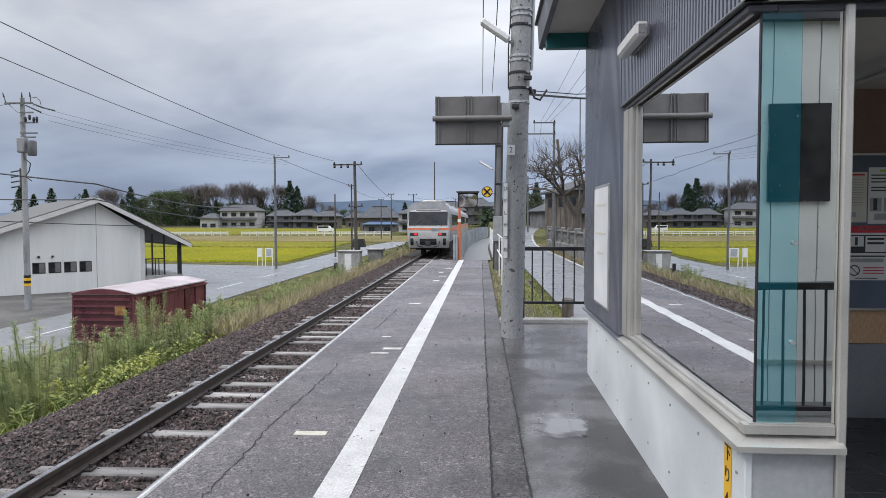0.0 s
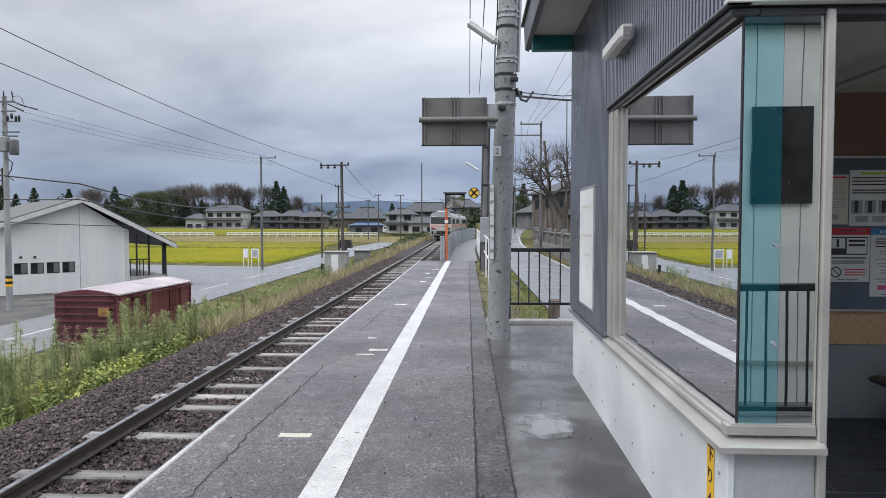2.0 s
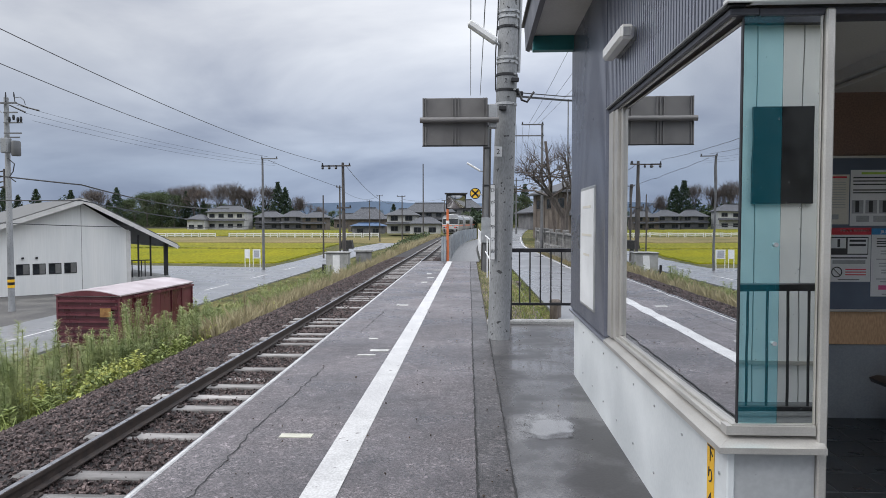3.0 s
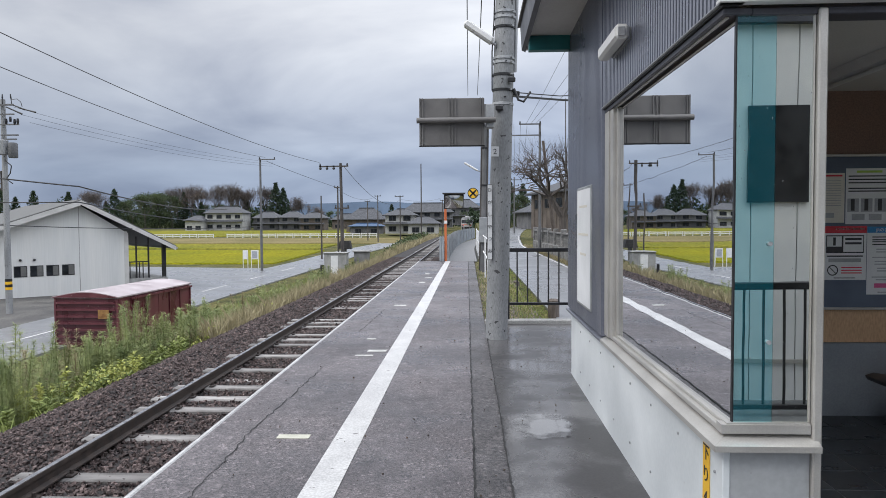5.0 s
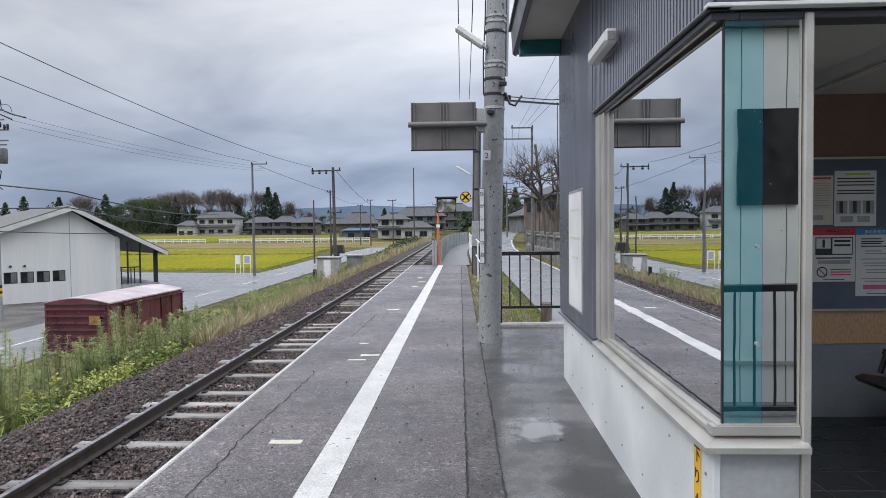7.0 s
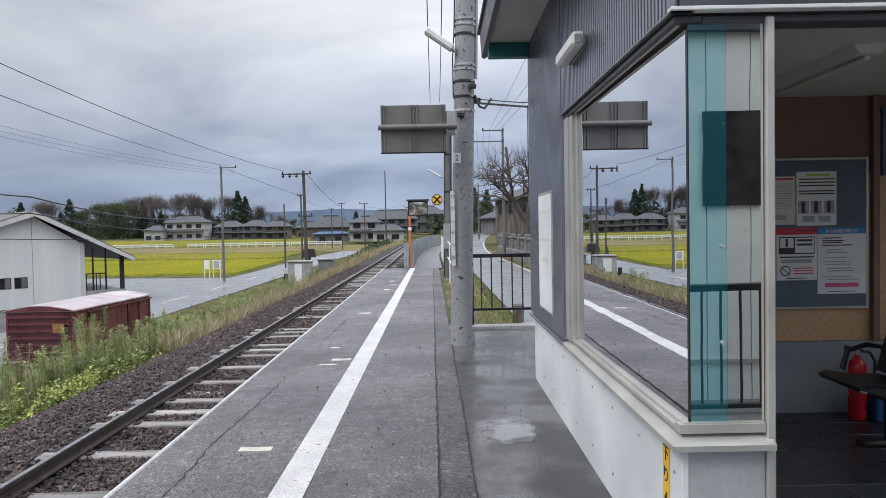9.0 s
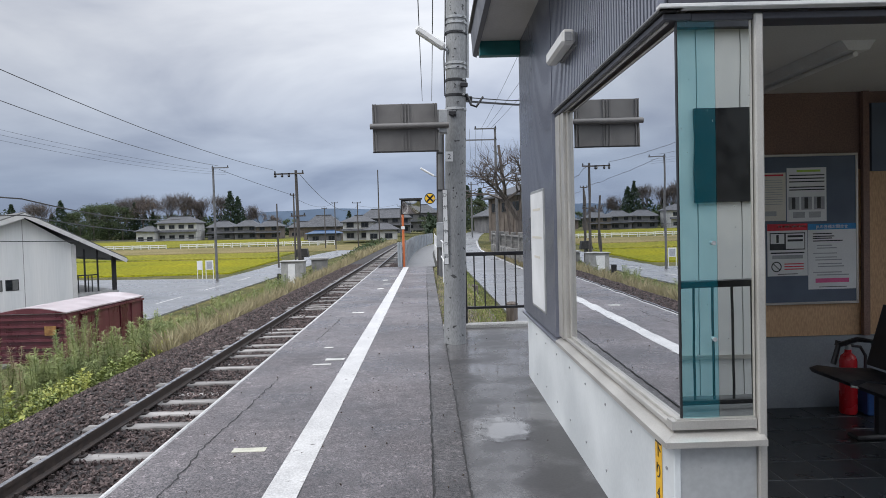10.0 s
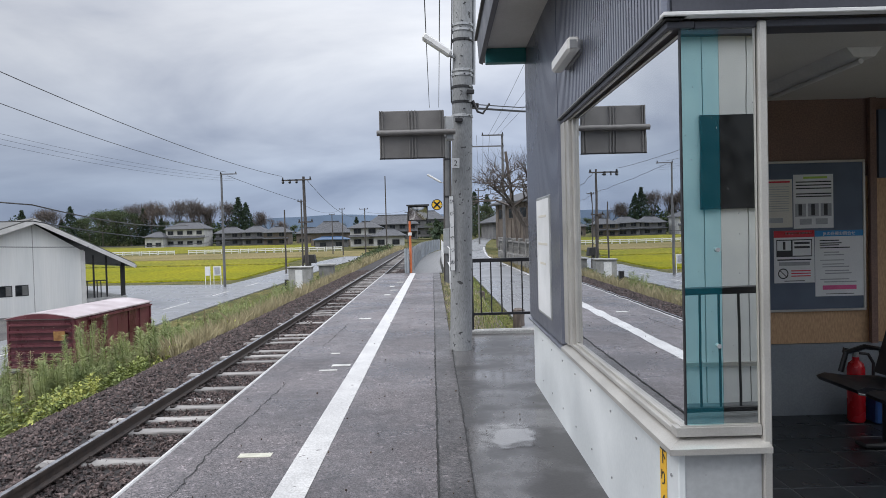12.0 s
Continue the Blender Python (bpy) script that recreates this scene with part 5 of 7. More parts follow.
# ---- utility poles and wires ----
def utility_pole(x, y, top, base, label, arms, r=0.16, m=WOOD_POLE, yellow=False, tilt=0.0):
    p = thing("utility_pole", pose(x, y, base, 0, tilt, 0), label, "utility pole", "utility poles")
    h = top - base
    part("shaft", Geo().lathe([(r, 0), (r * 0.85, h * 0.5), (r * 0.68, h)], 12), m, p, smooth=True)
    for dz, x0, x1 in arms:
        part("crossarm", Geo().box(x0, x1, -0.16, -0.08, h - dz - 0.05, h - dz + 0.05), m, p)
        for xx in (x0 + 0.08, x1 - 0.08):
            part("insulator", Geo().lathe([(0.045, h - dz + 0.05), (0.07, h - dz + 0.12), (0.04, h - dz + 0.16), (0.06, h - dz + 0.22)], 8, (xx, -0.12)), BLACK, p)
    if yellow:
        for i in range(4):
            part("warning_stripe", Geo().lathe([(r * 1.02, 1.35 + i * 0.15), (r * 1.02, 1.495 + i * 0.15)], 12), YELLOW if i % 2 == 0 else BLACK, p)
    return p


pl = utility_pole(-24.75, 35, 8.25, -3.3, "tall concrete power pole with transformers and a striped base", [], 0.17, POLE, yellow=True)
part("crossarm", Geo().box(-0.85, 0.72, -0.25, -0.17, 11.18, 11.27), POLE_DARK, pl)
part("brace", Geo().tube((-0.62, -0.2, 11.18), (-0.10, -0.2, 10.70), 0.025), POLE, pl)
for x_, lean_ in ((-0.78, -0.16), (0.12, 0.0), (0.62, -0.06)):
    part("pin_insulator", Geo().tube((x_, -0.2, 11.27), (x_ + lean_ * 0.6, -0.2, 11.56), 0.025, 0.022, 6).tube((x_ + lean_ * 0.6, -0.2, 11.56), (x_ + lean_, -0.2, 11.80), 0.045, 0.02, 8), BLACK, pl)
part("jumper_loop", Geo().line([(0.62, -0.2, 11.5), (0.95, -0.25, 11.52), (1.18, -0.3, 11.35), (1.25, -0.3, 11.1)], 0.018, 5), BLACK, pl)
for x0_, z0_, x1_, z1_ in ((0.72, 11.2, 1.35, 10.95), (0.35, 11.1, 1.2, 10.72), (1.3, 10.97, 1.95, 10.8)):
    part("strain_insulator", Geo().tube((x0_, -0.25, z0_), (x1_, -0.25, z1_), 0.03, 0.045, 8), BLACK, pl)
for z_, x0_, x1_ in ((10.72, 0.0, 0.75), (10.18, 0.0, 1.0), (9.62, 0.0, 0.95), (9.40, 0.0, 0.85)):
    part("side_arm", Geo().box(x0_, x1_, -0.26, -0.19, z_ - 0.035, z_ + 0.035), POLE_DARK, pl)
for x_, z_ in ((0.32, 10.35), (0.55, 10.45), (0.78, 10.32), (0.95, 10.35)):
    part("cutout_switch", Geo().lathe([(0.05, z_ - 0.14), (0.07, z_), (0.05, z_ + 0.14)], 8, (x_, -0.24)), BLACK, pl)
part("transformer", Geo().box(0.02, 0.42, -0.62, -0.2, 8.55, 9.35, 0.05), POLE, pl, "grey box transformer")
part("transformer", Geo().lathe([(0.20, 8.40), (0.23, 8.44), (0.23, 9.12), (0.18, 9.2)], 14, (0.72, -0.35)), POLE_DARK, pl, smooth=True)
part("low_bracket", Geo().box(-0.24, -0.18, -0.05, 0.05, 6.7, 7.75), WOOD_POLE, pl)
for i in range(4):
    part("spool_insulator", Geo().tube((-0.24, 0, 6.8 + i * 0.28), (-0.75, 0, 6.72 + i * 0.28), 0.035, 0.045, 8), BLACK, pl)
part("cable_coil", Geo().line([(0.15, -0.2, 8.3), (0.5, -0.2, 8.0), (0.42, -0.2, 7.6), (0.2, -0.2, 7.3), (0.55, -0.2, 7.05)], 0.03, 5), BLACK, pl)
utility_pole(-20.6, 66, 8.0, -3.2, "concrete roadside pole with an angled arm", [(0.1, -0.1, 1.55)], 0.14, POLE_DARK)
tp = utility_pole(-9.4, 50, 6.05, -3.2, "railway telegraph pole with crossarm and insulators", [(0.25, -1.6, 0.6), (3.4, -0.5, 0.6)], 0.15, tilt=-0.6)
for i in range(3):
    part("insulator", Geo().lathe([(0.06, 8.75), (0.11, 8.85), (0.06, 8.95), (0.1, 9.05)], 8, (-1.5 + i * 0.5, -0.15)), BLACK, tp)
for x, y, top, base, arms, lab in (
    (-15.2, 78, 5.9, -3.0, [(0.2, -0.4, 0.6)], "thin weathered roadside utility pole"),
    (-18.5, 84, 5.0, -3.0, [], "thin weathered roadside utility pole"),
    (-7.6, 110, 11.2, -1.3, [], "tall slim grey steel mast"),
    (-11.6, 115, 6.2, -2.2, [(0.15, -0.9, 0.6)], "distant dark wooden utility pole"),
    (-17.5, 130, 6.9, -2.2, [(0.15, -0.6, 0.6)], "distant dark wooden utility pole"),
    (-21.0, 140, 6.2, -2.2, [(0.15, -0.6, 0.6)], "distant dark wooden utility pole"),
    (-5.6, 150, 6.6, -1.2, [(0.15, -0.6, 0.6)], "distant dark railway telegraph pole"),
):
    utility_pole(x, y, top, base, lab, arms, 0.12)
for x, y, top, base, arms, lab in (
    (5.95, 55, 9.6, -0.9, [(0.1, -1.7, 0.1), (1.0, -2.6, 0.1), (4.0, -1.7, 0.1)], "lane-side pole with long side arms"),
    (7.0, 100, 8.2, -0.4, [(0.4, -0.5, 1.0), (1.3, -0.8, 0.7)], "dark distant pole with crossarms"),
    (7.6, 52, 11.0, -0.8, [], "slim bare grey metal flagpole"),
    (7.4, 43, 9.6, -0.8, [], "slim bare grey metal flagpole"),
):
    utility_pole(x, y, top, base, lab, arms, 0.13 if arms else 0.06, POLE_DARK)
lp = thing("leaning_pole", pose(6.6, 50, -0.8, 0, -6.5, 0), "dark leaning wooden post in the garden", "pole")
part("shaft", Geo().lathe([(0.14, 0), (0.10, 8.4)], 10), STUMP, lp)


def wire(pts, r, label="thin black overhead power wire", sag=0.0004):
    line = []
    for p, q in zip(pts, pts[1:]):
        p, q = Vector(p), Vector(q)
        L = (q - p).length
        n = 14
        line += [p.lerp(q, i / n) - Vector((0, 0, 4 * (L * L * sag) * (i / n) * (1 - i / n))) for i in range(n + (q == Vector(pts[-1])))]
    g = Geo().line(line, r, 5)
    return tagged(part("overhead_wire", g, BLACK), label, "wire", "overhead wires")


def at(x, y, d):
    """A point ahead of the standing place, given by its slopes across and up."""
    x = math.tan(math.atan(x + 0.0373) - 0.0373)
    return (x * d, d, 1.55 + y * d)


wire([(-13.3, 14, 7.31), (-11.1, 50, 6.1)], 0.014)
wire([(-17.1, 18, 7.74), (-20.1, 66, 8.12)], 0.017, sag=0.00027)
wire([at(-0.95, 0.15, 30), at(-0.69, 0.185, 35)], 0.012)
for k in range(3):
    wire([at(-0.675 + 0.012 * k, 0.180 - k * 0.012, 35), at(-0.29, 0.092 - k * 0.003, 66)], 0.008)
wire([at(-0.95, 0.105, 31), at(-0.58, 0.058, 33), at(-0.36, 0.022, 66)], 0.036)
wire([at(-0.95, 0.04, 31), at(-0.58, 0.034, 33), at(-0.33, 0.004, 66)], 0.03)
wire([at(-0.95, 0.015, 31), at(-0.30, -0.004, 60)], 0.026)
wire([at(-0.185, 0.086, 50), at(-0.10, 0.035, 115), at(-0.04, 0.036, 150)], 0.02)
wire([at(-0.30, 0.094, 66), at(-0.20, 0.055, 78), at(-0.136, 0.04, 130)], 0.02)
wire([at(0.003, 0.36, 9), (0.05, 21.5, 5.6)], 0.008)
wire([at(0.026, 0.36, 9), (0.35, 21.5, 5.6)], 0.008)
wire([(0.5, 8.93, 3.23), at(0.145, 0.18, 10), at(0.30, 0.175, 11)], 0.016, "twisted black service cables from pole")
part("cable_hook", Geo().line([(0.14, -0.06, 3.32), (0.20, -0.09, 3.17), (0.27, -0.07, 3.15), (0.36, -0.02, 3.29)], 0.016, 6).box(0.12, 0.22, -0.03, 0.03, 3.24, 3.30, 0.01), BLACK, near_pole, "looped black service cable")
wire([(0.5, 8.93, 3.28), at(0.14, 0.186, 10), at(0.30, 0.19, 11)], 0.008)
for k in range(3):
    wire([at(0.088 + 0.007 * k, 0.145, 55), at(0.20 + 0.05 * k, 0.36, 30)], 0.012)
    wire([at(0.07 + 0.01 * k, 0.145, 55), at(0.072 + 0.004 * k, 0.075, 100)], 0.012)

# ---- train ----
def train_car(m, label, tail):
    """One diesel car; its tail looks towards -y, its middle on the rail tops."""
    c = thing("train_car", m, label, "train car", "train")
    L, W = 20.6, 1.43
    side = [(-W, 0.95), (-W, 1.2), (-W, 2.95), (-W + 0.10, 3.28), (-W + 0.42, 3.52), (0, 3.62), (W - 0.42, 3.52), (W - 0.10, 3.28), (W, 2.95), (W, 1.2), (W, 0.95)]
    nose = 0.5 if tail else 0.0
    g = Geo()
    n = len(side)
    rings = [(nose, 1.0), (L, 1.0)]
    g.add([(x * s, y, z) for y, s in rings for x, z in side], [(i, (i + 1) % n, n + (i + 1) % n, n + i) for i in range(n)] + [tuple(range(n - 1, -1, -1)), tuple(range(n, 2 * n))])
    part("body", g, TRAIN_STEEL, c, "stainless steel body", smooth=True)
    for s in (-1, 1):
        part("side_band", Geo().box(min(s * (W + 0.004), s * (W + 0.012)), max(s * (W + 0.004), s * (W + 0.012)), nose, L, 1.62, 1.86), TRAIN_ORANGE, c, "orange band")
        for k in range(9):
            y = 2.6 + k * 1.9
            part("side_window", Geo().box(min(s * (W + 0.003), s * (W + 0.016)), max(s * (W + 0.003), s * (W + 0.016)), y, y + 1.5, 2.0, 2.78), WINDOW_DARK, c)
        part("door", Geo().box(min(s * (W + 0.003), s * (W + 0.018)), max(s * (W + 0.003), s * (W + 0.018)), 1.0, 1.9, 1.05, 2.9), TRAIN_GREY, c)
    part("skirt", Geo().box(-W + 0.1, W - 0.1, 1.2, L - 1.2, 0.45, 0.949), TRAIN_DARK, c)
    part("roof_unit", Geo().box(-0.75, 0.75, 4, 9, 3.55, 3.82, 0.06), TRAIN_GREY, c)
    part("roof_unit", Geo().box(-0.75, 0.75, 12, 16, 3.55, 3.82, 0.06), TRAIN_GREY, c)
    for y in (3.2, L - 3.2):
        b = part("bogie", Geo().box(-1.0, 1.0, y - 1.4, y + 1.4, 0.35, 0.60, 0.05), TRAIN_DARK, c)
        for d in (-1.05, 1.05):
            for s in (-0.565, 0.565):
                part("wheel", Geo().tube((s - 0.06, y + d, 0.43), (s + 0.06, y + d, 0.43), 0.43, 0.43, 16), TRAIN_DARK, b)
    if tail:
        fr = Geo()
        prof = [(0.30, 0.55), (0.06, 0.95), (0.0, 1.3), (0.0, 1.95), (0.10, 2.2), (0.42, 2.98), (0.75, 3.30), (1.6, 3.5)]
        wid = [W - 0.12, W - 0.05, W - 0.02, W - 0.02, W - 0.03, W - 0.10, W - 0.26, W - 0.5]
        vs, m3 = [], 5
        for (y, z), w in zip(prof, wid):
            vs += [(-w, y + 0.55, z), (-w + 0.12, y + 0.06, z), (-w * 0.5, y, z), (w * 0.5, y, z), (w - 0.12, y + 0.06, z), (w, y + 0.55, z)]
        fr.add(vs, [(k * 6 + i, k * 6 + i + 1, k * 6 + i + 7, k * 6 + i + 6) for k in range(len(prof) - 1) for i in range(5)])
        part("cab_front", fr, TRAIN_WHITE, c, "pale grey-white cab front", smooth=True)
        def front(name, x0, x1, z0, z1, mt, lift=0.02, lab=""):
            def fy(z):
                return float(np.interp(z, [p[1] for p in prof], [p[0] for p in prof]))
            g = Geo()
            zs = [z0 + (z1 - z0) * i / 4 for i in range(5)]
            xs = sorted({x0, x1, *(q for q in (-1.29, -0.9, -0.65, 0.65, 0.9, 1.29) if x0 < q < x1)})
            k = len(xs)
            g.add([(x, fy(z) - lift + float(np.interp(abs(x), [0, 0.65, 1.29, 1.41], [0, 0, 0.06, 0.5])), z) for z in zs for x in xs],
                  [(j * k + i, j * k + i + 1, (j + 1) * k + i + 1, (j + 1) * k + i) for j in range(4) for i in range(k - 1)])
            return part(name, g, mt, c, lab)
        front("windscreen", -1.27, 1.27, 2.03, 2.94, WINDOW_DARK, 0.02, "wide dark windscreen")
        front("front_band", -1.37, 1.37, 1.74, 1.86, TRAIN_ORANGE, 0.02, "orange band")
        front("pale_band", -1.37, 1.37, 1.865, 1.93, WHITE_PAINT, 0.02, "white band above the orange")
        front("blind_border", -0.80, 0.80, 2.99, 3.26, TRAIN_DARK, 0.02)
        front("destination_blind", -0.74, 0.74, 3.02, 3.23, TRAIN_GREY, 0.032)
        front("front_box", 0.22, 0.72, 1.70, 1.86, TRAIN_GREY, 0.03)
        for s in (-1, 1):
            for a, mt, nm in ((0.62, TAIL_RED, "tail_lamp"), (0.88, TRAIN_DARK, "headlamp")):
                a = 1.5 - a if s < 0 else a
                x = s * (1.05 if (a > 0.75) == (s > 0) else 0.80)
                front(nm, x - 0.10, x + 0.10, 1.39, 1.51, mt, 0.034)
            front("lamp_housing", s * 0.925 - 0.27, s * 0.925 + 0.27, 1.35, 1.55, TRAIN_DARK, 0.024)
            part("wiper", Geo().tube((s * 0.9, -0.02, 2.0), (s * 0.45, 0.10, 2.35), 0.015), BLACK, c)
            part("jumper_cable", Geo().line([(s * 0.75, 0.02, 1.0), (s * 0.7, -0.05, 0.7), (s * 0.35, -0.08, 0.6)], 0.03, 6), BLACK, c)
            front("step_recess", s * 1.07 - 0.10, s * 1.07 + 0.10, 0.72, 1.18, TRAIN_DARK, 0.02)
        front("coupler_recess", -0.55, 0.55, 0.75, 1.15, TRAIN_DARK, 0.02)
        part("coupler", Geo().box(-0.18, 0.18, -0.35, 0.3, 0.72, 0.98, 0.04), TRAIN_DARK, c)
        part("roof_lamp", Geo().box(-0.45, 0.45, 1.2, 2.2, 3.45, 3.72, 0.06), TRAIN_WHITE, c)
    return c


def on_track(s):
    """The pose on the line at y = s, turned along it."""
    slope = 0.0 if s < 95 else min(1.0, (s - 95) / 710 if s < 260 else 165 / 710)
    return pose(TRACK_X + curve_x(s), s, RAIL_Z, 0, 0, -math.degrees(math.atan(slope)))


TAIL_AT = [(0.0, 43.5), (0.5, 52.0), (1.0, 61.5), (1.5, 72.5), (2.0, 85.0), (2.5, 99.0), (3.0, 113.5), (4.0, 139.0), (5.0, 163.0), (6.0, 187.0), (8.0, 235.0), (10.0, 283.0), (12.0, 331.0)]
VAN_AT = [(0.0, -44.2, -1.6), (1.2, -30.2, -1.6), (2.4, -18.0, -1.5), (3.2, -11.2, -1.45), (4.8, 3.0, -1.3), (12.0, 70.0, -0.8)]
cars = [train_car(on_track(43.5 + 21.3 * k), "stainless steel diesel train car with an orange band", k == 0) for k in range(3)]


# ---- hall, wagon and roadside things ----
hall = thing("village_hall", pose(-30.6, 41.34, -3.55, 0, 0, 43), "white village hall with grey gabled roof and porch", "hall")
part("gable_wall", Geo().prism([(-1.5, 0.3), (8.45, 0.3), (8.45, 4.45), (5.35, 6.45), (-1.5, 4.15)], "y", 0, 0.15), HALL_WALL, hall, "white sided gable wall")
part("plinth", Geo().box(-1.5, 8.47, -0.03, 20, -0.6, 0.3), CONCRETE, hall)
part("side_wall", Geo().box(8.3, 8.45, 0.152, 20, 0.3, 4.6), HALL_WALL, hall)
part("side_wall", Geo().box(-1.5, -1.35, 0.152, 20, 0.3, 4.1), HALL_WALL, hall)
part("rear_wall", Geo().box(-1.5, 8.45, 20, 20.15, 0.3, 4.6), HALL_WALL, hall)
part("wall_joint", Geo().box(5.28, 5.32, -0.012, 0.0, 0.3, 6.3), CONCRETE, hall)
part("corner_board", Geo().box(8.2, 8.48, -0.03, 0.0, 0.3, 4.5), SOFFIT, hall)
RF = [(-2.6, 3.75), (5.35, 6.62), (11.6, 3.35), (11.6, 3.52), (5.35, 6.82), (-2.6, 3.95)]
part("roof", Geo().prism(RF, "y", -0.7, 20.6), ROOF_GREY, hall, "grey sheet roof")
part("verge_board", Geo().prism([(a, b - 0.20) for a, b in RF[:3]] + [(a, b - 0.08) for a, b in RF[3:]], "y", -0.74, -0.702), SOFFIT, hall, "pale weathered verge board")
part("gutter", Geo().tube((11.65, -0.7, 3.32), (11.65, 20.6, 3.32), 0.08), CONCRETE, hall)
for k in range(4):
    s0 = 1.42 + k * 0.93
    w = part("window", Geo().box(s0, s0 + 0.76, -0.02, 0.0, 1.66, 2.39), BLACK, hall, "dark framed window")
    part("pane", Geo().box(s0 + 0.05, s0 + 0.36, -0.03, -0.021, 1.71, 2.34), WINDOW_DARK, w)
    part("pane", Geo().box(s0 + 0.40, s0 + 0.71, -0.034, -0.021, 1.71, 2.34), ROOF_GREY, w)
for s0 in (1.8, 2.6):
    part("vent_cap", Geo().lathe([(0.07, 2.72), (0.09, 2.78), (0.05, 2.85)], 10, (s0, -0.05)), BLACK, hall)
part("floor_vent", Geo().box(3.0, 3.6, -0.035, -0.031, 0.02, 0.18), BLACK, hall)
part("porch_deck", Geo().box(8.5, 11.2, 0.0, 9, -0.6, 1.15), CONCRETE, hall)
part("porch_post", Geo().box(10.95, 11.2, 0.3, 0.55, 1.15, 3.7), BLACK, hall)
for x in (9.1, 9.95):
    part("porch_rail_post", Geo().box(x - 0.05, x + 0.05, 0.3, 0.4, 1.15, 4.2), BLACK, hall)
for z in (2.35,):
    part("porch_rail", Geo().box(8.55, 10.0, 0.31, 0.38, z - 0.04, z + 0.04), BLACK, hall)
for x in (8.65, 9.3, 9.55):
    part("porch_bar", Geo().box(x - 0.03, x + 0.03, 0.31, 0.37, 1.15, 2.31), BLACK, hall)

wagon = thing("old_freight_wagon", pose(-15.0, 25.6, -3.4, 0, 0, -3.0), "maroon body of an old freight wagon in weeds", "freight wagon")
HW, WL, WH = 1.32, 6.0, 2.08
part("body", Geo().box(-HW, HW, 0, WL, 0.0, WH), MAROON, wagon, "maroon ribbed steel body")
for k in range(7):
    z = 0.25 + k * 0.27
    part("end_rib", Geo().prism([(-HW + 0.1, z - 0.045), (HW - 0.1, z - 0.045), (HW - 0.16, z + 0.045), (-HW + 0.16, z + 0.045)], "y", -0.10, -0.001), MAROON, wagon)
for x in (-HW, HW - 0.08):
    part("corner_angle", Geo().box(x - 0.01, x + 0.09, -0.03, 0.06, 0, WH, 0.01), MAROON, wagon)
for k in range(7):
    y = 0.03 + k * (WL - 0.1) / 6
    part("side_post", Geo().box(HW + 0.001, HW + 0.06, y, y + 0.07, 0, WH - 0.1), MAROON, wagon)
part("door_rail", Geo().box(HW + 0.062, HW + 0.13, 0.8, WL, WH - 0.16, WH - 0.08), MAROON, wagon)
part("side_door", Geo().box(HW + 0.002, HW + 0.05, 2.15, 3.85, 0.1, WH - 0.17), MAROON, wagon)
arc = [(-HW - 0.06, WH - 0.02)] + [(-HW - 0.06 + (2 * HW + 0.12) * i / 10, WH + 0.20 * math.sin(math.pi * i / 10) + 0.03) for i in range(11)] + [(HW + 0.06, WH - 0.02)]
part("roof", Geo().prism(arc, "y", -0.08, WL + 0.08), WAGON_ROOF, wagon, "pale faded sheet roof", smooth=True)
part("end_cap", Geo().prism([(a, b - 0.03) for a, b in arc[1:-1]], "y", -0.10, -0.081), MAROON, wagon)
part("rust_mark", Geo().box(0.55, 1.0, -0.115, -0.102, 1.25, 1.6), RUST, wagon, "ochre rust patch")

cab = thing("relay_cabinet", pose(-9.3, 47.5, -3.1), "pale concrete relay cabinet beside the track", "cabinet")
part("body", Geo().box(-1.0, 0.6, 0, 1.0, 0, 2.45, 0.03), CONCRETE, cab)
part("top_slab", Geo().box(-1.08, 0.68, -0.08, 1.08, 2.45, 2.53, 0.02), CONCRETE, cab)
part("door_panel", Geo().box(-0.5, 0.0, -0.03, -0.001, 0.8, 2.3), WHITE_PAINT, cab)
cab2 = thing("relay_cabinet", pose(-7.9, 49, -2.6), "dark weathered steel cabinet beside pole", "cabinet")
part("body", Geo().box(-0.5, 0.55, 0, 1, 0, 2.0, 0.03), CONCRETE_DARK, cab2)
part("lid", Geo().box(-0.6, 0.65, -0.1, 1.1, 2.0, 2.1), CONCRETE, cab2)
box3 = thing("signal_box", pose(-9.6, 52, -3.2), "small dark hooded signal box on post", "signal box")
part("post", Geo().box(-0.1, 0.1, 0, 0.2, 0, 2.7), CONCRETE_DARK, box3)
part("hood", Geo().prism([(-0.5, 2.7), (0.5, 2.7), (0.38, 3.35), (-0.38, 3.35)], "y", -0.2, 0.5), TRAIN_DARK, box3)
mk = thing("marker_post", pose(-9.9, 45, -3.2), "short black marker post in dry grass", "post")
part("post", Geo().box(-0.12, 0.12, 0, 0.2, 0, 1.9, 0.02), BLACK, mk)


def info_board(x, y, w, h, dark):
    b = thing("roadside_board", pose(x, y, rise(x, y)), "white roadside board on two thin posts", "sign board", "roadside boards")
    for s in (-w / 2, w / 2):
        part("post", Geo().tube((s, 0, 0), (s, 0, h), 0.04), WHITE_PAINT, b)
    part("panel", Geo().box(-w / 2, w / 2, -0.05, 0.0, h - 0.95, h, 0.01), WHITE_PAINT, b)
    if dark:
        part("sheet", Geo().box(-w / 2 + 0.1, w / 2 - 0.1, -0.06, -0.051, h - 0.85, h - 0.1), INK_GREY, b)


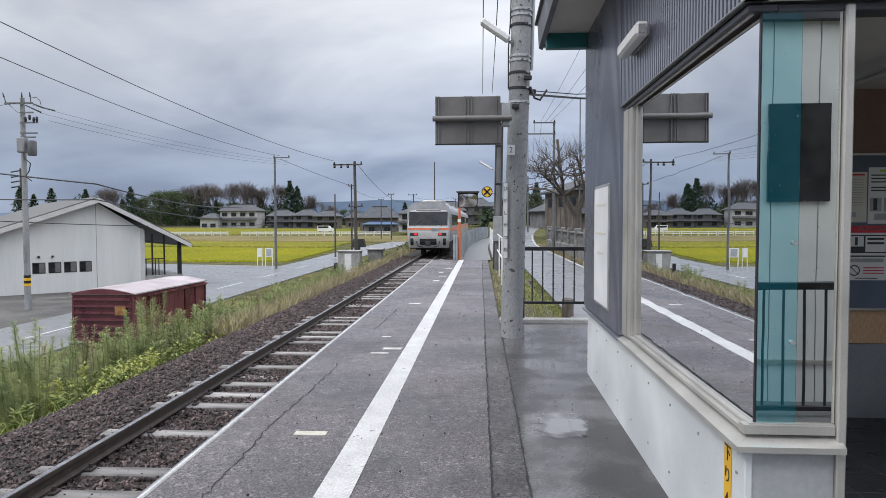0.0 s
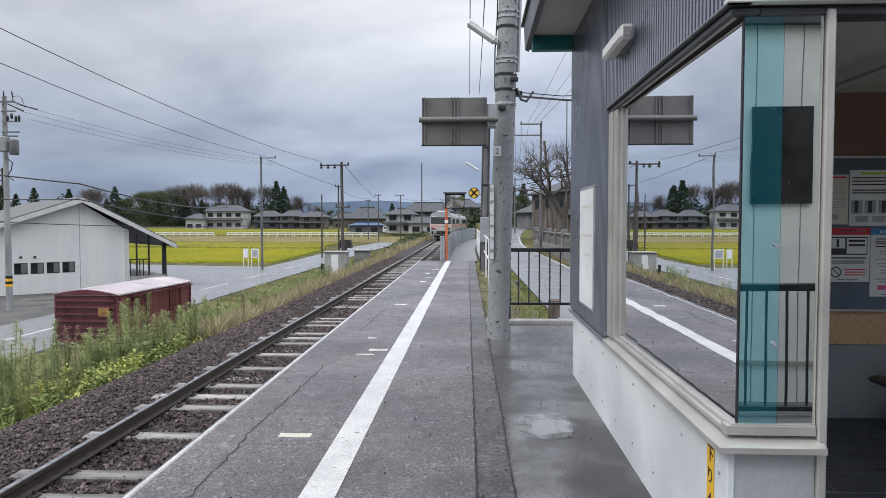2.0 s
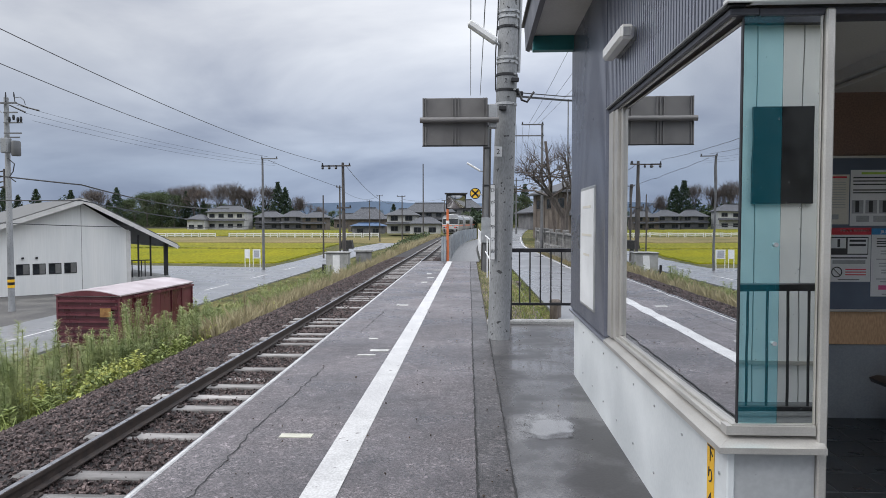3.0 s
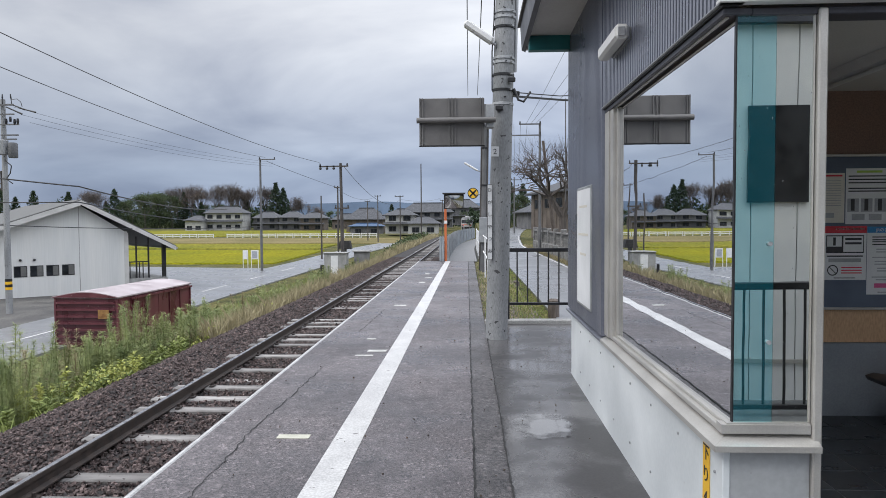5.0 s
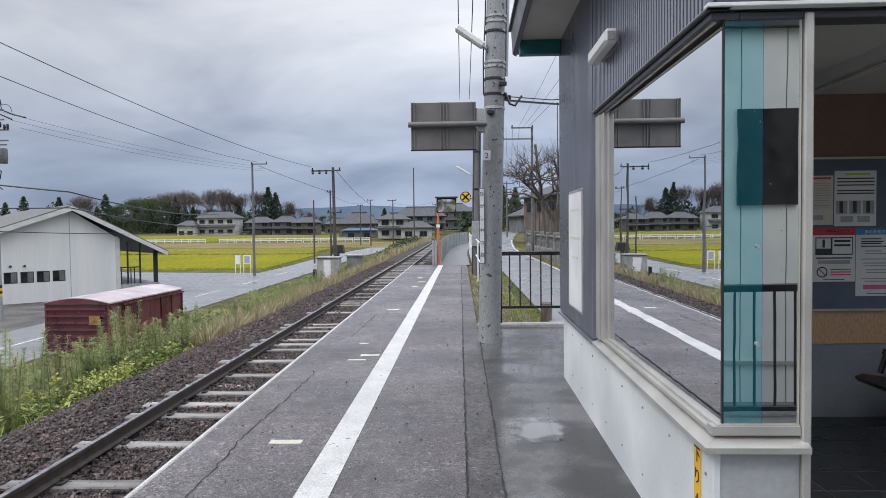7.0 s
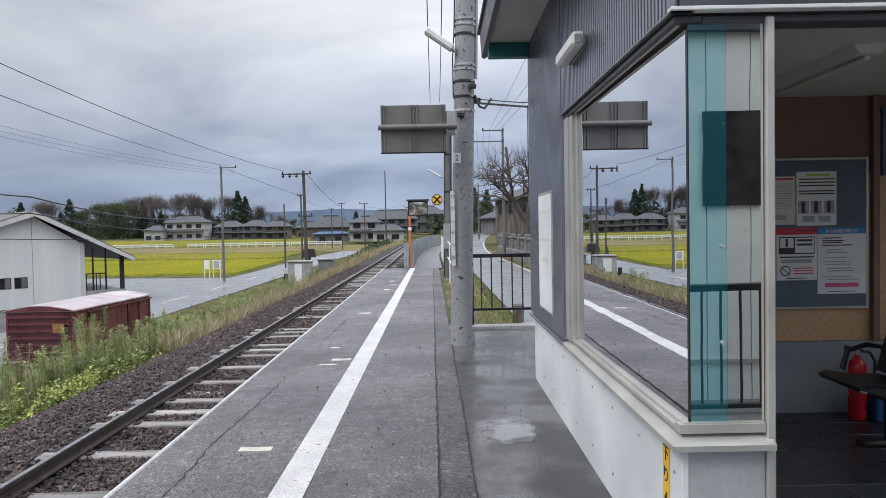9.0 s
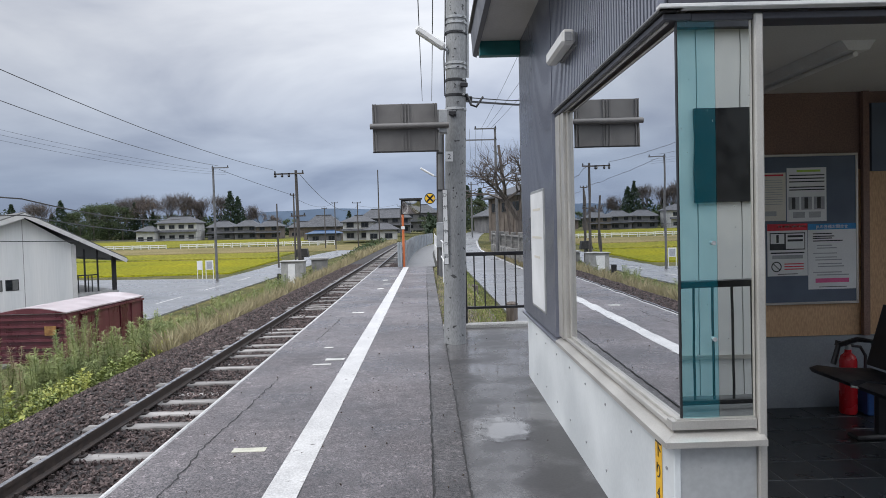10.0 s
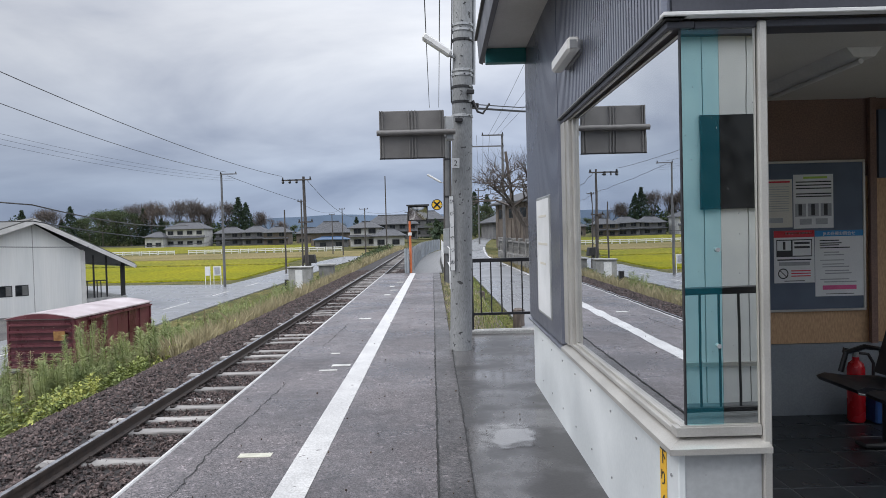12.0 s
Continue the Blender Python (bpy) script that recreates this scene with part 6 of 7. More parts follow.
info_board(-23.6, 70, 0.5, 2.0, False)
info_board(-22.6, 70, 0.75, 2.0, True)
for k in range(13):
    gr = thing("guard_rail", pose(-74 + k * 4.05 - (3 if k < 4 else 0), 158, rise(-60, 158)), "white roadside guard rail between fields", "guard rail", "guard rails")
    for z in (0.45, 0.85):
        part("rail", Geo().box(0, 3.9, 0, 0.08, z, z + 0.2), WHITE_PAINT, gr)
    for x in (0.1, 2.0, 3.8):
        part("post", Geo().box(x - 0.07, x + 0.07, 0.09, 0.2, 0, 1.1), WHITE_PAINT, gr)
van = thing("white_van", pose(-40, 188, rise(-40, 188) + 0.35), "white van driving along the far road", "van")
part("body", Geo().prism([(-2.2, 0.35), (2.2, 0.35), (2.2, 1.1), (1.6, 1.2), (1.1, 1.85), (-2.1, 1.85), (-2.2, 1.2)], "y", -0.85, 0.85), WHITE_PAINT, van)
part("window", Geo().box(-1.9, 1.0, -0.87, -0.851, 1.2, 1.7), WINDOW_DARK, van)
for x in (-1.4, 1.4):
    w_ = part("wheel", Geo().tube((x, -0.8, 0.33), (x, 0.8, 0.33), 0.33, 0.33, 12), TRAIN_DARK, van)


# ---- houses ----
def house(x, y, w, d, h, rise_, wall, roof, label, storeys=2, turn=0, base=None, hip=True):
    z = (ground_z(x, y) if base is None else base) - 0.1
    H = thing("house", pose(x, y, z, 0, 0, turn), label, "house", "village houses")
    part("wall", Geo().box(-w / 2, w / 2, 0, d, 0, h), wall, H)
    o = 0.7
    g = Geo()
    i = min(w, d) * 0.35 if hip else 0.3
    vs = [(-w / 2 - o, -o, h), (w / 2 + o, -o, h), (w / 2 + o, d + o, h), (-w / 2 - o, d + o, h), (-w / 2 + i, d / 2, h + rise_), (w / 2 - i, d / 2, h + rise_)]
    vs += [(a, b, c - 0.18) for a, b, c in vs[:4]]
    g.add(vs, [(0, 1, 5, 4), (1, 2, 5), (2, 3, 4, 5), (3, 0, 4), (0, 6, 7, 1), (1, 7, 8, 2), (2, 8, 9, 3), (3, 9, 6, 0), (6, 9, 8, 7)])
    part("roof", g, roof, H)
    part("ridge", Geo().box(-w / 2 + i, w / 2 - i, d / 2 - 0.18, d / 2 + 0.18, h + rise_ - 0.12, h + rise_ + 0.2), roof, H)
    if storeys == 2:
        g = Geo().prism([(-1.3, h * 0.50), (0, h * 0.50), (0, h * 0.62), (-1.3, h * 0.52)], "x", -w / 2 - 0.3, w / 2 + 0.3)
        part("lower_roof", g, roof, H)
    n = max(2, int(w / 3.2))
    for s in range(storeys):
        zz = (0.12 if s == 0 else 0.68) * h
        for k in range(n):
            cx = -w / 2 + w * (k + 0.5) / n
            win = part("window", Geo().box(cx - 0.95, cx + 0.95, -0.08, 0.0, zz, zz + 1.35), ROOF_GREY, H)
            part("pane", Geo().box(cx - 0.85, cx - 0.03, -0.10, -0.081, zz + 0.1, zz + 1.25), WINDOW_DARK, win)
            part("pane", Geo().box(cx + 0.03, cx + 0.85, -0.10, -0.081, zz + 0.1, zz + 1.25), WINDOW_DARK, win)
    return H


house(-85, 230, 13, 9, 6.2, 2.3, HOUSE_WHITE, ROOF_TILE, "large white two-storey house with tiled roof")
house(-94, 226, 6, 8, 3.6, 1.8, HOUSE_WHITE, ROOF_TILE, "low white annex of the large house", 1)
house(-72, 236, 9, 8, 4.4, 2.2, HOUSE_GREY, ROOF_TILE, "grey farmhouse with dark tiled roof", 2)
house(-62, 232, 8, 8, 4.6, 2.2, HOUSE_GREY, ROOF_TILE, "grey two-storey farmhouse behind the fields")
house(-53.5, 228, 8, 8, 4.4, 2.0, HOUSE_BROWN, ROOF_TILE, "brown wooden farmhouse with a dark roof", 2)
house(-31, 200, 11, 9, 4.2, 3.4, HOUSE_BROWN, ROOF_TILE, "dark wooden house with a broad roof", 1)
house(-29, 190, 9, 4, 2.4, 0.7, HOUSE_GREY, ROOF_BLUE, "low shed with a blue sheet roof", 1)
house(-17.5, 172, 7.5, 8, 4.8, 1.6, HOUSE_WHITE, ROOF_TILE, "white two-storey house near the crossing", 2, 0, -1.2)
house(-11.2, 168, 7.5, 7, 2.6, 1.7, HOUSE_WHITE, ROOF_TILE, "low white house with a dark roof", 1, 0, -1.2)
house(-13, 215, 16, 9, 5.0, 3.0, HOUSE_GREY, ROOF_TILE, "grey house with a wide tiled roof", 2, 0, 0.0)
house(-1.5, 250, 12, 10, 6.5, 3.2, HOUSE_GREY, ROOF_TILE, "tall grey house with a dark tiled roof", 2, 0, 0.6)
house(-45, 250, 12, 8, 3.6, 2.2, HOUSE_BROWN, ROOF_TILE, "brown farm building beyond the fields", 1)
side_house = house(16.0, 76, 10, 12, 5.6, 1.9, HOUSE_BROWN, ROOF_TILE, "brown house behind the stone fence", 2, 14, -0.4)
for k in range(3):
    for z in (3.6,):
        w_ = part("window", Geo().box(-5.08, -5.0, 1.2 + k * 3.6, 3.4 + k * 3.6, z, z + 1.3), STUMP, side_house)
        part("pane", Geo().box(-5.10, -5.081, 1.3 + k * 3.6, 2.25 + k * 3.6, z + 0.1, z + 1.2), WINDOW_DARK, w_)
        part("pane", Geo().box(-5.10, -5.081, 2.35 + k * 3.6, 3.3 + k * 3.6, z + 0.1, z + 1.2), WINDOW_DARK, w_)
for k in range(8):
    part("wall_batten", Geo().box(-5.06, -5.0, 0.3 + k * 1.5, 0.42 + k * 1.5, 0, 5.5), STUMP, side_house)
house(15, 118, 9, 8, 3.0, 1.8, HOUSE_GREY, ROOF_TILE, "low grey house up the lane", 1, 10)
house(24, 150, 10, 8, 4.5, 2.0, HOUSE_GREY, ROOF_TILE, "grey house up the wooded slope", 2, 10)

# ---- stone fence beside the lane ----
sf = thing("stone_fence", pose(6.35, 0, 0), "grey stone balustrade on a rubble footing", "stone fence")
rnd = random.Random(9)
for k in range(22):
    y = 33 + k * 1.35
    part("footing_stone", Geo().box(-0.28 + rnd.uniform(-0.05, 0.05), 0.3, y, y + 1.3, -1.1, -0.12 + rnd.uniform(-0.06, 0.06), 0.06), STONE, sf)
bal = Geo().box(-0.06, 0.06, -0.06, 0.06, -0.2, 0.72, 0.025).mesh("baluster", STONE)
for k in range(80):
    o = new("baluster", bal)
    o.parent = sf
    o.matrix_basis = pose(0, 33.2 + k * 0.37, 0)
part("coping", Geo().box(-0.13, 0.13, 33, 62.7, 0.70, 0.82, 0.02), STONE, sf)
for k in range(9):
    y = 33 + k * 3.7
    part("pier", Geo().box(-0.2, 0.2, y - 0.2, y + 0.2, -0.2, 1.05, 0.04), STONE, sf)
for x, y, h in ((1.68, 23.5, 0.65), (2.25, 17.4, 0.55)):
    s_ = thing("old_post", pose(x, y, ground_z(x, y) - 0.05), "weathered short wooden post in grass", "post", "old posts")
    part("post", Geo().lathe([(0.16, 0), (0.15, h * 0.5), (0.16, h), (0.10, h + 0.04)], 9), STUMP, s_)


# ---- plants ----
def leaves(n, centre, spread, size, rs, flat=0.5, long=2.0):
    """n small two-triangle leaves with uneven directions about the given centres."""
    c = centre + rs.normal(size=(n, 3)) * spread
    a = rs.normal(size=(n, 3))
    a /= np.linalg.norm(a, axis=1)[:, None]
    b = np.cross(a, rs.normal(size=(n, 3)))
    b /= np.linalg.norm(b, axis=1)[:, None] + 1e-9
    s = size * rs.uniform(0.6, 1.4, (n, 1))
    v = np.stack([c - a * s * long, c - b * s * flat, c + a * s * long, c + b * s * flat], 1)
    return v.reshape(-1, 3), np.arange(4 * n).reshape(-1, 4)


def sprays(n, foot, length, width, rs):
    """n thin twigs that rise and spread from one branch end."""
    d = rs.normal(size=(n, 3)) * 0.5 + np.array([0, 0, 0.8])
    d += np.array([foot[0], foot[1], 0.0]) / (np.hypot(foot[0], foot[1]) + 1.0) * 0.5
    d *= (length * rs.uniform(0.5, 1.2, n) / np.linalg.norm(d, axis=1))[:, None]
    a = rs.uniform(0, math.tau, n)
    w = np.stack([np.cos(a), np.sin(a), np.zeros(n)], -1) * width
    c = foot + rs.normal(size=(n, 3)) * length * 0.12
    v = np.stack([c - w, c + w, c + d + w * 0.4, c + d - w * 0.4], 1)
    return v.reshape(-1, 3), np.arange(4 * n).reshape(-1, 4)


def join(pieces):
    vs, fs, k = [], [], 0
    for v, f in pieces:
        vs.append(v)
        fs.append(f + k)
        k += len(v)
    return np.concatenate(vs).tolist(), np.concatenate(fs).tolist()


def weeds(name, n, xs, ys, height, material, label, seed, per=70, leaf=(0.055, 0.010), bias=1.0):
    """Upright stems, each with many narrow leaves and a denser tip."""
    rs = np.random.RandomState(seed)
    out = []
    for _ in range(n):
        if _ % 6 == 0:
            cx, cy, ch = rs.uniform(*xs), ys[0] + (ys[1] - ys[0]) * rs.uniform() ** bias, rs.uniform(0.6, 1.1)
        x, y = cx + rs.normal() * 0.24, cy + rs.normal() * 0.24
        h = height * ch * rs.uniform(0.75, 1.12)
        z = ground_z(x, y) - 0.05
        lean = rs.normal(size=2) * 0.10
        t = rs.uniform(0.06, 1.0, per) ** 0.8
        c = np.stack([x + lean[0] * t * h, y + lean[1] * t * h, z + t * h], -1)
        ang = rs.uniform(0, math.tau, per)
        L = leaf[0] * rs.uniform(0.6, 1.3, per) * (1.25 - 0.6 * t)
        up = rs.uniform(0.1, 0.9, per)
        d = np.stack([np.cos(ang), np.sin(ang), up], -1)
        side = np.stack([-np.sin(ang), np.cos(ang), rs.uniform(-0.4, 0.4, per)], -1) * leaf[1]
        m = c + d * L[:, None]
        v = np.stack([c, m - side, c + d * 2 * L[:, None] - np.array([0, 0, 0.02]), m + side], 1).reshape(-1, 3)
        out.append((v, np.arange(4 * per).reshape(-1, 4)))
        r = 0.006
        q = np.array([(x - r, y, z), (x + r, y, z), (x + lean[0] * h + r, y + lean[1] * h, z + h), (x + lean[0] * h - r, y + lean[1] * h, z + h)])
        out.append((q, np.array([[0, 1, 2, 3]])))
    v, f = join(out)
    return tagged(raw(name, v, f, material), label, "weeds", kind="stuff")


def blades(name, n, xs, ys, height, material, label, seed, width=0.006, bias=1.0, cat="grass"):
    rs = np.random.RandomState(seed)
    x, y = rs.uniform(*xs, n), ys[0] + (ys[1] - ys[0]) * rs.uniform(size=n) ** bias
    z = np.array([ground_z(a, b) for a, b in zip(x, y)]) - 0.03
    h = height * rs.uniform(0.4, 1.2, n)
    a = rs.uniform(0, math.tau, n)
    w = np.stack([np.cos(a), np.sin(a), np.zeros(n)], -1) * width
    lean = rs.normal(size=(n, 2)) * 0.28 * h[:, None]
    p = np.stack([x, y, z], -1)
    mid = p + np.concatenate([lean * 0.35, (h * 0.6)[:, None]], 1)
    tip = p + np.concatenate([lean, h[:, None]], 1)
    v = np.stack([p - w, p + w, mid + w * 0.7, tip, mid - w * 0.7], 1).reshape(-1, 3)
    f = np.arange(5 * n).reshape(-1, 5)
    return tagged(raw(name, v.tolist(), f.tolist(), material), label, cat, kind="stuff")


def ground_cover(name, n, xs, ys, material, label, seed, size=0.05, lift=0.15, bias=1.0):
    rs = np.random.RandomState(seed)
    x, y = rs.uniform(*xs, n), ys[0] + (ys[1] - ys[0]) * rs.uniform(size=n) ** bias
    z = np.array([ground_z(a, b) for a, b in zip(x, y)]) + rs.uniform(0, lift, n) * (0.5 + 0.5 * np.sin(x * 2.1 + y * 1.3))
    v, f = leaves(n, np.stack([x, y, z], -1), 0.03, size, rs, 0.55, 0.8)
    return tagged(raw(name, v.tolist(), f.tolist(), material), label, "weeds", kind="stuff")


weeds("goldenrod", 230, (-10.2, -7.3), (9.8, 16), 1.85, WEED_GREY, "tall grey-green goldenrod stems on the bank", 11, 560, (0.062, 0.005))
weeds("goldenrod", 330, (-10.2, -6.6), (14.0, 36), 1.35, WEED_GREY, "grey-green goldenrod further along the bank", 12, 220, (0.085, 0.008), 1.3)
weeds("goldenrod", 60, (-9.6, -7.4), (10.5, 24), 1.75, WEED_BROWN, "browning goldenrod stems gone to seed", 41, 300, (0.07, 0.006))
weeds("weeds", 260, (-9.0, -6.5), (6.5, 22), 0.6, WEED, "fresh green leafy bank weeds", 13, 70, (0.07, 0.022))
weeds("weeds", 70, (-8.6, -6.6), (10, 20), 0.95, WEED_YELLOW, "yellowing autumn bank weeds", 14, 80, (0.06, 0.016))
weeds("weeds", 170, (-9.8, -6.5), (24, 60), 1.3, WEED_GREY, "sparse tall weeds in dry grass", 15, 70, (0.08, 0.016))
ground_cover("creepers", 30000, (-10.5, -6.3), (6.0, 24), WEED, "low green creeping leaves on the bank", 16, 0.034, 0.4, 1.3)
ground_cover("creepers", 30000, (-10.5, -6.3), (6.0, 24), WEED_YELLOW, "low yellow-green creeping leaves", 17, 0.04, 0.55, 1.3)
ground_cover("creepers", 26000, (-9.6, -6.45), (5.5, 12.5), WEED_YELLOW, "bright leafy creepers near the ballast", 26, 0.033, 0.6, 1.0)
ground_cover("creepers", 20000, (-9.6, -6.4), (5.5, 12.5), WEED, "green leafy creepers near the ballast", 27, 0.036, 0.5, 1.0)
blades("dry_grass", 42000, (-10.2, -6.1), (16, 80), 0.75, DRY, "dry tan grass along the track bank", 18, 0.014, 1.3)
blades("dry_grass", 9000, (-10.0, -6.0), (60, 140), 1.1, DRY, "pale dry grass beyond the station", 19, 0.035)
blades("grass", 16000, (-13.5, -6.4), (6, 60), 0.45, WEED, "green grass on the bank slope", 20, 0.012, 1.2)
blades("grass", 9000, (0.9, 2.35), (10.5, 40), 0.10, WEED, "short green grass beside the lane", 21, 0.008, 1.3)
blades("verge_weeds", 1900, (0.30, 1.2), (10.5, 26), 0.11, WEED, "green weeds in the verge soil", 25, 0.008)
blades("grass", 5000, (0.30, 1.2), (10.5, 26.5), 0.09, DRY, "dry weeds in the platform gap", 22, 0.006)
blades("grass", 2500, (5.75, 6.1), (25, 70), 0.3, DRY, "dry grass below the stone fence", 23, 0.012)
ground_cover("bushes", 3200, (-9.6, -6.5), (74, 86), BROADLEAF, "leafy green bush on the track bank", 42, 0.13, 1.9)
ground_cover("bushes", 5000, (-10.5, -6.6), (82, 112), BROADLEAF, "rounded green bushes beside the track", 24, 0.22, 1.9)


def cedar(h, seed):
    rs = np.random.RandomState(seed)
    t = thing("cedar_tree", pose(0, 0, 0), "dark green conical cedar tree", "tree", "cedars")
    part("trunk", Geo().tube((0, 0, 0), (0, 0, h * 0.9), h * 0.018, 0.03, 6), BARK, t)
    out = []
    for k in range(430):
        q = rs.uniform(0.06, 1.0)
        r = h * 0.225 * min(1.0, (1 - q) * 1.45) ** 0.7 * math.sqrt(rs.uniform(0.05, 1.0)) * rs.uniform(0.8, 1.12)
        a = rs.uniform(0, math.tau)
        out.append(leaves(14, np.array([r * math.cos(a), r * math.sin(a), q * h]), h * 0.013, h * 0.013, rs, 0.5, 1.3))
    v, f = join(out)
    c = raw("crown", v, f, CEDAR)
    c.parent = t
    return t


def broadleaf(h, seed, material, label, bareness=0.0, deep=4):
    rs = np.random.RandomState(seed)
    rnd = random.Random(seed)
    t = thing("tree", pose(0, 0, 0), label, "tree", "trees")
    g, tips = Geo(), []
    wide, lift = {4: (0.47, 0.08), 5: (0.34, 0.10), 6: (0.78, -0.02)}[deep]

    def grow(p, d, L, r, n):
        q = p + d * L
        g.tube(p, q, r, max(0.02, r * 0.68), 5 if n > 3 else 3, False)
        if n == 0:
            tips.append(q)
            return
        for _ in range(3 if n > 1 else 4):
            e = (d + Vector((rnd.gauss(0, wide), rnd.gauss(0, wide), rnd.gauss(lift, 0.28)))).normalized()
            grow(q, e, L * (rnd.uniform(0.72, 1.0) if deep == 5 else rnd.uniform(0.62, 0.86)), max(0.024, r * 0.58), n - 1)
    grow(Vector((0, 0, 0)), Vector((0, 0, 1)), h * {4: 0.27, 5: 0.145, 6: 0.19}[deep], h * {4: 0.022, 5: 0.017, 6: 0.027}[deep], min(deep, 5))
    part("trunk", g, TWIG if deep == 5 else BARK, t)
    if deep > 4:
        # sprays of fine twigs at the branch ends
        v, f = join([sprays(6 if deep == 5 else 4, np.array(q), h * (0.062 if deep == 5 else 0.06), h * (0.0010 if deep == 5 else 0.0006), rs) for q in tips])
        c = raw("twig_spray", v, f, TWIG)
        c.parent = t
    out = []
    for q in tips:
        if rs.uniform() < bareness:
            continue
        out.append(leaves(34 if bareness < 0.3 else 6, np.array(q), h * 0.036, h * (0.009 if bareness < 0.3 else 0.006), rs, 0.8, 1.0))
    if bareness == 0:
        for _ in range(90):
            a, q = rs.uniform(0, math.tau), rs.uniform(0.05, 0.6)
            r = h * 0.30 * math.sqrt(rs.uniform()) * (0.6 + q)
            out.append(leaves(30, np.array([r * math.cos(a), r * math.sin(a), q * h]), h * 0.04, h * 0.010, rs, 0.8, 1.0))
    if out:
        v, f = join(out)
        c = raw("crown", v, f, material)
        c.parent = t
    return t


rnd = random.Random(4)
kinds = {"c": cedar(14, 1), "k": cedar(14, 2), "g": broadleaf(13, 9, RUSSET, "bare old cherry tree with spreading dark limbs", 2.0, 6), "b": broadleaf(13, 3, BROADLEAF, "broad green deciduous tree with full crown"), "r": broadleaf(13, 5, RUSSET, "autumn tree with thin russet leaves", 0.55, 5), "n": broadleaf(13, 7, RUSSET, "bare grey-brown autumn tree with fine twigs", 2.0, 5)}
used, tall = set(), {}


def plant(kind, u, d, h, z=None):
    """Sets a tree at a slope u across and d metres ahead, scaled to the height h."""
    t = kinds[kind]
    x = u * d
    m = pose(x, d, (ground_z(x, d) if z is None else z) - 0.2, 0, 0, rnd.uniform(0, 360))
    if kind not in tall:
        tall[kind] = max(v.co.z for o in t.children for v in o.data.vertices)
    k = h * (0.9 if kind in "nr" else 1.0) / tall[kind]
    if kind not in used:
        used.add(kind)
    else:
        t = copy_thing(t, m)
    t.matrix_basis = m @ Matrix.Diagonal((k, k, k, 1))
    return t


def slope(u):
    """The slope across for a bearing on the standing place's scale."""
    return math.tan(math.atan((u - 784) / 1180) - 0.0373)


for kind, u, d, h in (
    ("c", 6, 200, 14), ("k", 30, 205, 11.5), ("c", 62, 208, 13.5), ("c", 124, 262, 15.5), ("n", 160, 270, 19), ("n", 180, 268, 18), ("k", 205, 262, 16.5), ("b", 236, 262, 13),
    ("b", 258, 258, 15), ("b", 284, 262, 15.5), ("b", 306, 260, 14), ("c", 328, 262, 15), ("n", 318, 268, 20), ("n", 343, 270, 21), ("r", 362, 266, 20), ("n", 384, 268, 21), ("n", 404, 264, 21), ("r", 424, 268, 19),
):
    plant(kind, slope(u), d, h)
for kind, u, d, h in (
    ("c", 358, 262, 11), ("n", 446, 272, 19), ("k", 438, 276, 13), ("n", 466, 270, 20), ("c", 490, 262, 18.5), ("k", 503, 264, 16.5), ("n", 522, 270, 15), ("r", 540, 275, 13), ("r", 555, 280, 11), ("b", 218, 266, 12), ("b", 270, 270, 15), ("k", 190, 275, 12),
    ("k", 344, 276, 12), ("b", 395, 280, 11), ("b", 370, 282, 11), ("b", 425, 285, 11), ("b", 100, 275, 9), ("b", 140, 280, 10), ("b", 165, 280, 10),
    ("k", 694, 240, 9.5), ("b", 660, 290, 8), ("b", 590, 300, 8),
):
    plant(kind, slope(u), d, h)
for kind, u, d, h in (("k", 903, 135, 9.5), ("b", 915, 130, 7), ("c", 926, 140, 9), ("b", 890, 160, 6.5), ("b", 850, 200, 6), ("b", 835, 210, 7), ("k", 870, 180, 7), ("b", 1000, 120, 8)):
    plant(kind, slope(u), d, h)
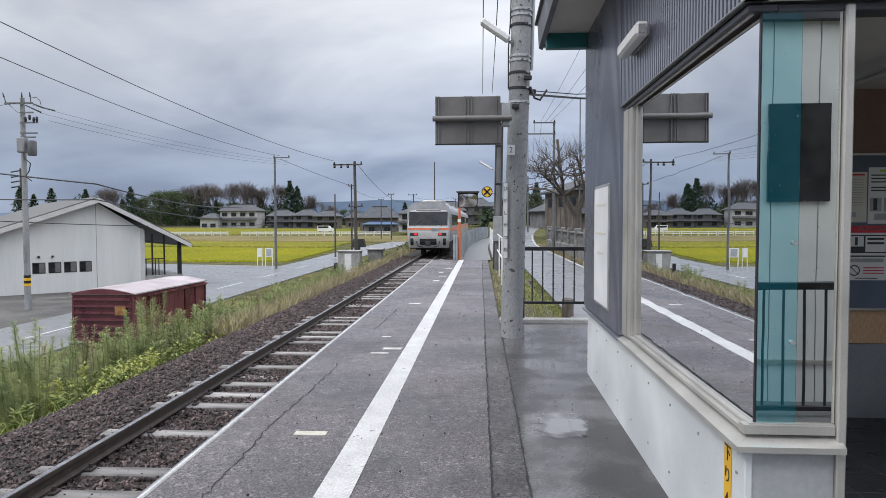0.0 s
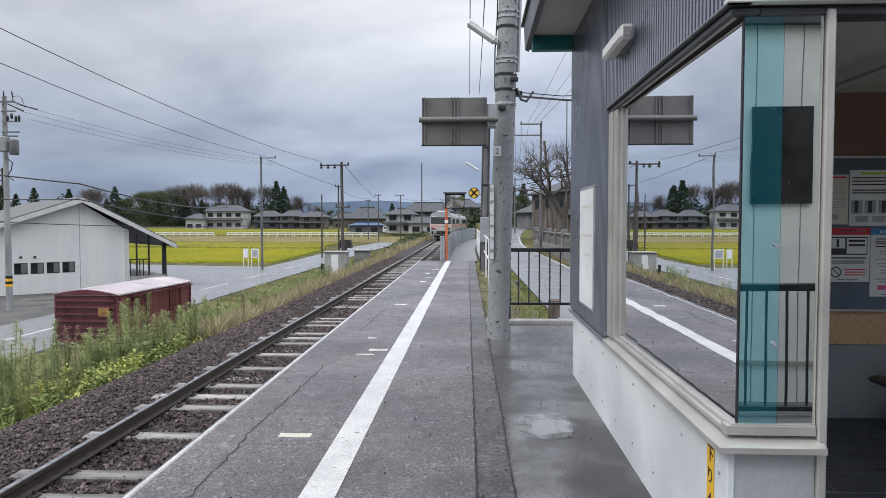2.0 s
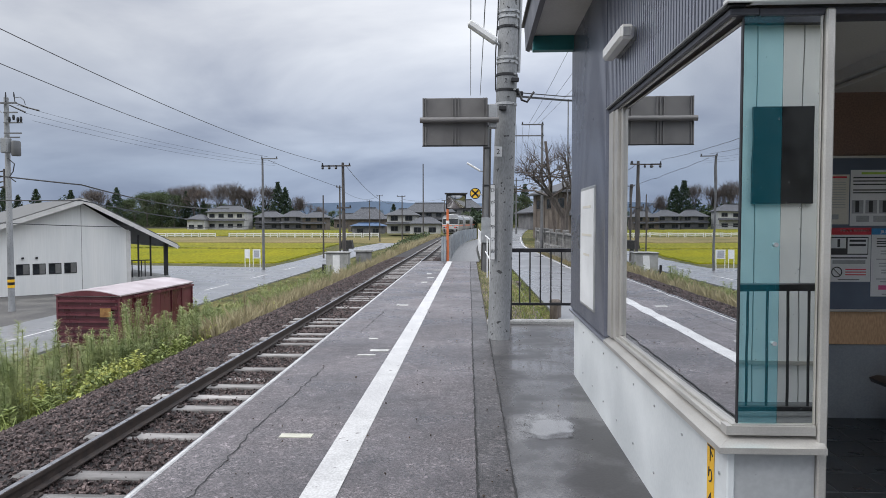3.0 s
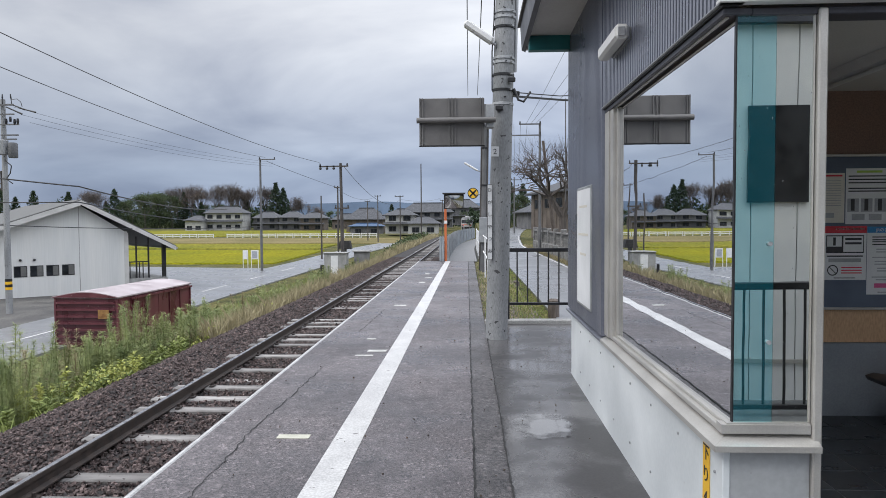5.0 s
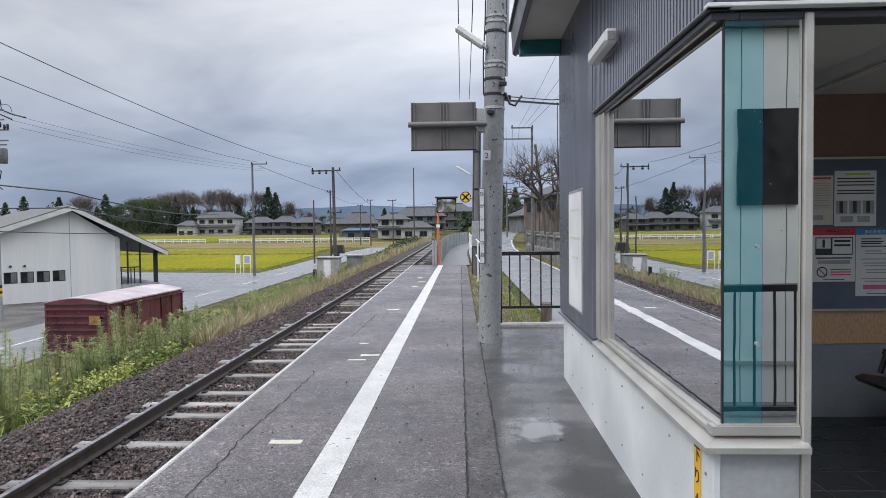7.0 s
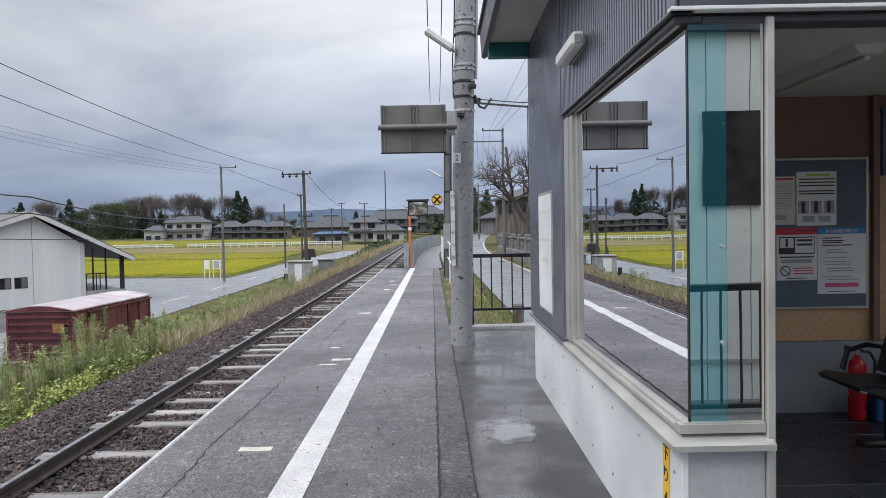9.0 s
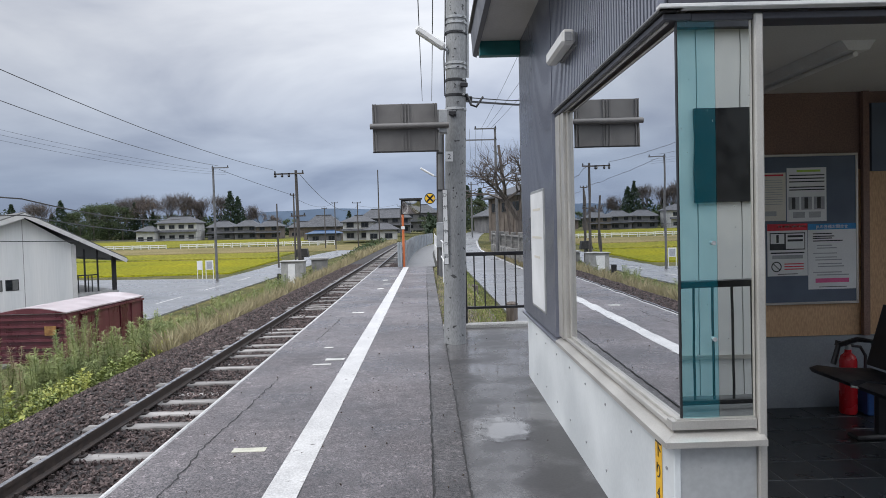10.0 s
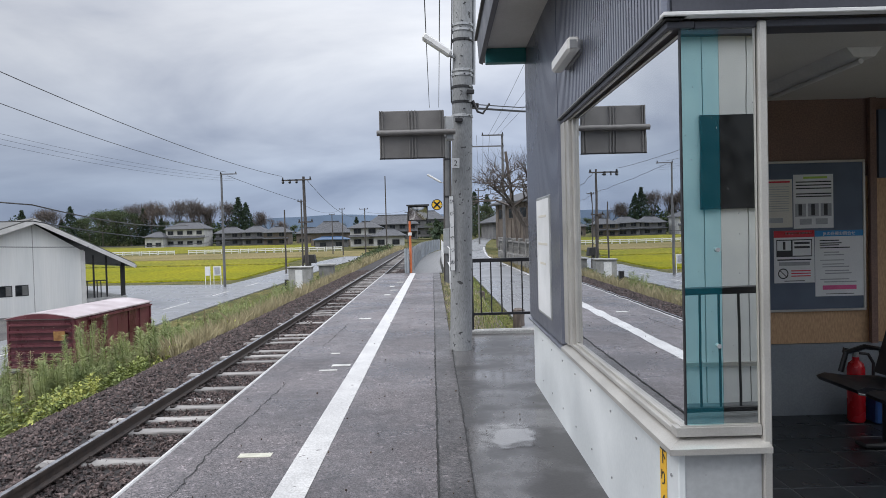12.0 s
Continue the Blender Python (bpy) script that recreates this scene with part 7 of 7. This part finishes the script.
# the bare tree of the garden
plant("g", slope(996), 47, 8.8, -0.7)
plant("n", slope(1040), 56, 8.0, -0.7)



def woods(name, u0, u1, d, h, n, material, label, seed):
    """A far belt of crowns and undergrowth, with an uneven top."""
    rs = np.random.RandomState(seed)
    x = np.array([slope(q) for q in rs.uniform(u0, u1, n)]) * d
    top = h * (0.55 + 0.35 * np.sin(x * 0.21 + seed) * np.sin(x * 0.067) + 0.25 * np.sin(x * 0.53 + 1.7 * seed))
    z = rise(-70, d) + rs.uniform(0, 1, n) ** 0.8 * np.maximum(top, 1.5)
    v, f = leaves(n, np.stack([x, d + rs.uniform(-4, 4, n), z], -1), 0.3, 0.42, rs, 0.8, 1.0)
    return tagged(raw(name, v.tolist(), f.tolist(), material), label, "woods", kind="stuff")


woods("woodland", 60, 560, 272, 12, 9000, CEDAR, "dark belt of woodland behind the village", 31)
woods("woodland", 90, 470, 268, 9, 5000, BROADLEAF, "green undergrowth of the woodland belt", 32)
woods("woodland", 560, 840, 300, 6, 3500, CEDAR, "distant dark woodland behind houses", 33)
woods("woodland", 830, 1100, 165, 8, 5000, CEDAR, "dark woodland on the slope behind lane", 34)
hill = Geo()
rs = np.random.RandomState(2)
n = 120
xs = np.linspace(-2600, 1500, n)
top = [36 + 30 * noise.noise((x * 0.0016, 0.3, 0)) + 10 * noise.noise((x * 0.006, 1.3, 0)) + 58 * math.exp(-((x + 300) / 480) ** 2) for x in xs]
hill.add([(x, 2600, -40) for x in xs] + [(x, 2750 + 60 * math.sin(x * 0.002), max(6, z)) for x, z in zip(xs, top)] + [(x, 3400, -40) for x in xs],
         [(i, i + 1, n + i + 1, n + i) for i in range(n - 1)] + [(n + i, n + i + 1, 2 * n + i + 1, 2 * n + i) for i in range(n - 1)])
tagged(part("hills", hill, HILL), "wooded hills far beyond the valley, haze in their blue colour", "hills", kind="structure")


def motions():
    for k, car in enumerate(cars):
        walk(car, [(t, on_track(s + 21.3 * k)) for t, s in TAIL_AT])
    walk(van, [(t, pose(x, 188, z)) for t, x, z in VAN_AT])


motions()
